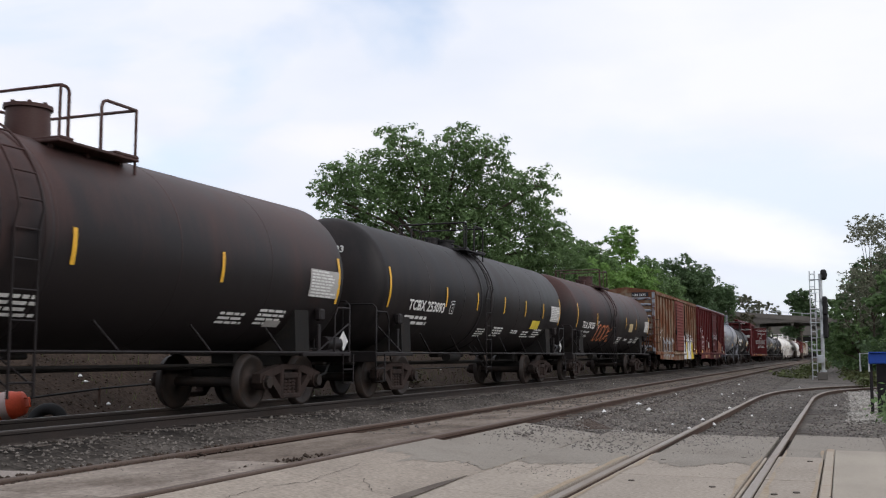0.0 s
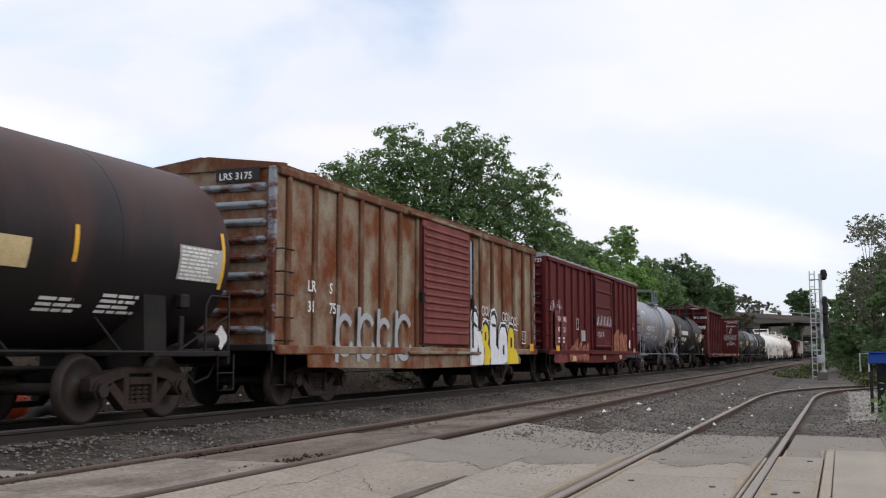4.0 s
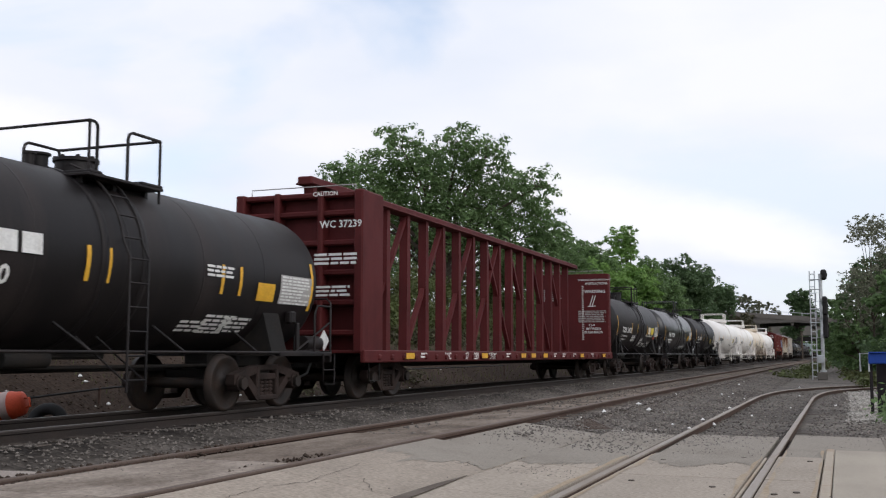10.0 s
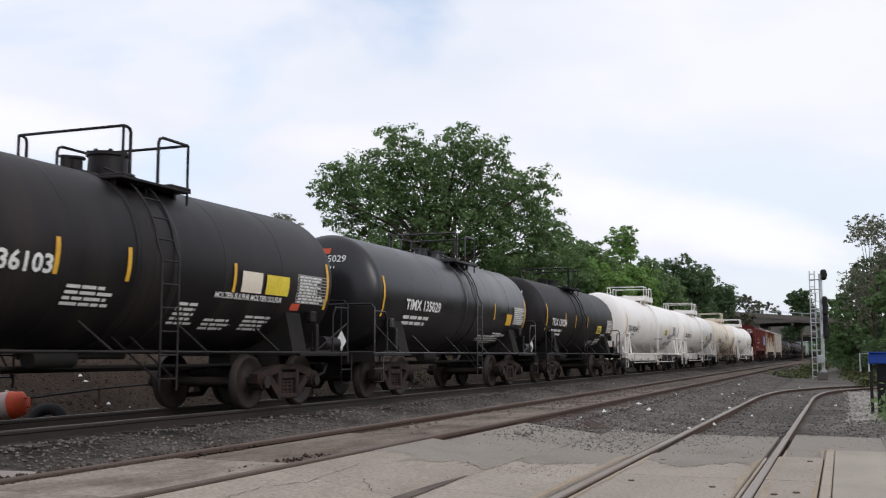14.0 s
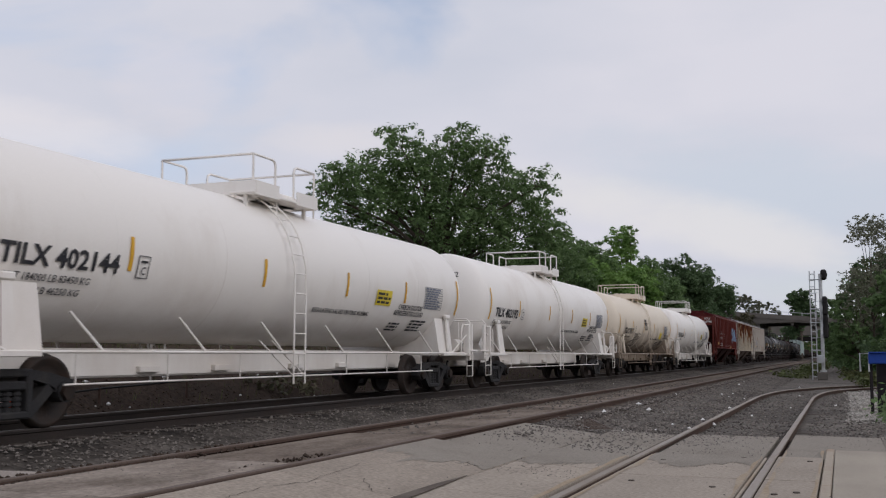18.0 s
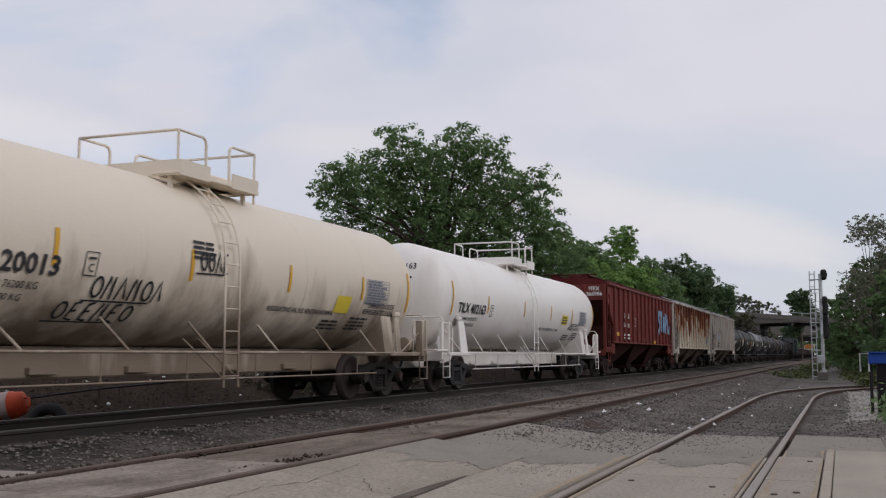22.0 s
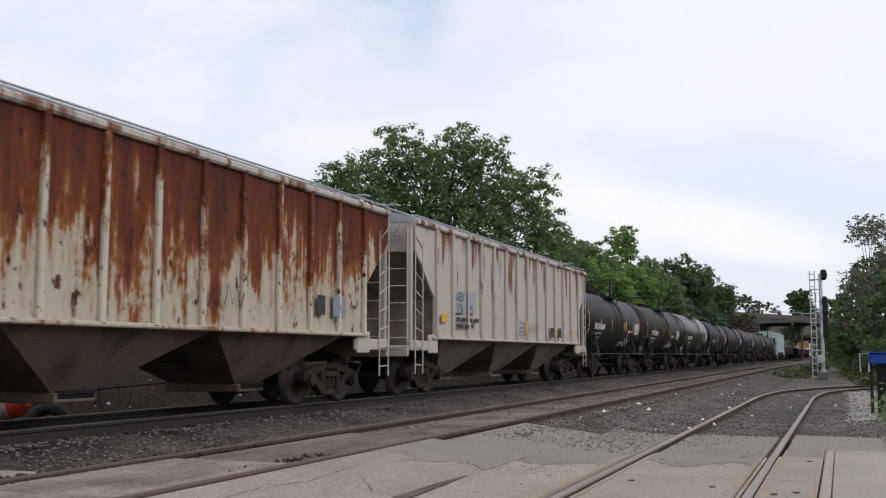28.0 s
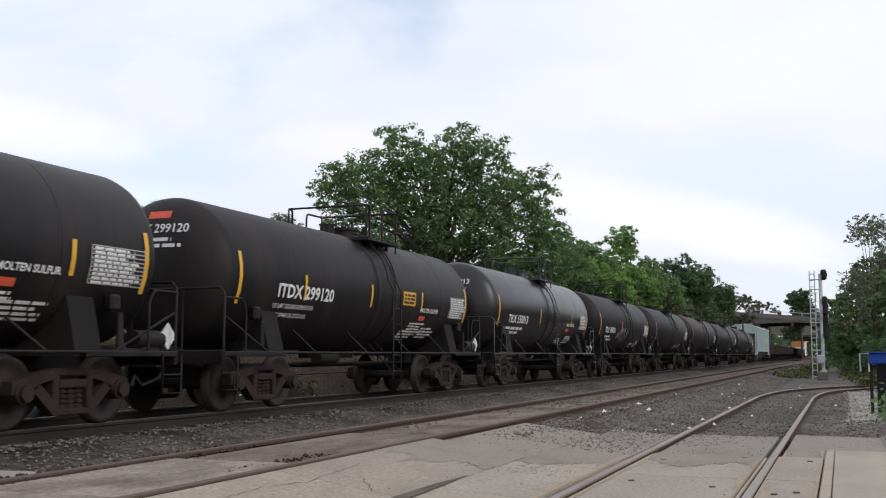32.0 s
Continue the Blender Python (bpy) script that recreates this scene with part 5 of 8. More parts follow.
# ---------- box cars ----------
def box_car(front, rear, label, side, door, y_f, y_r, number, split, roof, ribs=9, eave=4.06, seed=1, ribbed_door=False):
    """A box car whose body runs from y_f to y_r (metres along the line at 0 s)."""
    mid = (front + rear) / 2
    car = new_car("box_car", front, rear, label, "box car")
    a, b, L = y_f - mid, y_r - mid, rear - front
    W, lo = 1.50, 0.98
    posts, ends = ("rustpost", "rustend") if side == "rustbox" else (side, side)
    s = Shape()
    s.box((0, (a + b) / 2, (lo + eave) / 2), (2 * W, b - a, eave - lo), 0.02)
    part("body", s, side, car)
    # roof: shallow pitch with raised seams
    s = Shape()
    s.plate([(-W - 0.05, a - 0.04, eave - 0.02), (W + 0.05, a - 0.04, eave - 0.02), (W + 0.05, a - 0.04, eave + 0.05), (0, a - 0.04, eave + 0.24), (-W - 0.05, a - 0.04, eave + 0.05)], (0, b - a + 0.08, 0))
    part("roof", s, roof, car)
    n = 15
    me = Shape()
    me.plate([(-W - 0.03, 0, 0.055), (0, 0, 0.245), (W + 0.03, 0, 0.055), (W + 0.03, 0, 0.09), (0, 0, 0.29), (-W - 0.03, 0, 0.09)], (0, 0.09, 0))
    me = me.mesh("roof_seam")
    for i in range(n):
        part("roof_seam", me, roof, car, at=(0, a + 0.2 + (b - a - 0.5) * i / (n - 1), eave))
    # side posts, top and bottom rails
    d0, d1 = a + (b - a) * split[0], a + (b - a) * split[1]
    post = Shape().box((0, 0, (lo + eave) / 2), (0.09, 0.13, eave - lo - 0.12), 0.025).mesh("side_post")
    for sx in (-1, 1):
        k = ribs
        for i in range(k):
            y = a + 0.35 + (d0 - a - 0.5) * i / (k - 1)
            part("side_post", post, posts, car, at=(sx * (W + 0.03), y, 0))
            y = d1 + 0.15 + (b - d1 - 0.5) * i / (k - 1)
            part("side_post", post, posts, car, at=(sx * (W + 0.03), y, 0))
        s = Shape().box((sx * (W + 0.03), (a + b) / 2, eave - 0.07), (0.12, b - a, 0.14), 0.02)
        part("top_rail", s, posts, car)
        s = Shape().box((sx * (W + 0.04), (a + b) / 2, lo + 0.02), (0.10, b - a, 0.16), 0.02)
        part("bottom_rail", s, side, car)
        s = Shape()
        s.plate([(sx * (W + 0.045), a + 1.0, lo), (sx * (W + 0.045), a + 1.05, 0.70), (sx * (W + 0.045), d0 - 0.2, 0.62), (sx * (W + 0.045), d1 + 0.2, 0.62), (sx * (W + 0.045), b - 3.0, 0.70), (sx * (W + 0.045), b - 2.9, lo)], (sx * 0.02, 0, 0))
        part("deep_sill", s, side, car)
        # door
        s = Shape()
        s.box((sx * (W + 0.07), (d0 + d1) / 2, (lo + eave) / 2 + 0.02), (0.10, d1 - d0, eave - lo - 0.30), 0.02)
        dr = part("door", s, door, car)
        s = Shape()
        if ribbed_door:
            for i in range(15):
                s.box((sx * (W + 0.13), (d0 + d1) / 2, lo + 0.45 + 0.165 * i), (0.05, d1 - d0 - 0.2, 0.07), 0.02)
        else:
            for z in (lo + 0.25, lo + 1.0, lo + 1.75, lo + 2.35, eave - 0.25):
                s.box((sx * (W + 0.13), (d0 + d1) / 2, z), (0.06, d1 - d0 - 0.06, 0.09), 0.02)
            for y in (d0 + 0.06, d1 - 0.06):
                s.box((sx * (W + 0.13), y, (lo + eave) / 2), (0.07, 0.11, eave - lo - 0.4), 0.02)
        part("door_rib", s, door, dr)
        for z in (lo - 0.02, eave - 0.10):
            part("door_track", Shape().box((sx * (W + 0.10), (d0 + d1) / 2, z), (0.13, d1 - d0 + 1.6, 0.065), 0.015), side, car)
        for y in (d0 - 0.12, d1 + 0.12):
            s = Shape()
            s.rod((sx * (W + 0.17), y, lo + 0.1), (sx * (W + 0.17), y, eave - 0.3), 0.022, 6)
            s.box((sx * (W + 0.16), y, lo + 1.2), (0.08, 0.12, 0.25), 0.02)
            part("lock_rod", s, "under", car)
        for y in (a + 0.16, b - 0.16):
            for i in range(5):
                z = 1.15 + 0.38 * i
                s = Shape().tube([(sx * (W + 0.02), y - 0.2, z), (sx * (W + 0.14), y - 0.2, z), (sx * (W + 0.14), y + 0.2, z), (sx * (W + 0.02), y + 0.2, z)], 0.014, 5)
                part("grab_iron", s, "under", car)
            s = Shape().tube([(sx * (W - 0.02), y - 0.22, 0.95), (sx * (W - 0.02), y - 0.22, 0.42), (sx * (W - 0.02), y + 0.22, 0.42), (sx * (W - 0.02), y + 0.22, 0.95)], 0.016, 6)
            part("sill_step", s, "under", car)
    # corrugated ends
    for y, sg in ((a, -1), (b, 1)):
        s = Shape()
        for i in range(9):
            z = lo + 0.35 + 0.30 * i
            s.box((0, y + sg * 0.02, z), (2 * W - 0.35, 0.12, 0.13), 0.05)
        for x in (-W + 0.06, W - 0.06):
            s.box((x, y + sg * 0.03, (lo + eave) / 2), (0.14, 0.10, eave - lo), 0.02)
        part("end_ribs", s, ends, car, "horizontally corrugated end")
        s = Shape()
        s.box((0, y + sg * 0.10, lo + 0.05), (2 * W, 0.2, 0.12), 0.02)
        s.box((0, y + sg * 0.14, 2.0), (0.5, 0.12, 0.07), 0.01)
        s.tube([(-0.55 + 0.28 * math.cos(t), y + sg * 0.22, 2.35 + 0.28 * math.sin(t)) for t in np.linspace(0, 6.0, 16)], 0.02, 5, True)
        part("end_sill", s, "under", car)
        build_coupler(car, sg * L / 2, sg)
    s = Shape()
    s.box((0, 0, 0.86), (0.6, L - 1.4, 0.30), 0.03)
    for y in np.linspace(a + 3.5, b - 3.5, 5):
        s.box((0, float(y), 0.90), (2.6, 0.18, 0.16), 0.02)
    s.rod((0.5, -0.5, 0.68), (0.5, 0.4, 0.68), 0.17, 12)
    part("underframe", s, "under", car)
    for sg in (-1, 1):
        build_truck(car, sg * (L / 2 - 2.9))
    part("end_number", on_end(words(number, 0.125, 0.002), a - 0.09, 0.42, eave - 0.20), "letw", car)
    return car, a, b, d0, d1, W


def wavy(u, w, width, height, n, seed):
    """A scrawled up-and-down line."""
    rng = random.Random(seed)
    return [(u + width * i / n, w + (height if i % 2 else 0) * rng.uniform(0.6, 1.0) + (0 if i % 2 else height * 0.2 * rng.random())) for i in range(n + 1)]


def loops(u, w, r, n=14, sq=1.0, a0=0.0, a1=6.283):
    return [(u + r * math.cos(a0 + (a1 - a0) * i / n), w + r * sq * math.sin(a0 + (a1 - a0) * i / n)) for i in range(n + 1)]


# ---------- covered hoppers ----------
def hopper_car(front, rear, label, paint_name, y_f, y_r, number, top=3.80, low=1.34, ribs=14, roof=None, trim=None, seed=1, mark="letw", ribbed=True):
    mid = (front + rear) / 2
    car = new_car("covered_hopper", front, rear, label, "hopper car")
    a, b, L = y_f - mid, y_r - mid, rear - front
    W = 1.53
    roof, trim = roof or paint_name, trim or paint_name
    cut = 1.15
    # side sheets: full height between the slopes, cut back towards the ends
    for sx in (-1, 1):
        s = Shape()
        s.plate([(sx * W, a, top), (sx * W, a, top - 0.62), (sx * W, a + cut, top - 1.65), (sx * W, a + cut, low), (sx * W, b - cut, low), (sx * W, b - cut, top - 1.65), (sx * W, b, top - 0.62), (sx * W, b, top)], (-sx * 0.05, 0, 0))
        part("side_sheet", s, paint_name, car)
        post = Shape().box((0, 0, (top + low) / 2), (0.09, 0.10, top - low), 0.02).mesh("side_post")
        for i in range(ribs):
            y = a + cut + 0.05 + (b - a - 2 * cut - 0.1) * i / (ribs - 1)
            part("side_post", post, {"rusthop": "ribcream", "palehop": "ribpale"}.get(paint_name, paint_name), car, at=(sx * (W + 0.04), y, 0))
        part("top_chord", Shape().box((sx * (W + 0.02), (a + b) / 2, top), (0.14, b - a, 0.12), 0.03), trim, car)
        part("side_sill", Shape().box((sx * (W + 0.02), (a + b) / 2, low), (0.09, b - a - 2 * cut + 0.3, 0.07), 0.02), paint_name, car)
    # roof
    s = Shape()
    pts = []
    for i in range(9):
        t = math.pi * i / 8
        pts.append((W * math.cos(t), a, top + 0.30 * math.sin(t)))
    s.plate(pts, (0, b - a, 0))
    part("roof", s, roof, car)
    s = Shape()
    for x in (-0.62, 0.62):
        s.box((x, (a + b) / 2, top + 0.36), (0.34, b - a, 0.035), 0.008)
        for y in np.linspace(a, b, 9):
            s.box((x, float(y), top + 0.29), (0.3, 0.04, 0.14))
    for y in (a + 0.05, b - 0.05):
        s.box((0, y, top + 0.40), (2.2, 0.24, 0.03), 0.008)
    for x in (-W + 0.02, W - 0.02):
        s.tube([(x, a, top + 0.15), (x, b, top + 0.15)], 0.018, 5)
        for y in np.linspace(a, b, 12):
            s.rod((x, float(y), top), (x, float(y), top + 0.15), 0.014, 5)
    part("running_board", s, roof, car, "grated roof walkway with a low edge rail")
    hatch = Shape().rod((0, 0, 0), (0, 0, 0.12), 0.38, 18).rod((0, 0, 0.12), (0, 0, 0.16), 0.30, 14).mesh("hatch")
    for i in range(8):
        part("hatch", hatch, roof, car, at=(0, a + 1.2 + (b - a - 2.4) * i / 7, top + 0.28))
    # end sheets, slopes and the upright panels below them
    # slopes, end panels and bays share a steel coloured dark for their shade
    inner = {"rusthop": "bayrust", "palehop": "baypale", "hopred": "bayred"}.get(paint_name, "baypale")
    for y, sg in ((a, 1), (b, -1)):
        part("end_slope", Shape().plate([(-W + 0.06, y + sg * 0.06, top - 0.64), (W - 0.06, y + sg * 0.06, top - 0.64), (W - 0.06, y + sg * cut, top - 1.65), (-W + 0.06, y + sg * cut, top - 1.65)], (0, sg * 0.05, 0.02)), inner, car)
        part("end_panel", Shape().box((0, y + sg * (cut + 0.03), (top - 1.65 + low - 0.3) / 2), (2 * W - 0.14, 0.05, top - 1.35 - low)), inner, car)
        part("end_sheet", Shape().box((0, y + sg * 0.02, top - 0.32), (2 * W - 0.02, 0.04, 0.62)), paint_name, car)
    nb = 3
    span = (b - a - 2 * cut - 1.2) / nb
    for i in range(nb):
        y0 = a + cut + 0.6 + span * i
        y1 = y0 + span
        s = Shape()
        top_r = [(-W + 0.08, y0, low), (W - 0.08, y0, low), (W - 0.08, y1, low), (-W + 0.08, y1, low)]
        ym = (y0 + y1) / 2
        bot_r = [(-0.65, ym - 0.35, 0.42), (0.65, ym - 0.35, 0.42), (0.65, ym + 0.35, 0.42), (-0.65, ym + 0.35, 0.42)]
        s.add(top_r + bot_r, [(0, 1, 5, 4), (1, 2, 6, 5), (2, 3, 7, 6), (3, 0, 4, 7), (4, 5, 6, 7), (3, 2, 1, 0)])
        s.box((0, ym, 0.36), (1.5, 0.8, 0.14), 0.02)
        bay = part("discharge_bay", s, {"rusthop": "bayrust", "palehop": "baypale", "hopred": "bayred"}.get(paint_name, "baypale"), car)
        part("gate", Shape().box((0.72, ym, 0.40), (0.12, 0.7, 0.10), 0.02).rod((0.78, ym - 0.3, 0.42), (0.78, ym + 0.3, 0.42), 0.03, 6), "under", bay)
    # end frames, ladders, platforms
    for y, sg in ((a, -1), (b, 1)):
        ye = y + sg * 0.05
        s = Shape()
        s.box((0, sg * (L / 2 - 1.15), 1.06), (2.7, 1.3, 0.09), 0.015)
        s.box((0, sg * (L / 2 - 0.55), 1.0), (2.9, 0.08, 0.24), 0.015)
        for sx in (-1, 1):
            s.box((sx * 1.46, y + sg * -0.62, 1.12), (0.08, 1.55, 0.22), 0.02)
        part("end_platform", s, trim, car)
        for sx in (-1, 1):
            s = Shape()
            s.box((sx * 1.42, ye, (top + 1.0) / 2), (0.12, 0.10, top - 1.0), 0.02)
            if paint_name == "hopred":
                s.box((sx * 0.62, ye, (top + 1.0) / 2), (0.10, 0.10, top - 1.0), 0.02)
            part("end_post", s, trim, car)
            part("ladder", ladder([(sx * 1.54, ye - sg * 0.02, 0.5), (sx * 1.54, ye - sg * 0.02, top - 0.1)], [(sx * 1.54, ye - sg * 0.46, 0.5), (sx * 1.54, ye - sg * 0.46, top - 0.4)], 8, 0.016), trim, car)
            if paint_name != "hopred":
                part("ladder", ladder([(sx * 1.38, ye + sg * 0.06, 1.1), (sx * 1.38, ye + sg * 0.06, top - 0.1)], [(sx * 0.95, ye + sg * 0.06, 1.1), (sx * 0.95, ye + sg * 0.06, top - 0.1)], 7, 0.016), trim, car)
        s = Shape()
        s.tube([(0.3 * math.cos(t) - 0.2, ye + sg * 0.2, 1.9 + 0.3 * math.sin(t)) for t in np.linspace(0, 6.0, 16)], 0.02, 5, True)
        s.box((-0.2, ye + sg * 0.1, 1.6), (0.2, 0.15, 0.9), 0.02)
        part("hand_brake", s, "under", car)
        build_coupler(car, sg * L / 2, sg)
        build_truck(car, sg * (L / 2 - 2.35))
        part("sill_plate", Shape().box((1.50, y - sg * 1.1, 1.16), (0.06, 0.55, 0.42), 0.02), trim, car)
    s = Shape().box((0, 0, 0.95), (0.5, L - 1.4, 0.34), 0.03)
    part("centre_sill", s, "under", car)
    part("end_number", on_end(words(number[0], 0.16, 0.003), a - 0.13, 0.80, top - 0.26), mark, car)
    part("end_number", on_end(words(number[1], 0.16, 0.003), a - 0.13, 0.70, top - 0.47), mark, car)
    return car, a, b, W


# ---------- centre-beam car ----------
def beam_car(front, rear, y_f, y_r):
    mid = (front + rear) / 2
    car = new_car("centre_beam_flat_car", front, rear, "dark red centre-beam lumber flat car with tall bulkheads, empty", "flat car")
    a, b, L = y_f - mid, y_r - mid, rear - front
    W, top = 1.46, 4.20
    part("deck", Shape().box((0, (a + b) / 2, 0.975), (2 * W - 0.1, b - a, 0.06), 0.01), "beamred", car)
    for sx in (-1, 1):
        part("side_sill", Shape().box((sx * W, (a + b) / 2, 0.885), (0.10, b - a, 0.25), 0.02), "beamred", car)
    s = Shape().box((0, 0, 0.81), (0.7, L - 1.6, 0.34), 0.03)
    part("centre_sill", s, "under", car)
    for y in np.linspace(a + 3, b - 3, 9):
        part("cross_bearer", Shape().box((0, float(y), 0.92), (2.7, 0.14, 0.2), 0.02), "under", car)
    part("top_chord", Shape().box((0, (a + b) / 2, 4.49), (0.34, b - a - 0.5, 0.18), 0.03), "beamred", car)
    part("chord_flange", Shape().box((0, (a + b) / 2, 4.425), (0.42, b - a - 0.5, 0.03), 0.01), "beamred", car)
    # posts and braces; the braces lean towards the middle
    n = 18
    ys = [a + 0.52 + 1.252 * i for i in range(n)]
    post = Shape().plate([(-0.11, -0.125, 1.0), (-0.11, 0.125, 1.0), (-0.11, 0.085, 4.44), (-0.11, -0.085, 4.44)], (0.22, 0, 0)).mesh("post")
    for y in ys:
        part("post", post, "beamred", car, at=(0, y, 0))
    for k in (0, 2, 4, 6, 9, 11, 13, 15, 8):
        lean = k < 8
        y0, y1 = (ys[k], ys[k + 2]) if lean else (ys[k + 2], ys[k])
        if k == 8:
            y0, y1 = ys[8], ys[10]
        s = Shape().plate([(0.06, y0 - 0.065, 1.02), (0.06, y0 + 0.065, 1.02), (0.06, y1 + 0.065, 4.39), (0.06, y1 - 0.065, 4.39)], (-0.12, 0, 0))
        part("brace", s, "beamred", car)
    for i in range(2 * n):
        y = a + 0.7 + (b - a - 1.4) * i / (2 * n - 1)
        part("cable_winch", Shape().box((W + 0.05, y, 0.87), (0.08, 0.15, 0.12), 0.03).rod((W + 0.02, y - 0.1, 0.95), (W + 0.02, y + 0.1, 0.95), 0.035, 6), "beamred", car)
    # bulkheads
    for y, sg in ((a, -1), (b, 1)):
        s = Shape().box((0, y - sg * 0.30, (1.0 + top) / 2), (2 * W - 0.06, 0.06, top - 1.0), 0.01)
        bh = part("bulkhead", s, "beamred", car, "tall ribbed bulkhead")
        s = Shape()
        for x in (-W + 0.10, -0.5, 0.5, W - 0.10):
            s.box((x, y - sg * 0.14, (0.95 + top) / 2), (0.20 if abs(x) > 1 else 0.12, 0.32, top - 0.95), 0.03)
        for z in (1.35, 1.95, 2.55, 3.15, 3.75, top - 0.08):
            s.box((0, y - sg * 0.16, z), (2 * W - 0.1, 0.24, 0.12), 0.03)
        part("bulkhead_frame", s, "beamred", bh)
        if sg < 0:
            for x in (-W + 0.09, W - 0.09):
                part("corner_column", Shape().box((x, y + 0.52, (0.95 + top) / 2), (0.17, 0.98, top - 0.95), 0.04), "beamred", bh)
        s = Shape().tube([(-1.2, y - sg * 0.2, top), (-1.2, y - sg * 0.2, top + 0.13), (1.2, y - sg * 0.2, top + 0.13), (1.2, y - sg * 0.2, top)], 0.012, 5)
        part("grab_iron", s, "letg", bh)
        for sx in (-1, 1):
            s = Shape()
            s.tube([(sx * 1.44, y - sg * 0.35, 0.85), (sx * 1.44, y - sg * 0.35, 0.40), (sx * 1.44, y - sg * 0.85, 0.40), (sx * 1.44, y - sg * 0.85, 0.85)], 0.016, 6)
            part("sill_step", s, "under", car)
        build_coupler(car, sg * L / 2, sg)
        build_truck(car, sg * (L / 2 - 2.65))
    # writing on the far bulkhead's inner face
    yi = b - 0.34
    part("lettering", on_end(words("WARNING", 0.13, 0.003), yi, 0.46, 3.42), "letw", car)
    part("lettering", on_end(words("LOADING AND UNLOADING", 0.075, 0.001), yi, 0.22, 3.92), "letw", car)
    part("lettering", on_end(words("INSTRUCTIONS", 0.095, 0.002), yi, 0.50, 3.76), "letw", car)
    part("small_print", on_end(bars(1.15, 7, 0.50, 31, 0.1), yi, 0.20, 2.72), "letg", car)
    part("lettering", on_end(words("73-0", 0.10, 0.002), yi, 0.62, 2.06), "letw", car)
    part("lettering", on_end(words("BETWEEN", 0.10, 0.002), yi, 0.52, 1.92), "letw", car)
    part("lettering", on_end(words("BULKHEADS", 0.10, 0.002), yi, 0.44, 1.78), "letw", car)
    part("tie_down_mark", on_end(joined((stroke([(0, 0), (0.14, 0.42)], 0.03), 0, 0), (stroke([(0.1, 0), (0.24, 0.42)], 0.03), 0, 0), (stroke([(-0.1, 0.0), (0.25, 0.02)], 0.03), 0, -0.03)), yi, 0.68, 2.90), "letw", car)
    part("small_print", on_end(bars(0.8, 6, 0.5, 33, 0.2), yi, -1.25, 3.6), "letg", car)
    part("small_print", on_side(bars(0.36, 26, 2.2, 32, 0.2), 0.52, b - 1.05, 3.7), "letg", car)
    # writing on the leading bulkhead and the sill
    part("lettering", on_end(words("WC 37239", 0.15, 0.003), a - 0.035, 0.52, 3.44), "letw", car)
    part("lettering", on_end(words("CAUTION", 0.09, 0.003), a - 0.045, 0.36, top - 0.11), "letw", car)
    part("small_print", on_end(bars(1.0, 3, 0.26, 35, 0.1), a - 0.035, 0.40, 2.95), "letw", car)
    part("small_print", on_end(bars(0.8, 3, 0.24, 36, 0.2), a - 0.035, 0.45, 2.3), "letw", car)
    part("lettering", on_side(words("WC", 0.17, 0.004), W + 0.056, a + 4.42, 0.81), "letw", car)
    part("lettering", on_side(words("37", 0.17, 0.004), W + 0.056, a + 5.82, 0.81), "letw", car)
    part("lettering", on_side(words("239", 0.17, 0.004), W + 0.056, a + 6.47, 0.81), "letw", car)
    for i, q in enumerate((1.95, 6.93, 10.45, 11.5, 12.85, 17.75, 21.4)):
        part("reflective_bar", on_side(patch(0.46, 0.125, 1), W + 0.112, a + q, 0.83), "yellow", car, "amber reflective bar")
    for txt, u, z in (("LD LMT 224400", 7.62, 0.90), ("LT WT 61600", 7.70, 0.80)):
        part("lettering", on_side(words(txt, 0.075, 0.002), W + 0.056, a + u, z), "letw", car)
    for i, u in enumerate((2.9, 9.2, 14.3, 15.4, 16.9, 19.6)):
        part("small_print", on_side(bars(0.45, 2, 0.14, 40 + i), W + 0.056, a + u, 0.98), "letw", car)
    return car


# ---------- gondolas ----------
def gondola(front, rear):
    car = new_car("gondola_car", front, rear, "dark empty low-sided gondola car", "gondola car")
    L = rear - front
    s = Shape().box((0, 0, 1.05), (2.9, L - 1.4, 0.12), 0.02)
    part("floor", s, "gond", car)
    for sx in (-1, 1):
        part("side", Shape().box((sx * 1.46, 0, 1.62), (0.06, L - 1.4, 1.3), 0.01), "gond", car)
        s = Shape()
        for y in np.linspace(-L / 2 + 0.9, L / 2 - 0.9, 11):
            s.box((sx * 1.52, float(y), 1.6), (0.1, 0.12, 1.2), 0.02)
        part("side_posts", s, "gond", car)
    for sg in (-1, 1):
        part("end", Shape().box((0, sg * (L / 2 - 0.72), 1.62), (2.9, 0.08, 1.3), 0.01), "gond", car)
        build_coupler(car, sg * L / 2, sg)
        build_truck(car, sg * (L / 2 - 2.4))
    part("centre_sill", Shape().box((0, 0, 0.85), (0.5, L - 1.2, 0.3), 0.03), "under", car)


# ---------- the train, front to rear ----------
PLATE = joined((stroke([(0, 0), (0.24, 0), (0.24, 0.30), (0, 0.30), (0, 0)], 0.02), 0, 0), (words("C", 0.11, 0.002), 0.07, 0.05), (patch(0.14, 0.03, 1), 0.05, 0.21))


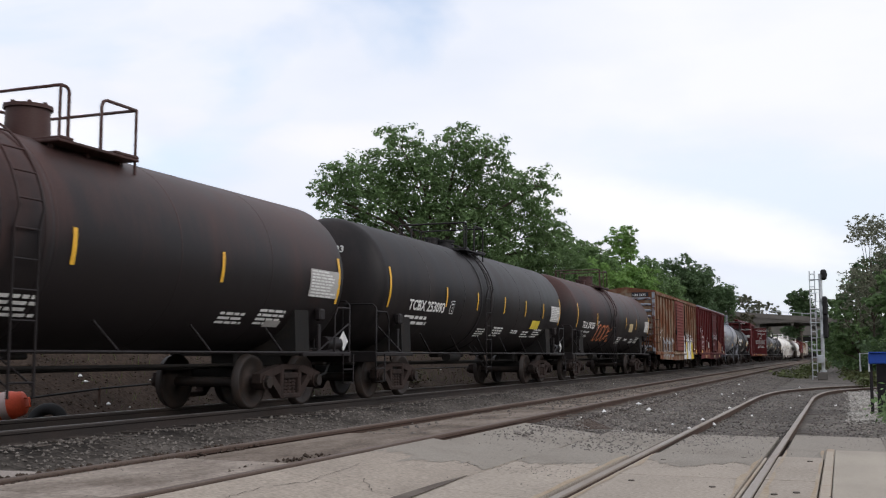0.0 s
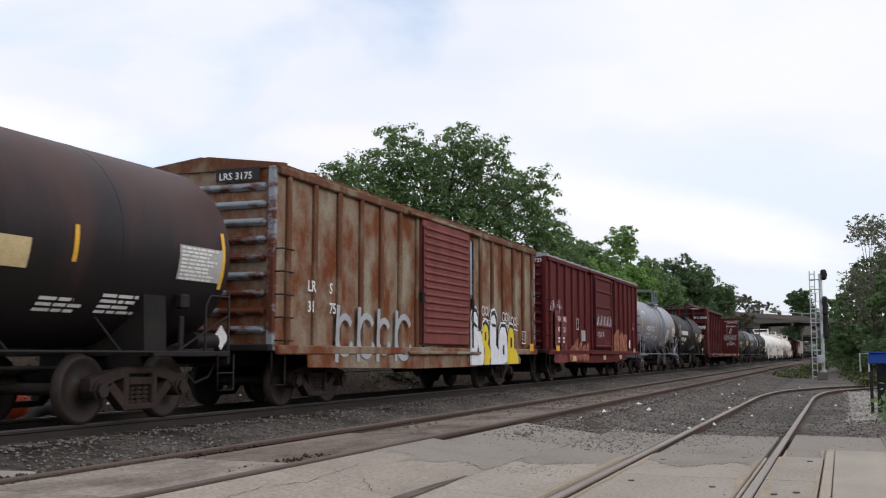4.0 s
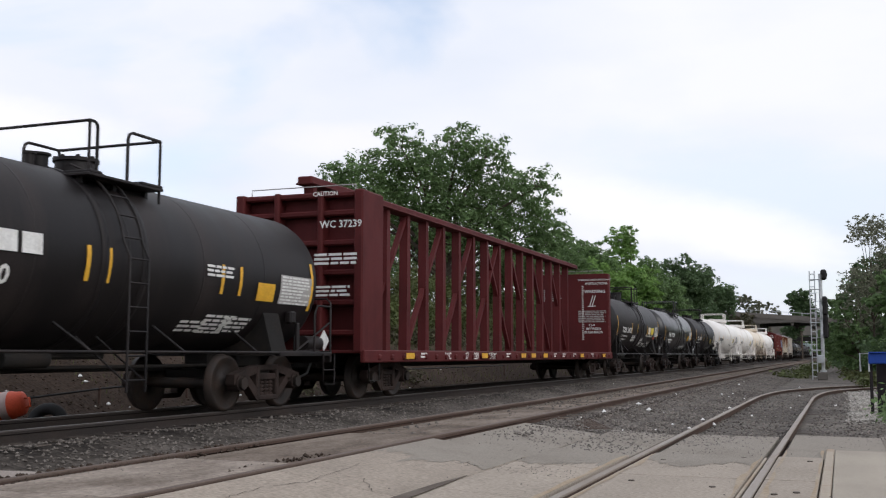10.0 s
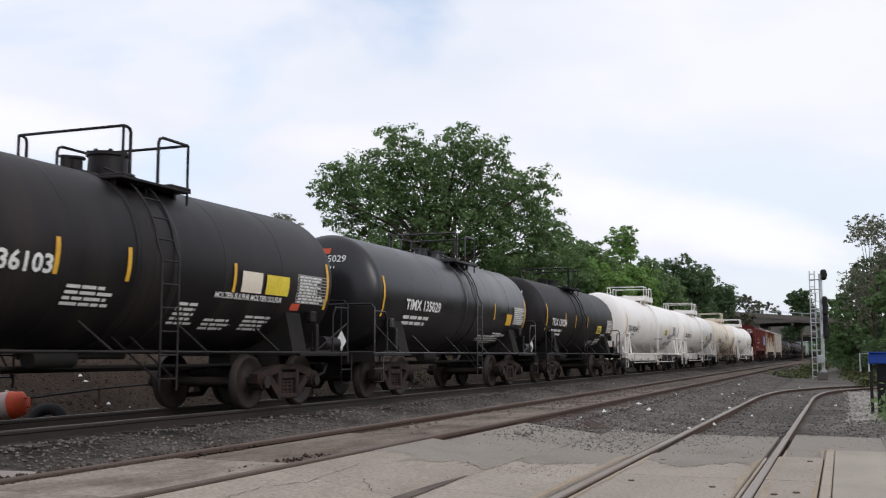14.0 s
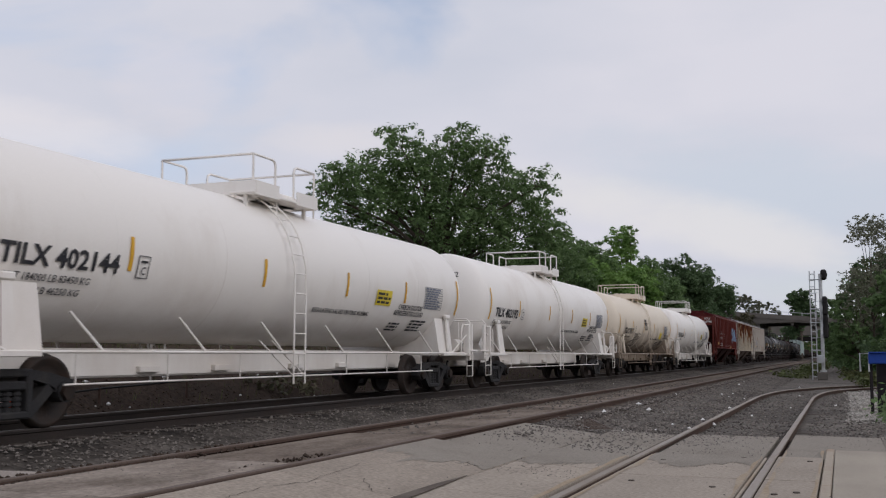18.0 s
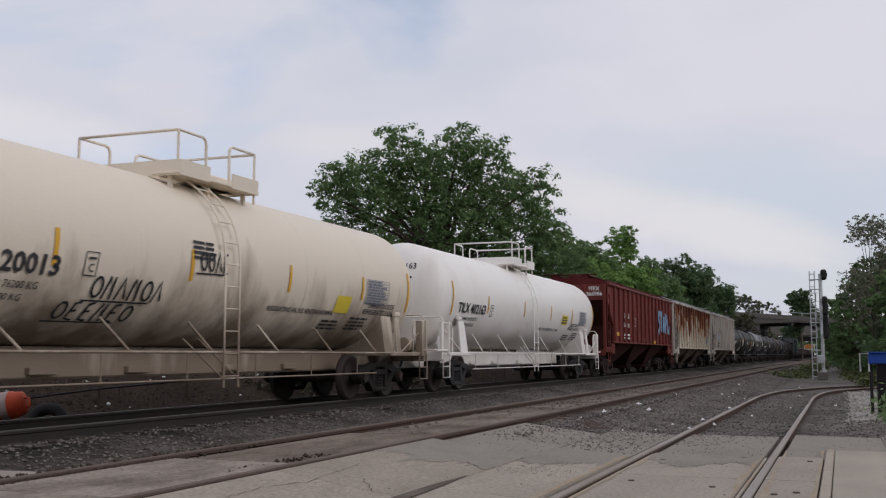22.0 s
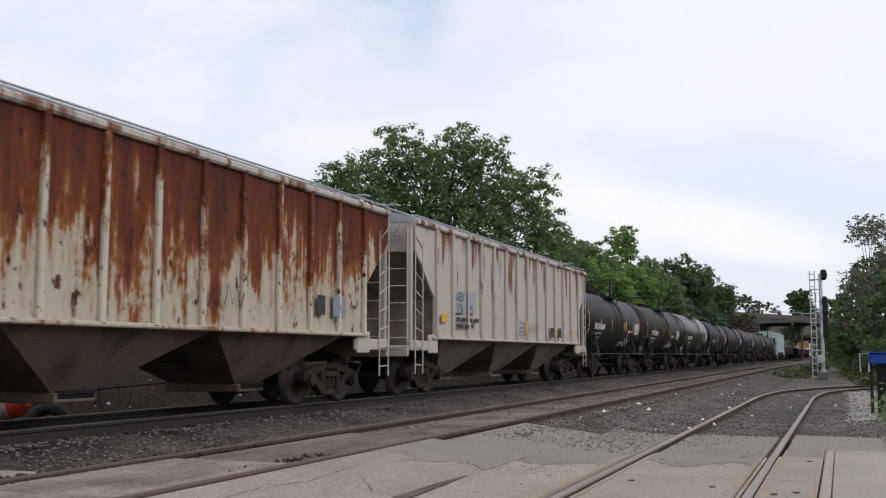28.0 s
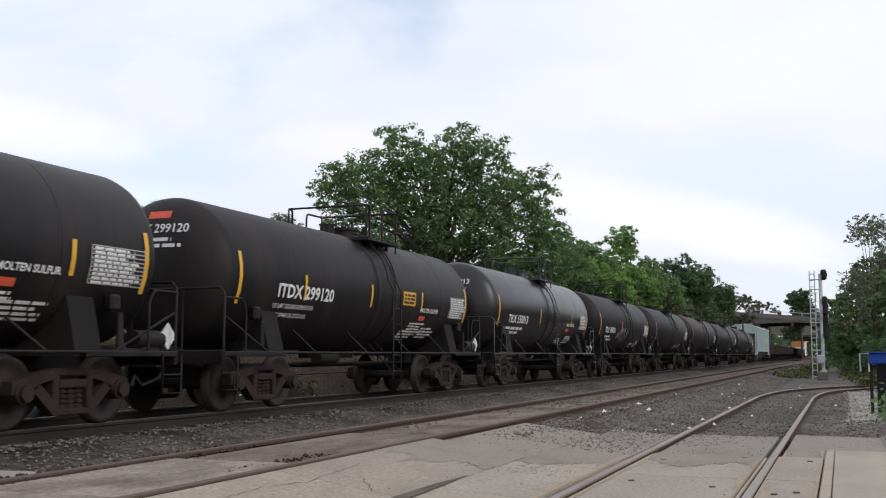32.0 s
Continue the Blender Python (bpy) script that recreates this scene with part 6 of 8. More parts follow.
def scrawled(n, pitch, height, seed):
    """A row of slanting hand-drawn letter-like marks."""
    rng, items = random.Random(seed), []
    for i in range(n):
        kind = rng.randrange(4)
        if kind == 0:
            items.append((stroke([(0, 0), (0.1, height), (pitch * 0.7, height * 0.1)], 0.04), pitch * i, 0))
        elif kind == 1:
            items.append((stroke(loops(pitch * 0.4, height * 0.5, pitch * 0.36, 10, height / pitch * 1.2), 0.04), pitch * i, 0))
        elif kind == 2:
            items.append((stroke([(0, 0), (0.06, height), (pitch * 0.4, height * 0.4), (pitch * 0.6, height), (pitch * 0.6, 0)], 0.04), pitch * i, 0))
        else:
            items.append((stroke([(pitch * 0.6, height), (0.05, height * 0.9), (0.02, 0.02), (pitch * 0.6, 0.0)], 0.04), pitch * i, 0))
            items.append((stroke([(0.03, height * 0.5), (pitch * 0.5, height * 0.55)], 0.035), pitch * i, 0))
    items.append((stroke([(-0.1, -0.04), (n * pitch * 0.8, -0.02)], 0.025), 0, 0))
    return items


tank_car(1.2, 18.65, 2.4, 17.45, "grimy brown-black tank car with a domed manway and platform rails", 1.42, 2.38, "brown", None, "", "plain", 0.42, "truck", "w", 1, -0.55, (0.52, 0.74, 1.0),
         [("bars", "letw", 6.4, -0.30, 1.2, 4, 0.36), ("panel", "letg", 12.9, -0.62, 0.5, 0.14)], 1.5, 0.95)
tank_car(18.65, 35.15, 19.85, 33.85, "black tank car with white reporting marks and amber bars", 1.42, 2.42, "black", None, "TCBX 253093", "plain", 0.16, "truck", "w", 2, -0.7, (0.0, 0.239, 0.401, 0.566, 0.714, 0.854, 1.0),
         [("panel", "panel", 10.92, -0.28, 0.85, 0.28), ("bars", "letw", 7.5, -0.28, 0.9, 4, 0.34), ("bars", "letw", 6.2, -0.36, 0.7, 4, 0.3), ("bars", "letw", 9.2, -0.34, 0.7, 2, 0.14), ("flat", "letw", 3.65, -0.05, PLATE, "stencilled box")], mark_at=(1.1, -0.05))
lean = [(stroke([(p + q * 0.22, q) for p, q in loops(0.36, 0.34, 0.27, 16, 1.25)], 0.075), 0.66 * i, 0) for i in range(3)]
lean += [(stroke([(0.02 + 0.04 * i, 0.04 * i), (0.2, 0.70)], 0.07), 0.66 * i, 0) for i in (0, 2)]
lean += [(stroke([(0.0, 0.42), (0.5, 0.48)], 0.06), 2.0, 0), (stroke([(0.0, 0.22), (0.5, 0.28)], 0.06), 2.0, 0), (stroke([(0.15, 0.05), (0.28, 0.62)], 0.06), 2.05, 0), (stroke([(0.0, 0.5), (0.22, 0.68), (0.08, 0.0)], 0.075), 2.65, 0), (stroke([(-0.1, 0.0), (0.3, 0.03)], 0.07), 2.65, 0)]
tank_car(35.15, 51.9, 36.45, 51.0, "soot-brown tank car with an orange spray-painted scrawl", 1.42, 2.42, "brown", None, "TILX 270323", "plain", 0.36, "truck", "w", 3, -0.85, (0.0, 0.22, 0.40, 0.614, 0.776, 1.0),
         [("flat", "tagorange", 3.3, -0.56, lean, "orange spray-painted scrawl"), ("panel", "film", 9.73, -0.04, 0.8, 0.36), ("bars", "letw", 7.9, -0.30, 0.9, 4, 0.36), ("bars", "letw", 9.5, -0.36, 0.7, 2, 0.14), ("flat", "letw", 3.3, -0.05, PLATE, "stencilled box")], 1.1, None, (0.88, -0.05), ("LD LMT 210900 LB 95650 KG", "LT WT 75100 LB 34050 KG"))

car, a, b, d0, d1, W = box_car(51.9, 68.66, "rust-streaked orange box car with a faded red door and graffiti", "rustbox", "doorred", 52.45, 67.95, "LRS 3175", (0.40, 0.597), "rustpost", 7, 4.06, 4, True)
part("paint_patch", on_side(patch(0.26, 1.35, 1), W + 0.009, d1 + 0.36, 2.42), "paleblue", car, "pale blue touch-up stripe")
part("number_board", on_end(patch(0.85, 0.22, 1), a - 0.087, 0.36, 3.83), "tagblack", car)
# bulging letter shapes; each holds an outline and its holes
BULGE = [("tagwhite", 9.45, [(0.0, 0.0), (0.0, 1.05), (0.05, 1.2), (0.18, 1.32), (0.36, 1.33), (0.50, 1.18), (0.50, 0.86), (0.72, 0.84), (0.95, 0.62), (1.0, 0.2), (0.92, 0.0)], [[(0.40, 0.3), (0.52, 0.5), (0.62, 0.3)], [(0.06, 1.12), (0.42, 1.0), (0.44, 0.92), (0.10, 1.0)]]),
         ("tagyellow", 10.28, [(0.15, 0.0), (0.22, 0.42), (0.05, 0.5), (0.0, 0.75), (0.08, 0.98), (0.28, 1.06), (0.48, 0.95), (0.54, 0.7), (0.46, 0.52), (0.74, 0.35), (0.76, 0.2), (0.62, 0.14), (0.6, 0.0)], [[(0.2, 0.62), (0.22, 0.84), (0.32, 0.84), (0.32, 0.62)]]),
         ("tagwhite", 10.95, [(0.06, 0.0), (0.06, 0.32), (0.0, 0.55), (0.0, 1.05), (0.10, 1.27), (0.34, 1.31), (0.50, 1.15), (0.48, 0.5), (0.72, 0.38), (0.74, 0.16), (0.64, 0.0)], [[(0.04, 1.08), (0.46, 1.06), (0.46, 0.98), (0.18, 0.99)]]),
         ("tagwhite", 11.58, [(0.0, 0.0), (0.1, 0.45), (0.14, 0.85), (0.3, 1.0), (0.66, 1.0), (0.80, 0.8), (0.86, 0.45), (1.02, 0.3), (1.0, 0.08), (0.4, 0.0)], [[(0.42, 0.26), (0.44, 0.52), (0.56, 0.52), (0.58, 0.26)]]),
         ("tagyellow", 12.42, [(0.0, 0.0), (0.02, 0.4), (0.08, 0.85), (0.24, 1.02), (0.52, 0.98), (0.64, 0.78), (0.62, 0.45), (0.86, 0.4), (1.06, 0.2), (1.06, 0.0)], [[(0.28, 0.42), (0.3, 0.74), (0.44, 0.72), (0.46, 0.5)]])]
for i, (tint, u, out, holes) in enumerate(BULGE):
    cx, cz = sum(p for p, q in out) / len(out), sum(q for p, q in out) / len(out)
    for k, (grow, du, dz, ink) in enumerate(((1.24, 0.05, 0.02, "tagwhite"), (1.15, 0.05, 0.02, "tagblack"), (1.0, 0.0, 0.0, tint))):
        sh = [((p - cx) * grow + cx + du, max(0.0, (q - cz) * grow + cz + dz)) for p, q in out]
        part("graffiti_fill" if k == 2 else "graffiti_outline", on_side(blob(sh), W + 0.093 + 0.0025 * k + 0.0006 * i, a + u, 0.66), ink, car, "bulging spray-painted letter shape" if k == 2 else "")
    for h in holes:
        part("graffiti_outline", on_side(blob(h), W + 0.106, a + u, 0.66), "tagblack", car)
for i, wd in enumerate((0.75, 0.85, 0.7, 0.95)):
    for sh in (stroke(loops(wd * 0.5, 0.5, wd * 0.42, 12, 1.1, 0.6, 5.9), 0.13), stroke([(0.05, 0.0), (0.1, 1.05)], 0.14)):
        part("graffiti_outline", on_side(sh, W + 0.082, a + 2.05 + 0.9 * i, 0.78), "palegrey", car, "worn pale grey graffiti stroke")
for u, z in ((10.33, 1.90), (12.05, 1.80), (12.85, 1.70)):
    for sh in (stroke(loops(0.1, 0.15, 0.12, 10), 0.03), stroke(loops(0.36, 0.15, 0.11, 10), 0.03), stroke([(0.52, 0.0), (0.58, 0.30), (0.68, 0.05)], 0.03), stroke([(0.1, -0.05), (0.62, -0.1)], 0.03)):
        part("small_tag", on_side(sh, W + 0.084, a + u, z), "tagwhite", car, "thin white scrawl")
part("data_box", on_side(joined((stroke([(0, 0), (0.34, 0), (0.34, 0.34), (0, 0.34), (0, 0)], 0.03), 0, 0), (stroke([(0.17, 0.05), (0.17, 0.28)], 0.03), 0, 0)), W + 0.084, b - 1.58, 1.24), "letw", car)
for txt, u, z in (("LR", 0.96, 2.02), ("S", 1.78, 2.02), ("31", 0.96, 1.66), ("75", 1.78, 1.66)):
    part("lettering", on_side(words(txt, 0.20, 0.004), W + 0.084, a + u, z), "letw", car)
part("reflective_bar", on_side(patch(0.38, 0.22, 1), W + 0.1, b - 0.85, 1.02), "yellow", car, "amber reflective bar")

car, a, b, d0, d1, W = box_car(68.66, 85.9, "oxide-red box car with a plug door and faded tags", "boxred", "boxred", 69.37, 84.95, "WRWK 4723", (0.408, 0.602), "greyroof", 7, 4.06, 5)
for txt, u, z in (("WR", 1.05, 2.01), ("WK", 1.79, 2.01), ("47", 1.10, 1.66), ("23", 1.80, 1.66)):
    part("lettering", on_side(words(txt, 0.175, 0.004), W + 0.084, a + u, z), "letw", car)
part("small_print", on_side(bars(0.28, 2, 0.22, 61), W + 0.084, a + 1.12, 1.52), "letw", car)
part("small_print", on_side(bars(0.28, 2, 0.22, 62), W + 0.084, a + 1.75, 1.52), "letw", car)
for i in range(5):
    fan = [(stroke([(0.0, 0.0), (0.18 + 0.05 * k, 0.42 - 0.03 * k), (0.1 + 0.12 * k, 0.02)], 0.028), 0.04 * k, 0) for k in range(3)]
    for sh, du, dw in fan:
        part("painted_tag", on_side(sh, W + 0.165, d0 + 0.22 + 0.55 * i + du, 2.02), "tagwhite", car, "jagged white spray-painted tag")
part("painted_tag", on_side(stroke(wavy(0, 0, 0.75, 0.3, 9, 8), 0.035), W + 0.165, d0 + 0.25, 1.56), "tagwhite", car, "thin white scrawl")
part("painted_tag", on_side(stroke(wavy(0, 0, 0.6, 0.28, 7, 28), 0.03), W + 0.165, d0 + 1.6, 1.22), "tagpeach", car, "faint peach scrawl")
part("painted_tag", on_side(stroke(loops(0, 0, 0.07, 12), 0.03), W + 0.165, d0 + 1.28, 1.70), "tagwhite", car)
for u in (0.15, 0.95):
    part("painted_tag", on_side(joined((stroke(wavy(0, 0, 0.42, 0.5, 5, 9), 0.035), 0, 0), (stroke(wavy(0.3, 0.1, 0.3, 0.18, 4, 19), 0.025), 0, 0)), W + 0.084, a + u, 2.30), "tagwhite", car, "thin white scrawl")
part("painted_tag", on_side(stroke(wavy(0, 0, 0.3, 0.4, 6, 33), 0.03), W + 0.084, b - 1.6, 1.95), "tagwhite", car, "thin white scrawl")
for i, (u, wd, hgt) in enumerate(((0.18, 0.80, 0.78), (0.92, 0.82, 0.98), (1.78, 0.80, 0.86), (2.50, 0.85, 0.80))):
    out = [(0.1, 0.0), (wd, 0.08), (wd * 0.94, hgt * 0.5), (wd * 1.02, hgt * 0.96), (wd * 0.4, hgt), (-0.04, hgt * 0.84), (0.04, hgt * 0.4)]
    part("painted_tag", on_side(blob(out), W + 0.079 + 0.001 * i, d1 + u, 0.98), "tagpeach", car, "peach block-letter shape")
    part("graffiti_outline", on_side(joined((stroke([(0.16, 0.16), (wd * 0.55, hgt * 0.3), (0.2, hgt * 0.52), (wd * 0.7, hgt * 0.72)], 0.05), 0, 0), (stroke([(-0.02, hgt * 0.84), (wd * 0.4, hgt), (wd, hgt * 0.96)], 0.03), 0, 0)), W + 0.088, d1 + u, 0.98), "doorred", car)
for i, (u, wd, hgt) in enumerate(((2.6, 0.8, 0.62), (3.25, 0.7, 0.85), (3.85, 0.65, 0.75), (4.45, 0.6, 0.66), (5.0, 0.55, 0.7))):
    out = [(0.05, 0.1), (wd * 0.6, 0.0), (wd, 0.2), (wd * 0.85, hgt * 0.6), (wd * 0.95, hgt), (wd * 0.35, hgt * 0.88), (0.0, hgt * 0.6)]
    part("painted_tag", on_side(blob(out), W + 0.079 + 0.001 * i, a + u, 0.66), "tagpeach", car, "peach looped tag")
    part("graffiti_outline", on_side(stroke(loops(wd * 0.5, hgt * 0.5, wd * 0.25, 10, 1.1, 0.5, 5.6), 0.05), W + 0.088, a + u, 0.66), "doorred", car)
for u, z, wd, hgt in ((0.75, 1.20, 0.62, 1.15), (1.55, 0.75, 0.72, 1.45), (0.62, 0.66, 1.7, 0.42)):
    part("primer_patch", on_side(patch(wd, hgt, 1), W + 0.0765, a + u, z), "primer", car, "pink primer patch")
part("painted_tag", on_side(patch(0.62, 0.38, 1), W + 0.084, a + 4.34, 1.40), "letg", car, "grey stencil patch")
for u, z in ((0.78, 1.04), (3.0, 0.70), (7.9, 0.72), (11.0, 0.74), (14.1, 1.02)):
    part("reflective_bar", on_side(patch(0.48, 0.17, 1), W + 0.096, a + u, z), "yellow" if u < 1 else "film", car, "amber reflective bar")
part("data_box", on_side(stroke([(0, 0), (0.3, 0), (0.3, 0.36), (0, 0.36), (0, 0)], 0.03), W + 0.084, a + 3.62, 1.80), "letw", car)
part("data_box", on_side(joined((patch(0.3, 0.34, 1), 0, 0)), W + 0.084, b - 2.42, 1.20), "letw", car)

tank_car(85.9, 98.75, 87.15, 97.45, "grey tank car with white reporting marks", 1.355, 2.375, "grey", "grey", "HOKX 112112", "plain", 0.10, "truck", "w", 6, 0.60, (0.0, 0.217, 0.391, 0.68, 0.854, 1.0),
         [("bars", "letw", 7.35, 0.36, 0.9, 6, 0.58), ("panel", "yellow", 7.22, -0.28, 0.85, 0.27), ("bars", "letw", 0.4, 1.15, 1.1, 2, 0.16), ("bars", "letw", 3.9, -0.05, 0.9, 3, 0.2), ("bars", "letw", 3.0, -0.02, 0.7, 2, 0.14)], -1.0, None, (1.2, 0.19), ("LD LMT 202900 LB 92050 KG", "LT WT 60100 LB 27200 KG"))
block = [(patch(w_, 0.25, 1), u, 0) for u, w_ in ((0.0, 0.34), (0.41, 0.34), (0.82, 0.36), (1.25, 0.34), (1.66, 0.36), (2.09, 0.34))]
sheaf = joined((stroke([(0.0, 0.0), (0.0, 0.5)], 0.07), 0.15, 0), (stroke([(0.0, 0.1), (-0.1, 0.3), (-0.1, 0.55)], 0.06), 0.13, 0), (stroke([(0.0, 0.1), (0.1, 0.3), (0.1, 0.55)], 0.06), 0.17, 0), (patch(0.16, 0.14, 1), 0.07, 0.55))
tank_car(98.75, 111.55, 100.05, 110.4, "black tank car with a white emblem and reporting marks", 1.245, 2.215, "black", None, "PROX 15480", "plain", 0.20, "truck", "w", 7, 0.0, (0.0, 0.42, 0.46, 0.72, 0.77, 1.0),
         [("flat", "letw", 1.08, 0.36, block, "row of white block shapes"), ("flat", "letw", 0.45, 0.22, sheaf, "white sheaf-shaped emblem"), ("panel", "yellow", 8.5, 0.05, 0.55, 0.3), ("bars", "letw", 7.0, 0.55, 0.8, 3, 0.2), ("bars", "letw", 7.3, -0.22, 0.9, 5, 0.4)], mark_at=(1.02, -0.02))
beam_car(111.55, 136.5, 112.1, 135.6)
SULF = [("text", "letw", 6.75, 0.0, "MOLTEN SULFUR MOLTEN SULFUR", 0.095), ("panel", "cream", 7.45, 0.12, 0.62, 0.34), ("panel", "panel", 8.2, 0.12, 0.76, 0.33), ("panel", "redp", 9.17, -0.12, 0.3, 0.13), ("bars", "letw", 5.9, -0.10, 0.7, 5, 0.42), ("bars", "letw", 3.5, 0.02, 1.0, 4, 0.32), ("endpanel", "redp", 0, 0.86, 0.42, 0.12)]
tank_car(136.5, 149.75, 138.05, 148.45, "glossy black molten sulfur tank car with amber bars", 1.27, 2.26, "black", None, "TCBX 136103", "plain", 0.34, "truck", "w", 9, 0.2, (0.0, 0.311, 0.444, 0.696, 1.0), SULF, mark_at=(1.0, 0.11), weights=("LD LMT 203000 LB 92100 KG", "LT WT 60000 LB 27200 KG"))
tank_car(149.75, 162.85, 151.1, 161.5, "black tank car with a sheen on its crown", 1.245, 2.235, "glossblack", None, "TIMX 135029", "plain", 0.14, "truck", "w", 10, 0.35, (0.0, 0.495, 0.72, 1.0),
         [("panel", "yellow", 8.6, -0.02, 0.5, 0.32), ("bars", "letw", 7.5, -0.35, 0.7, 4, 0.3), ("text", "letw", 8.3, -0.38, "MOLTEN SULFUR", 0.07), ("endpanel", "redp", 0, 0.80, 0.42, 0.12)], mark_at=(1.2, 0.15))
tank_car(162.85, 175.95, 164.1, 174.45, "black tank car with grime down its middle", 1.245, 2.245, "black", None, "TILX 135034", "plain", 0.14, "truck", "w", 11, -0.8, (0.0, 0.235, 0.378, 0.56, 1.0),
         [("panel", "panel", 7.5, -0.04, 0.75, 0.30), ("bars", "letk", 7.55, 0.22, 0.65, 3, 0.22), ("text", "letw", 8.35, -0.12, "MOLTEN SULFUR", 0.07), ("panel", "redp", 9.5, -0.35, 0.45, 0.12)], mark_at=(0.62, 0.12))
CO2 = [("flat", "letk", 2.95, 0.02, PLATE, "stencilled box"), ("panel", "panel", 10.75, 0.0, 0.76, 0.32), ("bars", "letk", 10.8, 0.29, 0.66, 3, 0.26), ("text", "letk", 11.98, -0.04, "CARBON DIOXIDE", 0.115), ("text", "letk", 11.85, -0.18, "REFRIGERATED LIQUID", 0.115), ("text", "letk", 8.2, -0.26, "REGULATING VALVES VENTING NORMAL", 0.095)]
WST = (0.0, 0.18, 0.405, 0.605, 0.79, 1.0)
tank_car(175.95, 194.25, 177.35, 192.85, "white insulated carbon dioxide tank car with white railings", 1.31, 2.40, "white", "white", "TILX 402144", "white", 0.16, "truckblack", "k", 12, -0.33, WST, CO2, weights=("LD LMT 184000 LB 83450 KG", "LT WT 102000 LB 46250 KG"))
tank_car(194.25, 212.0, 195.55, 210.7, "white insulated carbon dioxide tank car with white railings", 1.31, 2.40, "white", "white", "TILX 402192", "white", 0.16, "truckblack", "k", 13, -0.33, WST, CO2, weights=("LD LMT 184000 LB 83450 KG", "LT WT 102000 LB 46250 KG"))
tank_car(212.0, 228.6, 213.2, 227.15, "stained cream carbon dioxide tank car with black scrawls", 1.33, 2.36, "cream", "cream", "TILX 20013", "white", 0.20, "under", "k", 14, -0.2, (0.0, 0.212, 0.416, 0.625, 0.834, 1.0),
         CO2[3:] + [("panel", "panel", 10.6, -0.2, 0.6, 0.34), ("flat", "tagblack", 3.75, -0.28, scrawled(6, 0.26, 0.32, 20), "black spray-painted scrawl"), ("flat", "tagblack", 3.3, -0.64, scrawled(6, 0.26, 0.30, 21), "black spray-painted scrawl"), ("flat", "tagblack", 6.0, 0.26, scrawled(4, 0.2, 0.30, 22), "black spray-painted scrawl"), ("flat", "letk", 3.5, 0.02, PLATE, "stencilled box"), ("bars", "letk", 5.8, 0.72, 0.6, 4, 0.3)], mark_at=(1.17, -0.02), weights=("LD LMT 165000 LB 76200 KG", "LT WT 98000 LB 43700 KG"))
tank_car(228.6, 246.4, 230.05, 245.4, "white insulated carbon dioxide tank car with white railings", 1.31, 2.40, "white", "white", "TILX 402163", "white", 0.16, "truckblack", "k", 15, -0.33, WST, CO2, weights=("LD LMT 184000 LB 83450 KG", "LT WT 102000 LB 46250 KG"))

car, a, b, W = hopper_car(246.4, 264.5, "faded red covered hopper with pale blue graffiti", "hopred", 247.1, 263.8, ("ITFX", "366986"), 3.74, 1.42, 15, "boxred", None, 16)
for txt, u, z in (("IT", 3.04, 2.46), ("FX", 3.84, 2.46), ("366", 2.90, 2.08), ("986", 3.70, 2.08)):
    part("lettering", on_side(words(txt, 0.215, 0.004), W + 0.082, a + u, z), "letw", car)
for txt, u, z in (("LD LMT", 2.88, 1.72), ("LT WT", 2.88, 1.57)):
    part("lettering", on_side(words(txt, 0.09, 0.002), W + 0.082, a + u, z), "letw", car)
part("small_print", on_side(bars(0.42, 2, 0.28, 71), W + 0.082, a + 3.75, 1.84), "letw", car)
GLYPHS = [[[(0.55, 0.95), (0.2, 1.0), (0.1, 0.75), (0.5, 0.55), (0.45, 0.25), (0.05, 0.0)]], [[(0.0, 0.95), (0.65, 1.0)], [(0.33, 1.0), (0.28, 0.1)]], [[(0.1, 0.05), (0.2, 0.8), (0.5, 0.8), (0.5, 0.1)], [(0.15, 0.4), (0.5, 0.4)]],
          [[(0.15, 0.0), (0.15, 1.0), (0.5, 0.9), (0.5, 0.6), (0.15, 0.5)]], [[(0.1, 0.8), (0.15, 0.15), (0.6, 0.1), (0.6, 0.4)]]]
for i, g in enumerate(GLYPHS):
    for q in g:
        part("graffiti_outline", on_side(stroke(q, 0.34), W + 0.080, a + 11.75 + 0.72 * i, 1.99), "bluegrey", car)
        part("painted_tag", on_side(stroke(q, 0.23), W + 0.088, a + 11.7 + 0.72 * i, 2.03), "tagblue", car, "pale blue spray-painted letter shape")
for u in (1.39, 10.4):
    part("reflective_bar", on_side(patch(0.47, 0.15, 1), W + 0.084, a + u, 1.69 if u < 2 else 1.45), "yellow", car, "amber reflective bar")
for i in range(7):
    part("small_print", on_side(bars(0.6, 2, 0.2, 80 + i), W + 0.082, a + 6.3 + 0.75 * i, 1.72), "primer", car)
part("data_box", on_side(stroke([(0, 0), (0.26, 0), (0.26, 0.36), (0, 0.36), (0, 0)], 0.03), W + 0.082, a + 5.46, 2.18), "letw", car)

car, a, b, W = hopper_car(264.5, 282.55, "white covered hopper streaked with dark red rust", "rusthop", 265.2, 281.8, ("AEX", "3178"), 3.82, 1.30, 14, "palegrey", "palehop", 17, "letg")
part("data_box", on_side(joined((patch(0.3, 0.35, 1), 0, 0)), W + 0.082, b - 3.2, 1.62), "letk", car)
part("data_box", on_side(joined((patch(0.5, 0.4, 1), 0, 0)), W + 0.082, b - 2.6, 1.60), "bluegrey", car)
part("painted_tag", on_side(stroke(wavy(0, 0, 1.0, 0.4, 9, 30), 0.04), W + 0.082, b - 6.6, 1.6), "tagblack", car, "thin black scrawl")

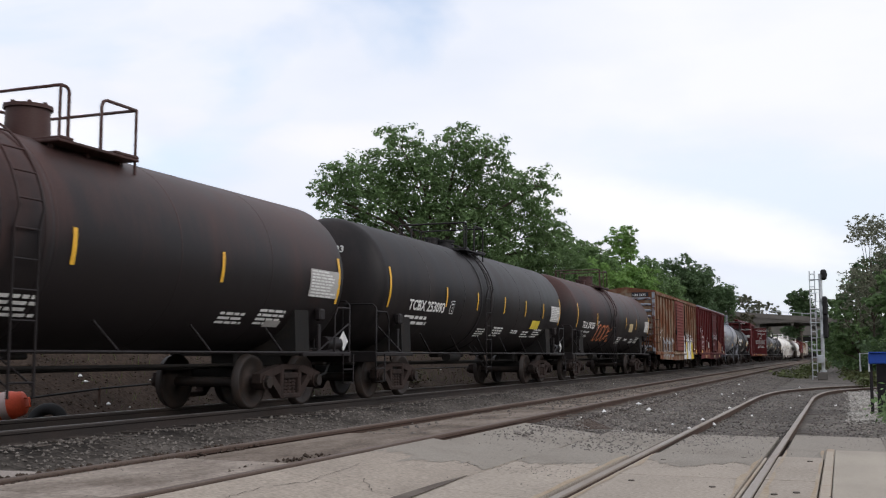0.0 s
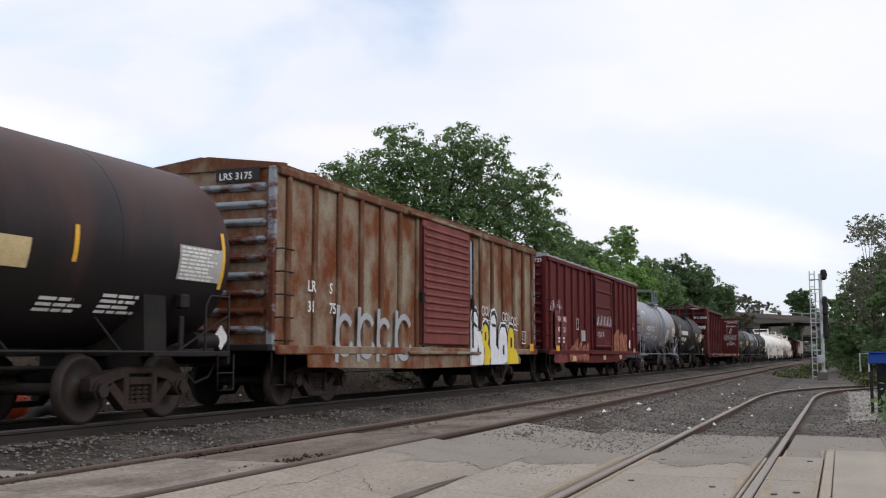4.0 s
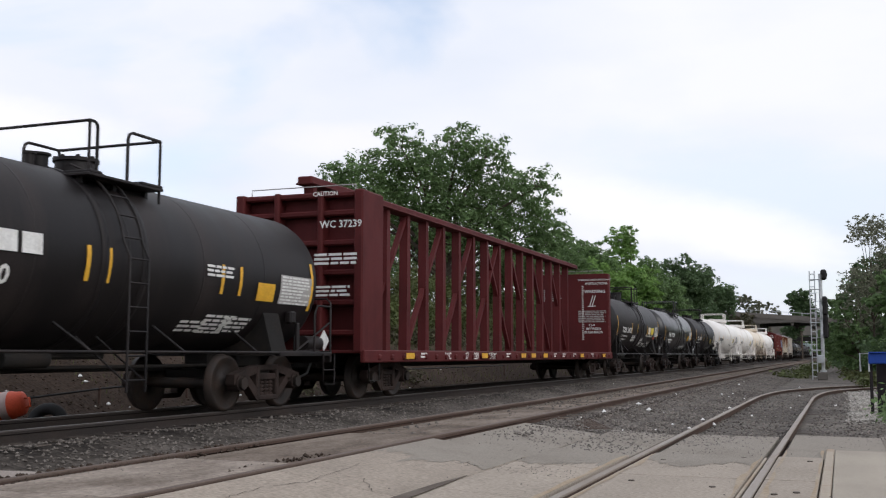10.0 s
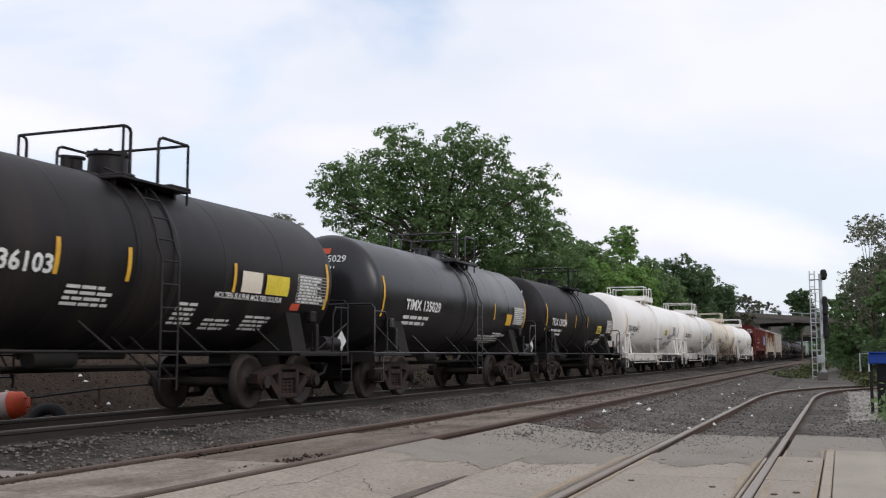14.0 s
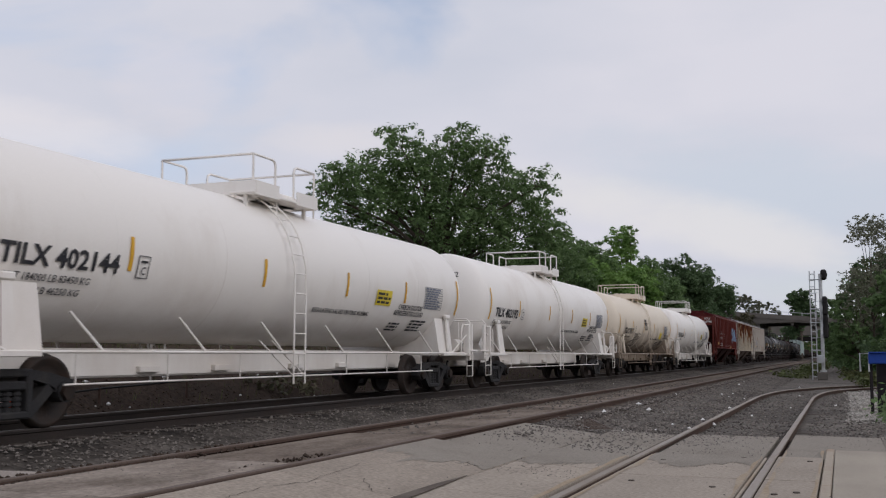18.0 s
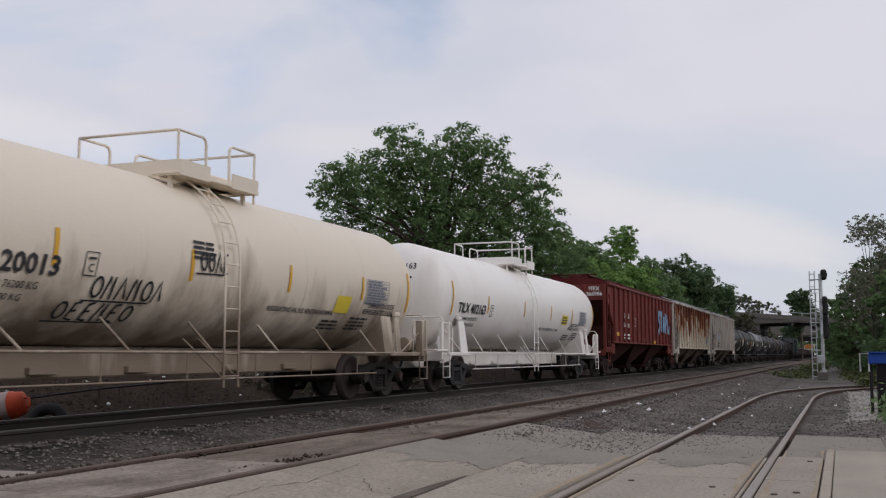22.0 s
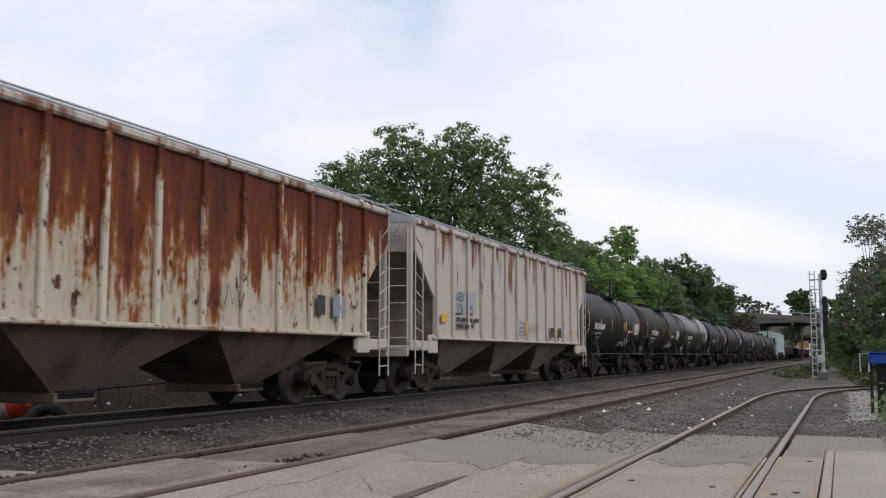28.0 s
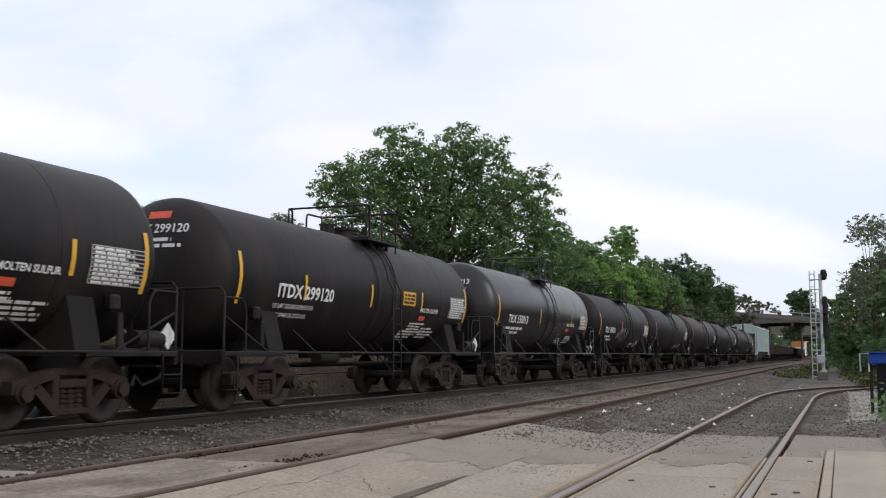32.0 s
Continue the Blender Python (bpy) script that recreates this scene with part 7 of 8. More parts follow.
car, a, b, W = hopper_car(282.55, 300.45, "pale grey covered hopper with rust at its corners", "palehop", 283.3, 299.4, ("AEX", "17635"), 3.84, 1.30, 14, "palegrey", "palehop", 18, "bluegrey")
for u, w_ in ((2.30, 0.76), (3.22, 0.56)):
    part("stencil_patch", on_side(patch(w_, 0.54, 1), W + 0.078, a + u, 1.92), "palegrey", car, "pale grey paint patch under the number")
for txt, u, z in (("AEX", 2.36, 2.20), ("176", 2.38, 1.93), ("35", 3.27, 1.93)):
    part("lettering", on_side(words(txt, 0.225, 0.007), W + 0.082, a + u, z), "letslate", car)
part("small_print", on_side(bars(1.7, 2, 0.32, 91), W + 0.082, a + 2.36, 1.86), "letk", car)
part("reflective_bar", on_side(patch(0.42, 0.20, 1), W + 0.084, a + 1.39, 1.68), "yellow", car)
for u in (8.28, 11.54):
    part("reflective_bar", on_side(patch(0.12, 0.42, 1), W + 0.084, a + u, 1.48), "yellow", car)
part("reflective_bar", on_side(patch(0.34, 0.15, 1), W + 0.084, a + 13.77, 1.58), "yellow", car)
for u in (11.03, 11.95):
    part("panel_frame", on_side(patch(0.44, 0.36, 1), W + 0.080, a + u - 0.02, 1.44), "letw", car)
    part("data_panel", on_side(patch(0.40, 0.32, 1), W + 0.084, a + u, 1.46), "letk", car, "black data panel in a white frame")
part("lettering", on_side(words("CAUTION", 0.10, 0.002), W + 0.082, a + 7.5, 1.78), "letslate", car)
part("small_print", on_side(bars(0.75, 3, 0.3, 93), W + 0.082, a + 7.5, 1.74), "bluegrey", car)
part("painted_tag", on_side(stroke(wavy(0, 0, 1.2, 0.35, 7, 32), 0.035), W + 0.082, a + 8.43, 1.50), "letslate", car, "thin dark scrawl")

MS = [("panel", "yellow", 6.62, 0.22, 0.70, 0.30), ("bars", "letk", 6.67, 0.49, 0.6, 3, 0.24), ("text", "letw", 7.7, 0.10, "MOLTEN SULFUR", 0.10), ("panel", "redp", 7.7, -0.10, 0.36, 0.11), ("bars", "letw", 7.3, -0.14, 0.9, 5, 0.36), ("endpanel", "redp", 0, 0.86, 0.42, 0.12)]
tank_car(300.45, 312.9, 301.3, 311.7, "glossy black molten sulfur tank car with amber bars", 1.26, 2.26, "black", None, "SHQX 8049", "plain", 0.16, "truck", "w", 19, 0.4, (0.0, 0.195, 0.405, 0.70, 0.86, 1.0), MS, mark_at=(0.95, 0.13), weights=("LD LMT 201100 LB 91300 KG", "LT WT 61900 LB 28100 KG"))
tank_car(312.9, 326.2, 314.15, 324.8, "glossy black molten sulfur tank car with amber bars", 1.245, 2.245, "black", None, "ITDX 299120", "plain", 0.14, "truck", "w", 20, 0.4, (0.0, 0.205, 0.47, 0.725, 1.0), MS, mark_at=(1.2, 0.13), weights=("LD LMT 202100 LB 92150 KG", "LT WT 59900 LB 27150 KG"))
tank_car(326.2, 339.6, 327.6, 338.3, "black tank car with a shiny crown", 1.27, 2.27, "glossblack", None, "TILX 150013", "plain", 0.14, "truck", "w", 21, 0.4, (0.0, 0.4, 0.78, 1.0), MS[2:4])
tank_car(339.6, 353.0, 340.9, 351.7, "dull black tank car with a pale scrawl", 1.245, 2.245, "black", None, "TILX 150036", "plain", 0.14, "truck", "w", 22, 0.4, (0.0, 0.4, 1.0), [("flat", "letg", 3.4, -0.3, stroke(wavy(0, 0, 2.2, 0.6, 9, 40), 0.1), "pale grey scrawl")])
for k, (p, q) in enumerate(((353.0, 367.0), (367.0, 382.3), (382.3, 399.0), (399.0, 418.0))):
    tank_car(p, q, p + 1.3, q - 1.3, "dull black tank car", 1.245 + 0.03 * (k % 2), 2.25, "black" if k != 1 else "brown", None, "", "plain", 0.16, "truck", "w", 23 + k, 0.4, (0.0, 0.5, 1.0))
hopper_car(418.0, 439.5, "pale mint covered hopper", "mint", 418.8, 438.7, ("", ""), 3.9, 1.3, 14, None, None, 27)
for k in range(8):
    gondola(439.5 + 17.0 * k, 456.5 + 17.0 * k)
car, a, b, d0, d1, W = box_car(575.5, 592.5, "orange box car with pale sides at the tail", "whitewall", "whitewall", 576.2, 591.8, "", (0.45, 0.6), "orange", 6, 4.1, 33)
part("end_panel", Shape().box((0, a - 0.10, 3.5), (2.9, 0.02, 1.3)), "orange", car)


# ---------- trees and shrubs ----------
def leaf_cloud(rng, clumps, per, size, squash=0.8):
    """Many small leaf blades in clumps (x, y, z, r): vertices and faces."""
    c = np.array(clumps, float)
    k = len(c) * per
    idx = np.repeat(np.arange(len(c)), per)
    d = rng.normal(size=(k, 3))
    d /= np.linalg.norm(d, axis=1)[:, None]
    rad = c[idx, 3] * rng.uniform(0, 1, k) ** 0.45
    p = c[idx, :3] + d * rad[:, None] * (1, 1, squash)
    n = d * 0.5 + rng.normal(size=(k, 3)) * 0.5 + (0, 0, 0.75)
    n /= np.linalg.norm(n, axis=1)[:, None]
    t = np.cross(n, rng.normal(size=(k, 3)))
    t /= np.linalg.norm(t, axis=1)[:, None] + 1e-9
    b = np.cross(n, t)
    w = rng.uniform(size[0], size[1], k)[:, None]
    q = np.stack([p - t * w, p - b * w * 0.5 + n * w * 0.1, p + t * w, p + b * w * 0.5 + n * w * 0.1], 1).reshape(-1, 3)
    f = np.arange(4 * k).reshape(k, 4)
    return q, f


def leaf_mesh(name, q, f):
    me = bpy.data.meshes.new(name)
    me.from_pydata(q.tolist(), [], f.tolist())
    return me


def crown_clumps(rng, lobes, dense, tuft=(0.08, 0.2)):
    """Twig ends through the lobes: many small clumps, more of them near each lobe's skin."""
    out = []
    for x, y, z, r in lobes:
        for _ in range(int(dense * r ** 2.5)):
            d = rng.normal(size=3)
            d /= np.linalg.norm(d)
            q = r * rng.uniform(0.05, 1.0) ** 0.42 * rng.uniform(0.86, 1.14)
            out.append((x + d[0] * q, y + d[1] * q, z + d[2] * q * 0.85, r * rng.uniform(*tuft)))
    return out


def tree(x, y, lobes, trunk_r, label, leaf="leaf", dense=9, per=16, size=(0.12, 0.24), seed=0, group="trees along the line", tuft=(0.08, 0.2)):
    """A tree: tapered trunk, limbs to its lobes, and a crown of leaf blades. lobes: (x, y, z, r) from the foot."""
    rng = np.random.default_rng(seed)
    z0 = ground_z(x, y)
    th = thing("tree", pose(x, y, z0), label, "tree", group)
    top = max(p[2] for p in lobes)
    fork = top * 0.30
    s = Shape()
    s.rod((0, 0, -0.3), (0, 0, 0.5), trunk_r * 1.5, 10, trunk_r * 1.05)
    s.rod((0, 0, 0.5), (0.1, 0.05, fork), trunk_r * 1.05, 10, trunk_r * 0.8)
    s.rod((0.1, 0.05, fork), (0.0, 0.1, top * 0.75), trunk_r * 0.8, 8, trunk_r * 0.25)
    part("trunk", s, "bark", th)
    for i, (lx, ly, lz, r) in enumerate(lobes):
        h = min(lz * 0.75, fork + (lz - fork) * 0.25 * rng.uniform(0.4, 1.2))
        s = Shape()
        m = Vector((lx * 0.45, ly * 0.45, h + (lz - h) * 0.62))
        s.rod((0.05, 0.05, h), m, trunk_r * 0.42, 7, trunk_r * 0.26)
        s.rod(m, (lx, ly, lz), trunk_r * 0.26, 6, trunk_r * 0.1)
        for _ in range(4):
            d = rng.normal(size=3)
            d /= np.linalg.norm(d)
            s.rod((lx, ly, lz), (lx + d[0] * r * 0.8, ly + d[1] * r * 0.8, lz + abs(d[2]) * r * 0.7), trunk_r * 0.1, 5, trunk_r * 0.03)
        part("limb", s, "bark", th)
    q, f = leaf_cloud(rng, crown_clumps(rng, lobes, dense, tuft), per, size, 0.65)
    part("crown", leaf_mesh("crown", q, f), leaf, th)
    return th


def round_lobes(rng, height, spread, n=10, low=0.35):
    out = []
    for i in range(n):
        a, q = rng.uniform(0, 6.28), math.sqrt(rng.uniform(0.05, 1))
        z = height * rng.uniform(low, 0.86)
        taper = 1.0 - 0.55 * max(0.0, (z / height - 0.5) / 0.5)
        out.append((spread * 0.62 * q * taper * math.cos(a), spread * 0.62 * q * taper * math.sin(a), z, spread * rng.uniform(0.26, 0.42)))
    out.append((0, 0, height * 0.86, spread * 0.27))
    return out


# the tall broad tree: lobes across the view, metres from its foot
ux, uy = math.cos(radians(20.965)), math.sin(radians(20.965))
SHAPE = [(-2.7, 13.2, 2.0), (-0.8, 12.5, 2.1), (1.2, 13.4, 1.8), (2.9, 12.4, 2.0), (-5.2, 11.5, 2.0), (-7.0, 11.0, 1.6), (-6.6, 9.2, 1.9), (-7.6, 9.9, 1.3), (8.0, 5.6, 1.8), (4.6, 10.8, 1.9), (6.2, 10.3, 1.7), (6.8, 8.4, 1.8), (7.2, 6.6, 1.8),
         (-4.2, 9.8, 2.3), (-1.6, 10.6, 2.5), (1.4, 10.6, 2.5), (3.6, 9.0, 2.5), (-2.4, 8.0, 2.5), (0.6, 8.0, 2.7), (4.5, 6.8, 2.4), (-5.2, 7.4, 1.9), (2.0, 5.6, 2.6), (-1.6, 5.8, 2.4), (6.0, 5.0, 2.2), (-4.2, 5.6, 2.0)]
rng0 = np.random.default_rng(12)
lob = []
for u, z, r in SHAPE:
    dep = rng0.uniform(-2.6, 2.6)
    lob.append((u * ux - dep * uy, u * uy + dep * ux, z, r))
tree(-25.0, 65.0, lob, 0.42, "tall broad-leaved tree with an open airy crown", "leaf", 15, 24, (0.09, 0.18), 7, tuft=(0.16, 0.32))

# row towards the bridge
ROW = [(-21.5, 84.0, 10.2, 5.0, "leaf"), (-22.5, 97.0, 11.0, 5.0, "leaf"), (-20.0, 90.0, 7.6, 4.4, "leaflight"), (-21.0, 111.6, 14.2, 4.6, "leaflight"), (-19.6, 104.0, 8.6, 4.6, "leaflight"), (-21.5, 127.0, 11.6, 5.6, "leaf"), (-20.0, 146.0, 14.0, 6.0, "leafdark"),
       (-19.6, 133.0, 9.0, 5.0, "leaf"), (-20.5, 170.0, 14.6, 6.6, "leafdark"), (-20.0, 192.0, 12.4, 5.6, "leafdark"), (-19.0, 158.0, 10.0, 5.0, "leafdark"), (-23.0, 76.0, 7.5, 4.6, "leaf")]
for i, (x, y, h, sp_, leaf) in enumerate(ROW):
    rng1 = np.random.default_rng(40 + i)
    name = {"leaf": "leafy green tree in the row beside the line", "leaflight": "bright fresh-green tree with loose twigs", "leafdark": "dense dark-green tree near the bridge"}[leaf]
    tree(x, y, round_lobes(rng1, h, sp_, 11, 0.22), 0.2, name, leaf, 14, 20, (0.12, 0.25), 60 + i, tuft=(0.14, 0.30))

# trees behind the white building
BACK = [(-60, 62.0, 12.4, 5.2, "leafthin"), (-61, 70.5, 9.4, 4.4, "leaf"), (-60, 80.0, 14.2, 5.6, "leafthin"), (-60, 89.5, 14.6, 5.0, "leafdark"), (-62, 108.0, 17.4, 6.0, "leafthin"), (-58, 98.0, 11.5, 6.0, "leaf"), (-60, 120.0, 16.0, 6.5, "leaf"), (-56, 54.0, 10.5, 5.5, "leaf")]
for i, (x, y, h, sp_, leaf) in enumerate(BACK):
    rng1 = np.random.default_rng(140 + i)
    tree(x, y, round_lobes(rng1, h, sp_, 10, 0.35), 0.25, "open-crowned tree behind the white building", leaf, 8, 24, (0.12, 0.24), 160 + i, "trees behind the building", (0.15, 0.32))

# trees on the other side, past the signal
RIGHT = [(1.4, 84.0, 8.6, 4.0, "leaf"), (4.0, 80.0, 9.0, 4.4, "leafdark"), (2.0, 76.0, 12.0, 4.4, "leafthin"), (6.8, 84.0, 10.0, 5.0, "leafdark"), (0.6, 96.0, 8.4, 3.4, "leafdark"), (3.2, 68.0, 6.2, 3.6, "leaf"), (4.6, 72.0, 12.0, 3.6, "leafthin"), (1.0, 74.0, 4.8, 2.4, "leaf"), (3.4, 78.0, 11.6, 4.2, "leafthin"), (9.5, 74.0, 9.0, 5.0, "leafdark"), (5.5, 60.0, 6.5, 3.6, "leafdark")]
for i, (x, y, h, sp_, leaf) in enumerate(RIGHT):
    rng1 = np.random.default_rng(240 + i)
    thin = leaf == "leafthin"
    tree(x, y, round_lobes(rng1, h, sp_, 11, 0.12 if not thin else 0.30), 0.16 if not thin else 0.09, "thin tree with sparse greyish leaves" if thin else "dense dark-green tree beside the siding", leaf, 16 if not thin else 15, 18 if not thin else 11, (0.11, 0.23) if not thin else (0.07, 0.14), 260 + i, "trees beside the siding", (0.15, 0.30) if not thin else (0.12, 0.22))
# far trees over the bridge
for i, (x, y, h, sp_, leaf) in enumerate(((-24, 300, 17.5, 6.0, "leafthin"), (-19, 310, 15.5, 5.0, "leafthin"), (-30, 280, 14, 7, "leafthin"), (-2.0, 300, 14, 8, "leafdark"), (-14, 420, 13, 9, "leaf"), (-8, 400, 12, 8, "leaf"))):
    rng1 = np.random.default_rng(340 + i)
    tree(x, y, round_lobes(rng1, h, sp_, 10, 0.2), 0.3, "hazy far tree beyond the bridge", leaf, 3.2, 16, (0.30, 0.6), 360 + i, "trees beyond the bridge")


tree(-8.9, 262.0, round_lobes(np.random.default_rng(371), 18.0, 5.4, 12, 0.3), 0.3, "round dark tree beyond the bridge", "leafdark", 9, 20, (0.2, 0.4), 372, "trees beyond the bridge", (0.2, 0.4))


def shrubs(name, label, strips, leaf, per, size, seed, squash=0.9):
    """A rank of shrubs: clumps along strips (x0, x1, y0, y1, low, high, count)."""
    rng = np.random.default_rng(seed)
    cl = []
    for x0, x1, y0, y1, lo, hi, count in strips:
        for _ in range(count):
            x, y = rng.uniform(x0, x1), rng.uniform(y0, y1)
            wave = 0.72 + 0.28 * noise.noise((y * 0.22, x * 0.1, seed))
            z = ground_z(x, y) + rng.uniform(lo, lo + (hi - lo) * wave)
            cl.append((x, y, z, rng.uniform(0.35, 0.75)))
    q, f = leaf_cloud(rng, cl, per, size, squash)
    return tagged(part(name, leaf_mesh(name, q, f), leaf), label, "shrubs", kind="stuff")


shrubs("hedge", "rank green hedge along the top of the bank", [(-23.5, -19.5, 14, 70, 0.0, 2.7, 1150), (-27, -21.5, 38, 80, 0.8, 5.4, 760), (-22.5, -17.5, 70, 200, 0.2, 3.2, 560)], "hedgeleaf", 70, (0.07, 0.14), 5)
shrubs("scrub", "olive-brown scrub at the foot of the hedge", [(-20.0, -17.8, 12, 70, 0.0, 0.9, 300), (-15.0, -14.1, 24.2, 27.0, 0.0, 0.25, 12), (-14.8, -14.2, 31, 35, 0.0, 0.3, 9)], "scrubleaf", 26, (0.06, 0.14), 16)
shrubs("undergrowth", "bright weeds and low bushes on the bank", [(-18.6, -15.5, 60, 200, 0.0, 1.8, 330)], "leaflight", 26, (0.07, 0.16), 6)
shrubs("dark_bushes", "dark bushes under the trees beside the siding", [(1.3, 9.0, 63, 100, 0.1, 3.0, 380), (-1.0, 1.0, 90, 130, 0.0, 2.6, 80), (-3, 4, 235, 330, 0, 7, 260), (-26, -13.4, 232, 340, 0, 7, 420)], "leafdark", 30, (0.12, 0.25), 8)
# out-of-view foliage, added so that the tank sides reflect something dark
shrubs("tree_belt", "unseen dark tree belt added to darken reflections on the cars", [(8.5, 14, 26, 62, 0.0, 9.0, 260), (6, 14, 104, 200, 0.0, 9.5, 420), (13, 18, -70, 26, 0.0, 8.0, 420)], "leafdark", 22, (0.3, 0.6), 28)
shrubs("rough_grass", "yellowish-green grass at the foot of the bushes", [(0.2, 2.2, 58, 92, 0.0, 0.25, 150), (0.8, 7, 44, 58, 0.0, 0.5, 320), (2.0, 6, 18, 44, 0.0, 0.3, 160), (-3.4, -1.5, 60, 180, 0.0, 0.25, 220)], "grass", 24, (0.07, 0.17), 9, 0.5)
shrubs("roadside_bush", "leafy weed bush at the foot of the dark post", [(0.85, 1.6, 21.5, 24.5, 0.0, 0.62, 26)], "leaf", 46, (0.04, 0.09), 10)
shrubs("bank_scrub", "brownish scrub on the bridge embankment", [(-30, -15.2, 192, 204, 0.5, 9.2, 520)], "scrubleaf", 34, (0.2, 0.4), 11)


def grass_blades():
    """Dry stalks and weeds on the earth bank behind the main line."""
    rng = np.random.default_rng(77)
    vs, fs = [], []
    for _ in range(1800):
        x, y = rng.uniform(-18.0, -14.0), rng.uniform(18, 75)
        z, a, h = ground_z(x, y) - 0.02, rng.uniform(0, 6.28), rng.uniform(0.06, 0.32)
        dx, dy, k = 0.012 * math.cos(a), 0.012 * math.sin(a), len(vs)
        vs += [(x - dx, y - dy, z), (x + dx, y + dy, z), (x + rng.normal() * 0.06, y + rng.normal() * 0.06, z + h)]
        fs.append((k, k + 1, k + 2))
    me = bpy.data.meshes.new("dry_grass")
    me.from_pydata(vs, [], fs)
    tagged(part("dry_grass", me, "grass"), "thin dry grass stalks on the earth bank", "grass", kind="stuff")


grass_blades()


# ---------- road bridge over the line ----------
def build_bridge():
    br = thing("road_bridge", pose(0, 205, 0), "stained concrete road bridge over the tracks, with a pale parapet rail", "bridge")
    tilt = 0.08
    prof = []
    for x in np.linspace(-60, 40, 26):
        z = 8.15 + (-14.3 - x) * tilt
        prof.append((x, z))
    s = Shape()
    s.plate([(x, 0, z) for x, z in prof] + [(x, 0, z - 0.55) for x, z in reversed(prof)], (0, 24, 0))
    part("deck", s, "bridge", br)
    for y in (-0.15, 23.9):
        under = []
        for x, z in prof:
            q = min(1.0, abs(x + 5.5) / 9.0)
            under.append((x, z - 0.6 - 1.0 * q * q))
        s = Shape()
        s.plate([(x, y, z - 0.3) for x, z in prof] + [(x, y, z) for x, z in reversed(under)], (0, 0.3, 0))
        part("edge_girder", s, "bridge", br, "haunched edge girder")
        s = Shape()
        s.plate([(x, y - 0.1, z - 0.3) for x, z in prof] + [(x, y - 0.1, z + 0.55) for x, z in reversed(prof)], (0, 0.28, 0))
        part("parapet", s, "bridge", br)
        s = Shape()
        s.plate([(x, y - 0.02, z + 1.05) for x, z in prof] + [(x, y - 0.02, z + 1.14) for x, z in reversed(prof)], (0, 0.1, 0))
        part("hand_rail", s, "galv", br)
        post = Shape().box((0, 0, 0.3), (0.12, 0.12, 0.62), 0.01).mesh("rail_post")
        for i in range(40):
            x = -55 + 2.3 * i
            part("rail_post", post, "galv", br, at=(x, y + 0.03, 8.15 + (-14.3 - x) * tilt + 0.52))
    for x in (-9.5, -6.0, -2.5):
        part("beam", Shape().box((x + 1.0, 12.0, 7.2 + (-14.3 - x) * tilt), (0.6, 23.6, 0.9), 0.04), "bridge", br)
    for x0, x1 in ((-24.0, -14.4), (-0.2, 9.0)):
        s = Shape()
        s.plate([(x0, 0.1, -0.6), (x1, 0.1, -0.6), (x1, 0.1, 6.9 - (x1 + 14.3) * tilt), (x0, 0.1, 7.3 - (x0 + 14.3) * tilt)], (0, 23.6, 0))
        part("abutment", s, "bridge", br)
    far = thing("far_bridge", pose(0, 345, 0), "second concrete bridge farther down the line", "bridge")
    part("deck", Shape().box((-8, 3, 8.4), (60, 7, 3.0), 0.05), "bridge", far)
    # near-black band: the dark below the far deck, put in as a coloured beam
    part("beam", Shape().box((-8, 3, 5.9), (60, 6, 1.4), 0.05), "under", far)
    for x in (-17.5, 2.0):
        part("abutment", Shape().box((x, 3, 2.4), (3.0, 6.5, 6.0), 0.05), "bridge", far)


build_bridge()


# ---------- white building behind the hedge ----------
def build_building():
    b = thing("warehouse", pose(-36, 0, 1.0), "long low white warehouse with a flat grey roof edge", "building")
    s = Shape()
    s.box((-8, 22, 2.3), (16, 79, 4.6), 0.02)
    part("wall", s, "whitewall", b)
    rib = Shape().box((0.02, 0, 2.3), (0.05, 0.10, 4.5), 0.01).mesh("cladding_rib")
    for i in range(78):
        part("cladding_rib", rib, "whitewall", b, at=(0, -17 + i, 0))
    part("roof_edge", Shape().box((-8, 22, 4.68), (16.5, 79.6, 0.24), 0.03), "whitewall", b)
    for y, h in ((53.4, 1.5), (58.8, 1.6)):
        u = thing("roof_ventilator", pose(-38, y, 5.8), "grey roof ventilation unit with a sloped hood", "ventilator", "roof units")
        part("casing", Shape().box((0, 0, h * 0.32), (0.7, 0.75, h * 0.64), 0.03), "galv", u)
        part("hood", Shape().plate([(-0.45, -0.5, h * 0.62), (0.62, -0.5, h * 0.56), (0.70, -0.5, h * 0.78), (0.30, -0.5, h), (-0.45, -0.5, h)], (0, 1.0, 0)), "galv", u)


build_building()


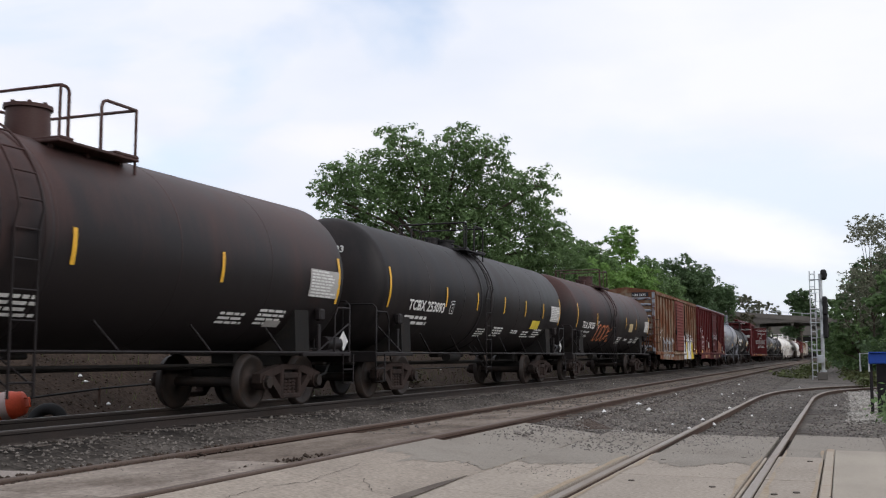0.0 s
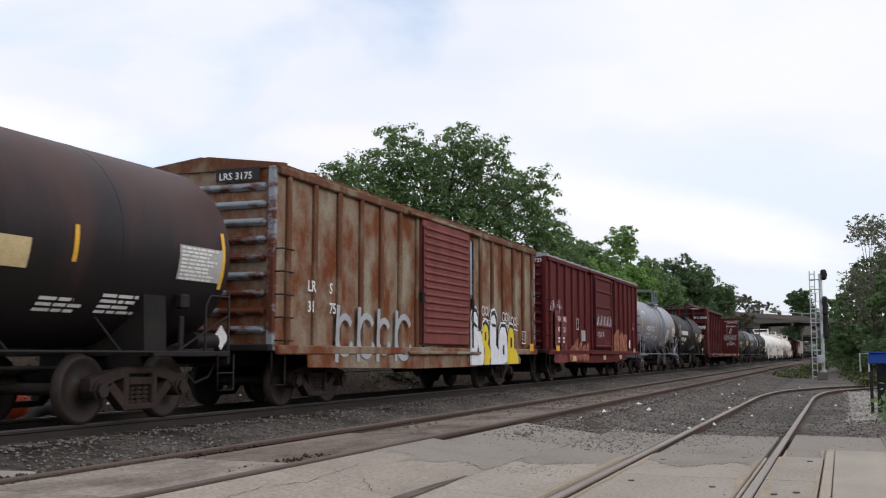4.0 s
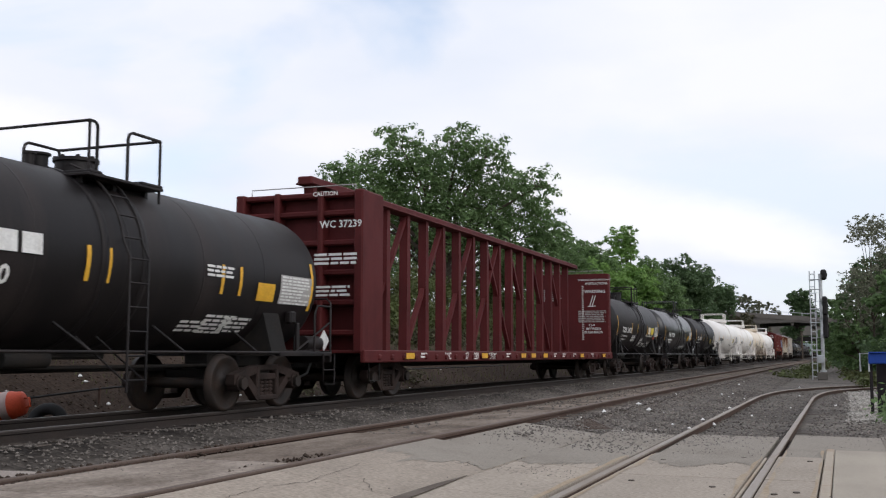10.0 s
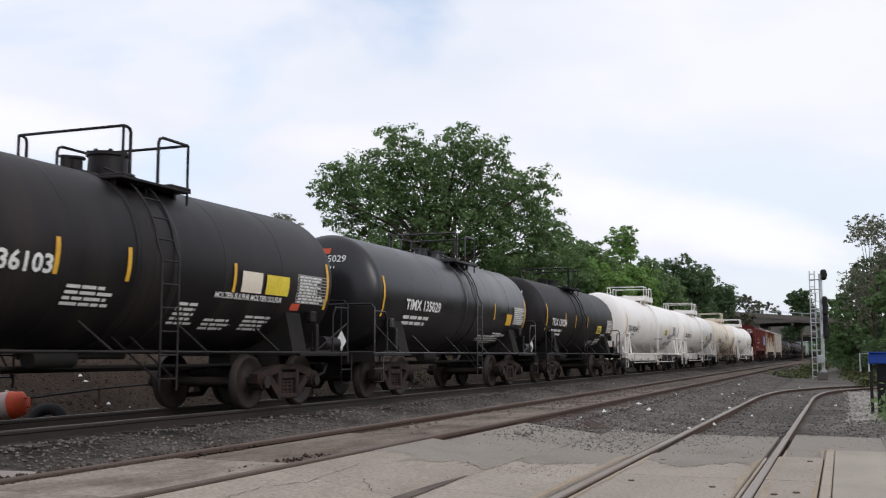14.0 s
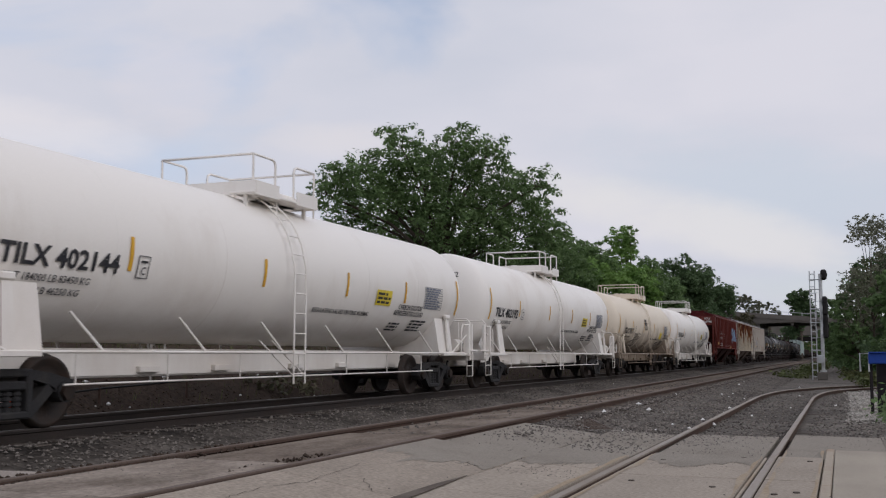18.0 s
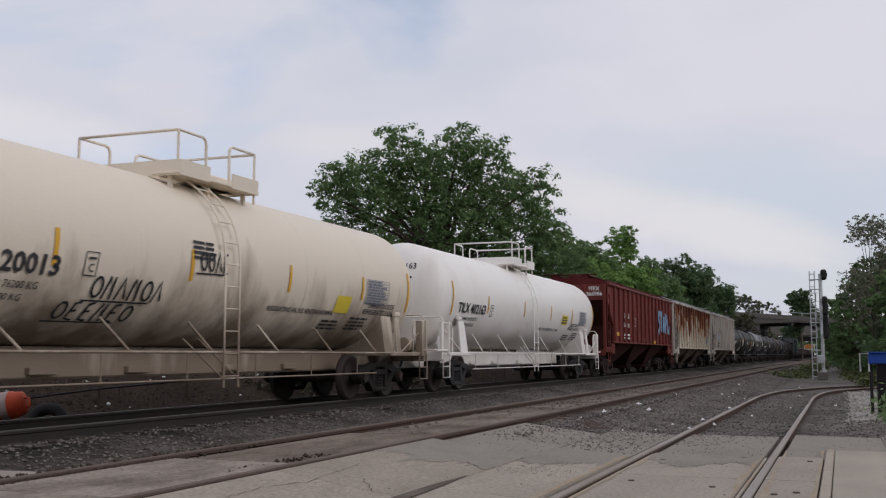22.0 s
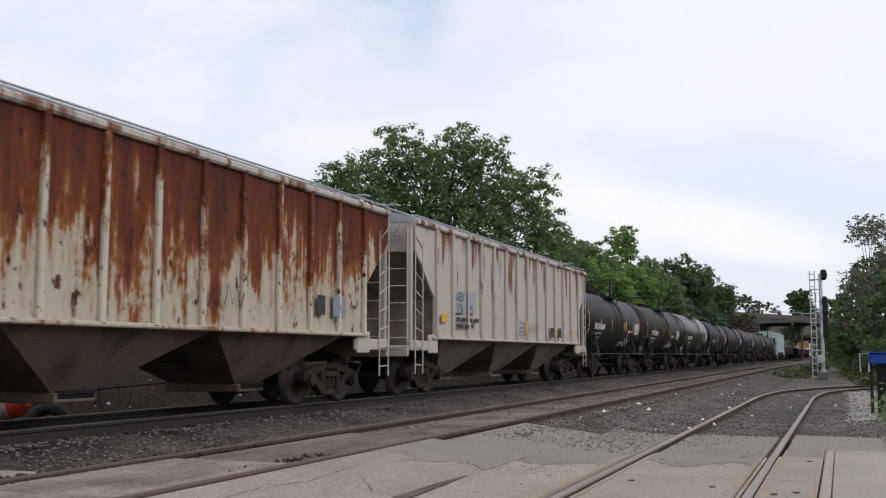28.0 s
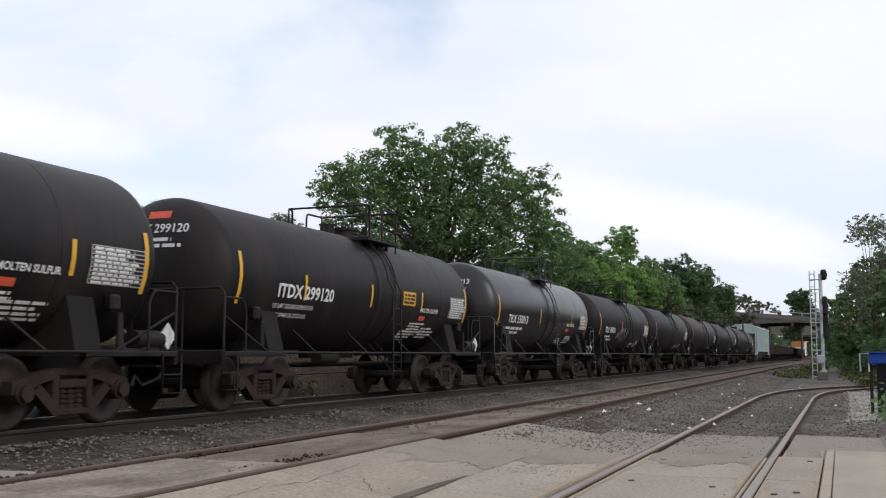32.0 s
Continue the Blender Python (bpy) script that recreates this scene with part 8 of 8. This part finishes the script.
# ---------- signal mast ----------
def build_signal():
    z0 = ground_z(-1.2, 56.4)
    sg = thing("signal_mast", pose(-1.2, 56.4, z0 + 0.05), "galvanised signal mast with ladder, platform hoops and dark signal heads", "railway signal")
    part("foundation", Shape().box((0.25, 0, 0.2), (0.5, 0.5, 0.4), 0.03), "bridge", sg)
    part("mast", Shape().rod((0.30, 0, 0.0), (0.30, 0, 5.4), 0.09, 14).rod((0.30, 0, 0.4), (0.30, 0, 0.5), 0.17, 14), "galv", sg)
    part("base_case", Shape().box((0.2, -0.12, 1.05), (0.36, 0.3, 0.42), 0.03), "galv", sg)
    part("ladder", ladder([(-0.22, -0.1, 0.0), (-0.22, -0.1, 5.55)], [(0.02, -0.1, 0.0), (0.02, -0.1, 5.55)], 17, 0.028), "galv", sg)
    for z in (1.5, 2.9, 3.6, 4.6, 5.1):
        s = Shape()
        s.tube([(-0.24, -0.12, z), (0.30, -0.12, z)], 0.03, 6)
        s.tube([(-0.24, 0.3, z), (-0.24, -0.12, z)], 0.025, 6)
        part("stay", s, "galv", sg)
    for z in (2.35, 3.3, 4.2):
        s = Shape().tube([(0.06, -0.14, z - 0.22), (0.28, -0.14, z - 0.22), (0.28, -0.14, z + 0.22), (0.06, -0.14, z + 0.22)], 0.028, 5, True)
        part("bracket_frame", s, "galv", sg)
    for z, h in ((5.35, 0.55), (3.75, 1.0), (2.7, 1.2)):
        s = Shape().box((0.46, 0.05, z), (0.30, 0.28, h), 0.08)
        hd = part("signal_head", s, "sighead", sg, "matt black signal head")
        s = Shape()
        s.rod((0.46, 0.10, z), (0.46, 0.14, z), 0.19, 18)
        part("target", s, "sighead", hd)
        s = Shape()
        for q in np.linspace(-h / 2 + 0.2, h / 2 - 0.2, 2):
            s.rod((0.46, -0.12, z + float(q)), (0.46, -0.34, z + float(q)), 0.10, 10)
        part("visor", s, "sighead", hd)


build_signal()

# ---------- small things ----------
post = thing("dark_post", pose(0.95, 26.0, ground_z(0.95, 26)), "thick dark timber post beside the road", "post")
part("shaft", Shape().box((0, 0, 0.50), (0.44, 0.42, 1.3), 0.05), "darkpost", post)
part("cap", Shape().box((0, 0, 1.17), (0.5, 0.48, 0.08), 0.03), "darkpost", post)
bar = thing("blue_barrier", pose(1.0, 25.4, ground_z(1.0, 25.4)), "blue steel barrier beam with a white end, on short legs", "barrier")
part("beam", Shape().box((0.5, 0, 1.24), (1.9, 0.16, 0.24), 0.02), "bluepaint", bar)
part("flange", Shape().box((0.5, -0.02, 1.375), (1.9, 0.22, 0.03), 0.01), "bluepaint", bar)
part("end_frame", Shape().tube([(-0.62, 0, 0.95), (-0.62, 0, 1.36), (-0.44, 0, 1.36), (-0.44, 0, 0.95)], 0.02, 6), "galv", bar, "galvanised end loop")
for x in (-0.4, 1.2):
    part("leg", Shape().box((x, 0.06, 0.55), (0.07, 0.07, 1.2), 0.01), "darkpost", bar)
scatter("pale_gravel", "palegravel", "pale crushed-stone patch beside the siding", "gravel", [(0.15, 1.0, 23, 40, 2600), (0.0, 1.3, 21.5, 43, 800)], (0.012, 0.04), 31)


def build_barrel():
    x, y = -13.75, 13.62
    bl = thing("traffic_barrel", pose(x, y, ground_z(x, y) + 0.30, 0, 80, 18), "orange and white traffic barrel lying behind the track", "traffic barrel")
    s = Shape()
    prof = [(0.0, 0.29), (0.10, 0.29), (0.12, 0.27), (0.32, 0.27), (0.34, 0.255), (0.54, 0.255), (0.56, 0.24), (0.76, 0.235), (0.78, 0.22), (0.92, 0.20), (0.95, 0.16), (0.96, 0.001)]
    t = Shape().turned([(q, r) for q, r in prof], 24)
    s.add([(p[0], p[2], p[1]) for p in t.v], t.f, True)
    part("shell", s, "barrelorange", bl)
    for z, r in ((0.22, 0.275), (0.44, 0.260), (0.66, 0.243)):
        s = Shape()
        t = Shape().turned([(z - 0.07, r), (z + 0.07, r - 0.004)], 24)
        s.add([(p[0], p[2], p[1]) for p in t.v], t.f, True)
        part("reflective_band", s, "barrelwhite", bl)
    part("base", Shape().rod((0, 0, -0.02), (0, 0, 0.07), 0.38, 20), "rubber", bl)
    part("handle", Shape().tube([(-0.08, 0, 0.95), (-0.07, 0, 1.04), (0.07, 0, 1.04), (0.08, 0, 0.95)], 0.02, 6), "barrelorange", bl)
    x, y = -13.6, 15.3
    ty = thing("old_tyre", pose(x, y, ground_z(x, y) + 0.10, 78, 0, 25), "dark worn tyre leaning in the ditch", "tyre")
    part("casing", Shape().tube([(0.27 * math.cos(q), 0.27 * math.sin(q), 0) for q in np.linspace(0, 6.283, 25)[:-1]], 0.11, 10, True), "rubber", ty)


build_barrel()
# a cable line low on the bank
cable = thing("cable_line", pose(0, 0, 0), "dark sagging cable on low stakes along the foot of the bank", "cable")
run = [(-14.5, 9.0, -0.02), (-14.5, 12.0, 0.0), (-14.5, 15.0, 0.05), (-14.5, 17.8, 0.21), (-14.5, 20.9, 0.31), (-14.5, 26.0, 0.36), (-14.6, 34.0, 0.40), (-14.6, 46.0, 0.42)]
part("cable", Shape().tube(run, 0.022, 6), "rubber", cable)
for x, y, z in run[3:]:
    part("stake", Shape().box((x, y, z - 0.28), (0.05, 0.05, 0.62), 0.008), "rail", cable)

# thin bars added to draw a dark-lined patch of the gravel
bar_grid = thing("bar_patch", pose(-3.95, 16.4, ground_z(-3.95, 16.4) + 0.01, 2, 1, 25), "thin dull-brown bars laid in a grid on the gravel", "grating")
for i in range(9):
    part("bar", Shape().box((0, -0.8 + 0.2 * i, 0), (0.6, 0.018, 0.012)), "raildull", bar_grid)
for x in (-0.33, 0.33):
    part("edge_bar", Shape().box((x, 0, 0.0), (0.02, 1.7, 0.014)), "raildull", bar_grid)


# ---------- movement ----------
SPEED = 9.37


def motions():
    for car, y0 in CARS:
        walk(car, [(2.0 * i, pose(T1_X, y0 - SPEED * 2.0 * i, 0)) for i in range(17)])
    for car, ws, y in WHEELSETS:
        if STARTS[car.name] < 360:
            walk(ws, [(i / 15, pose(0, y, WHEEL_R, math.degrees(SPEED * i / 15 / WHEEL_R))) for i in range(481)])


motions()
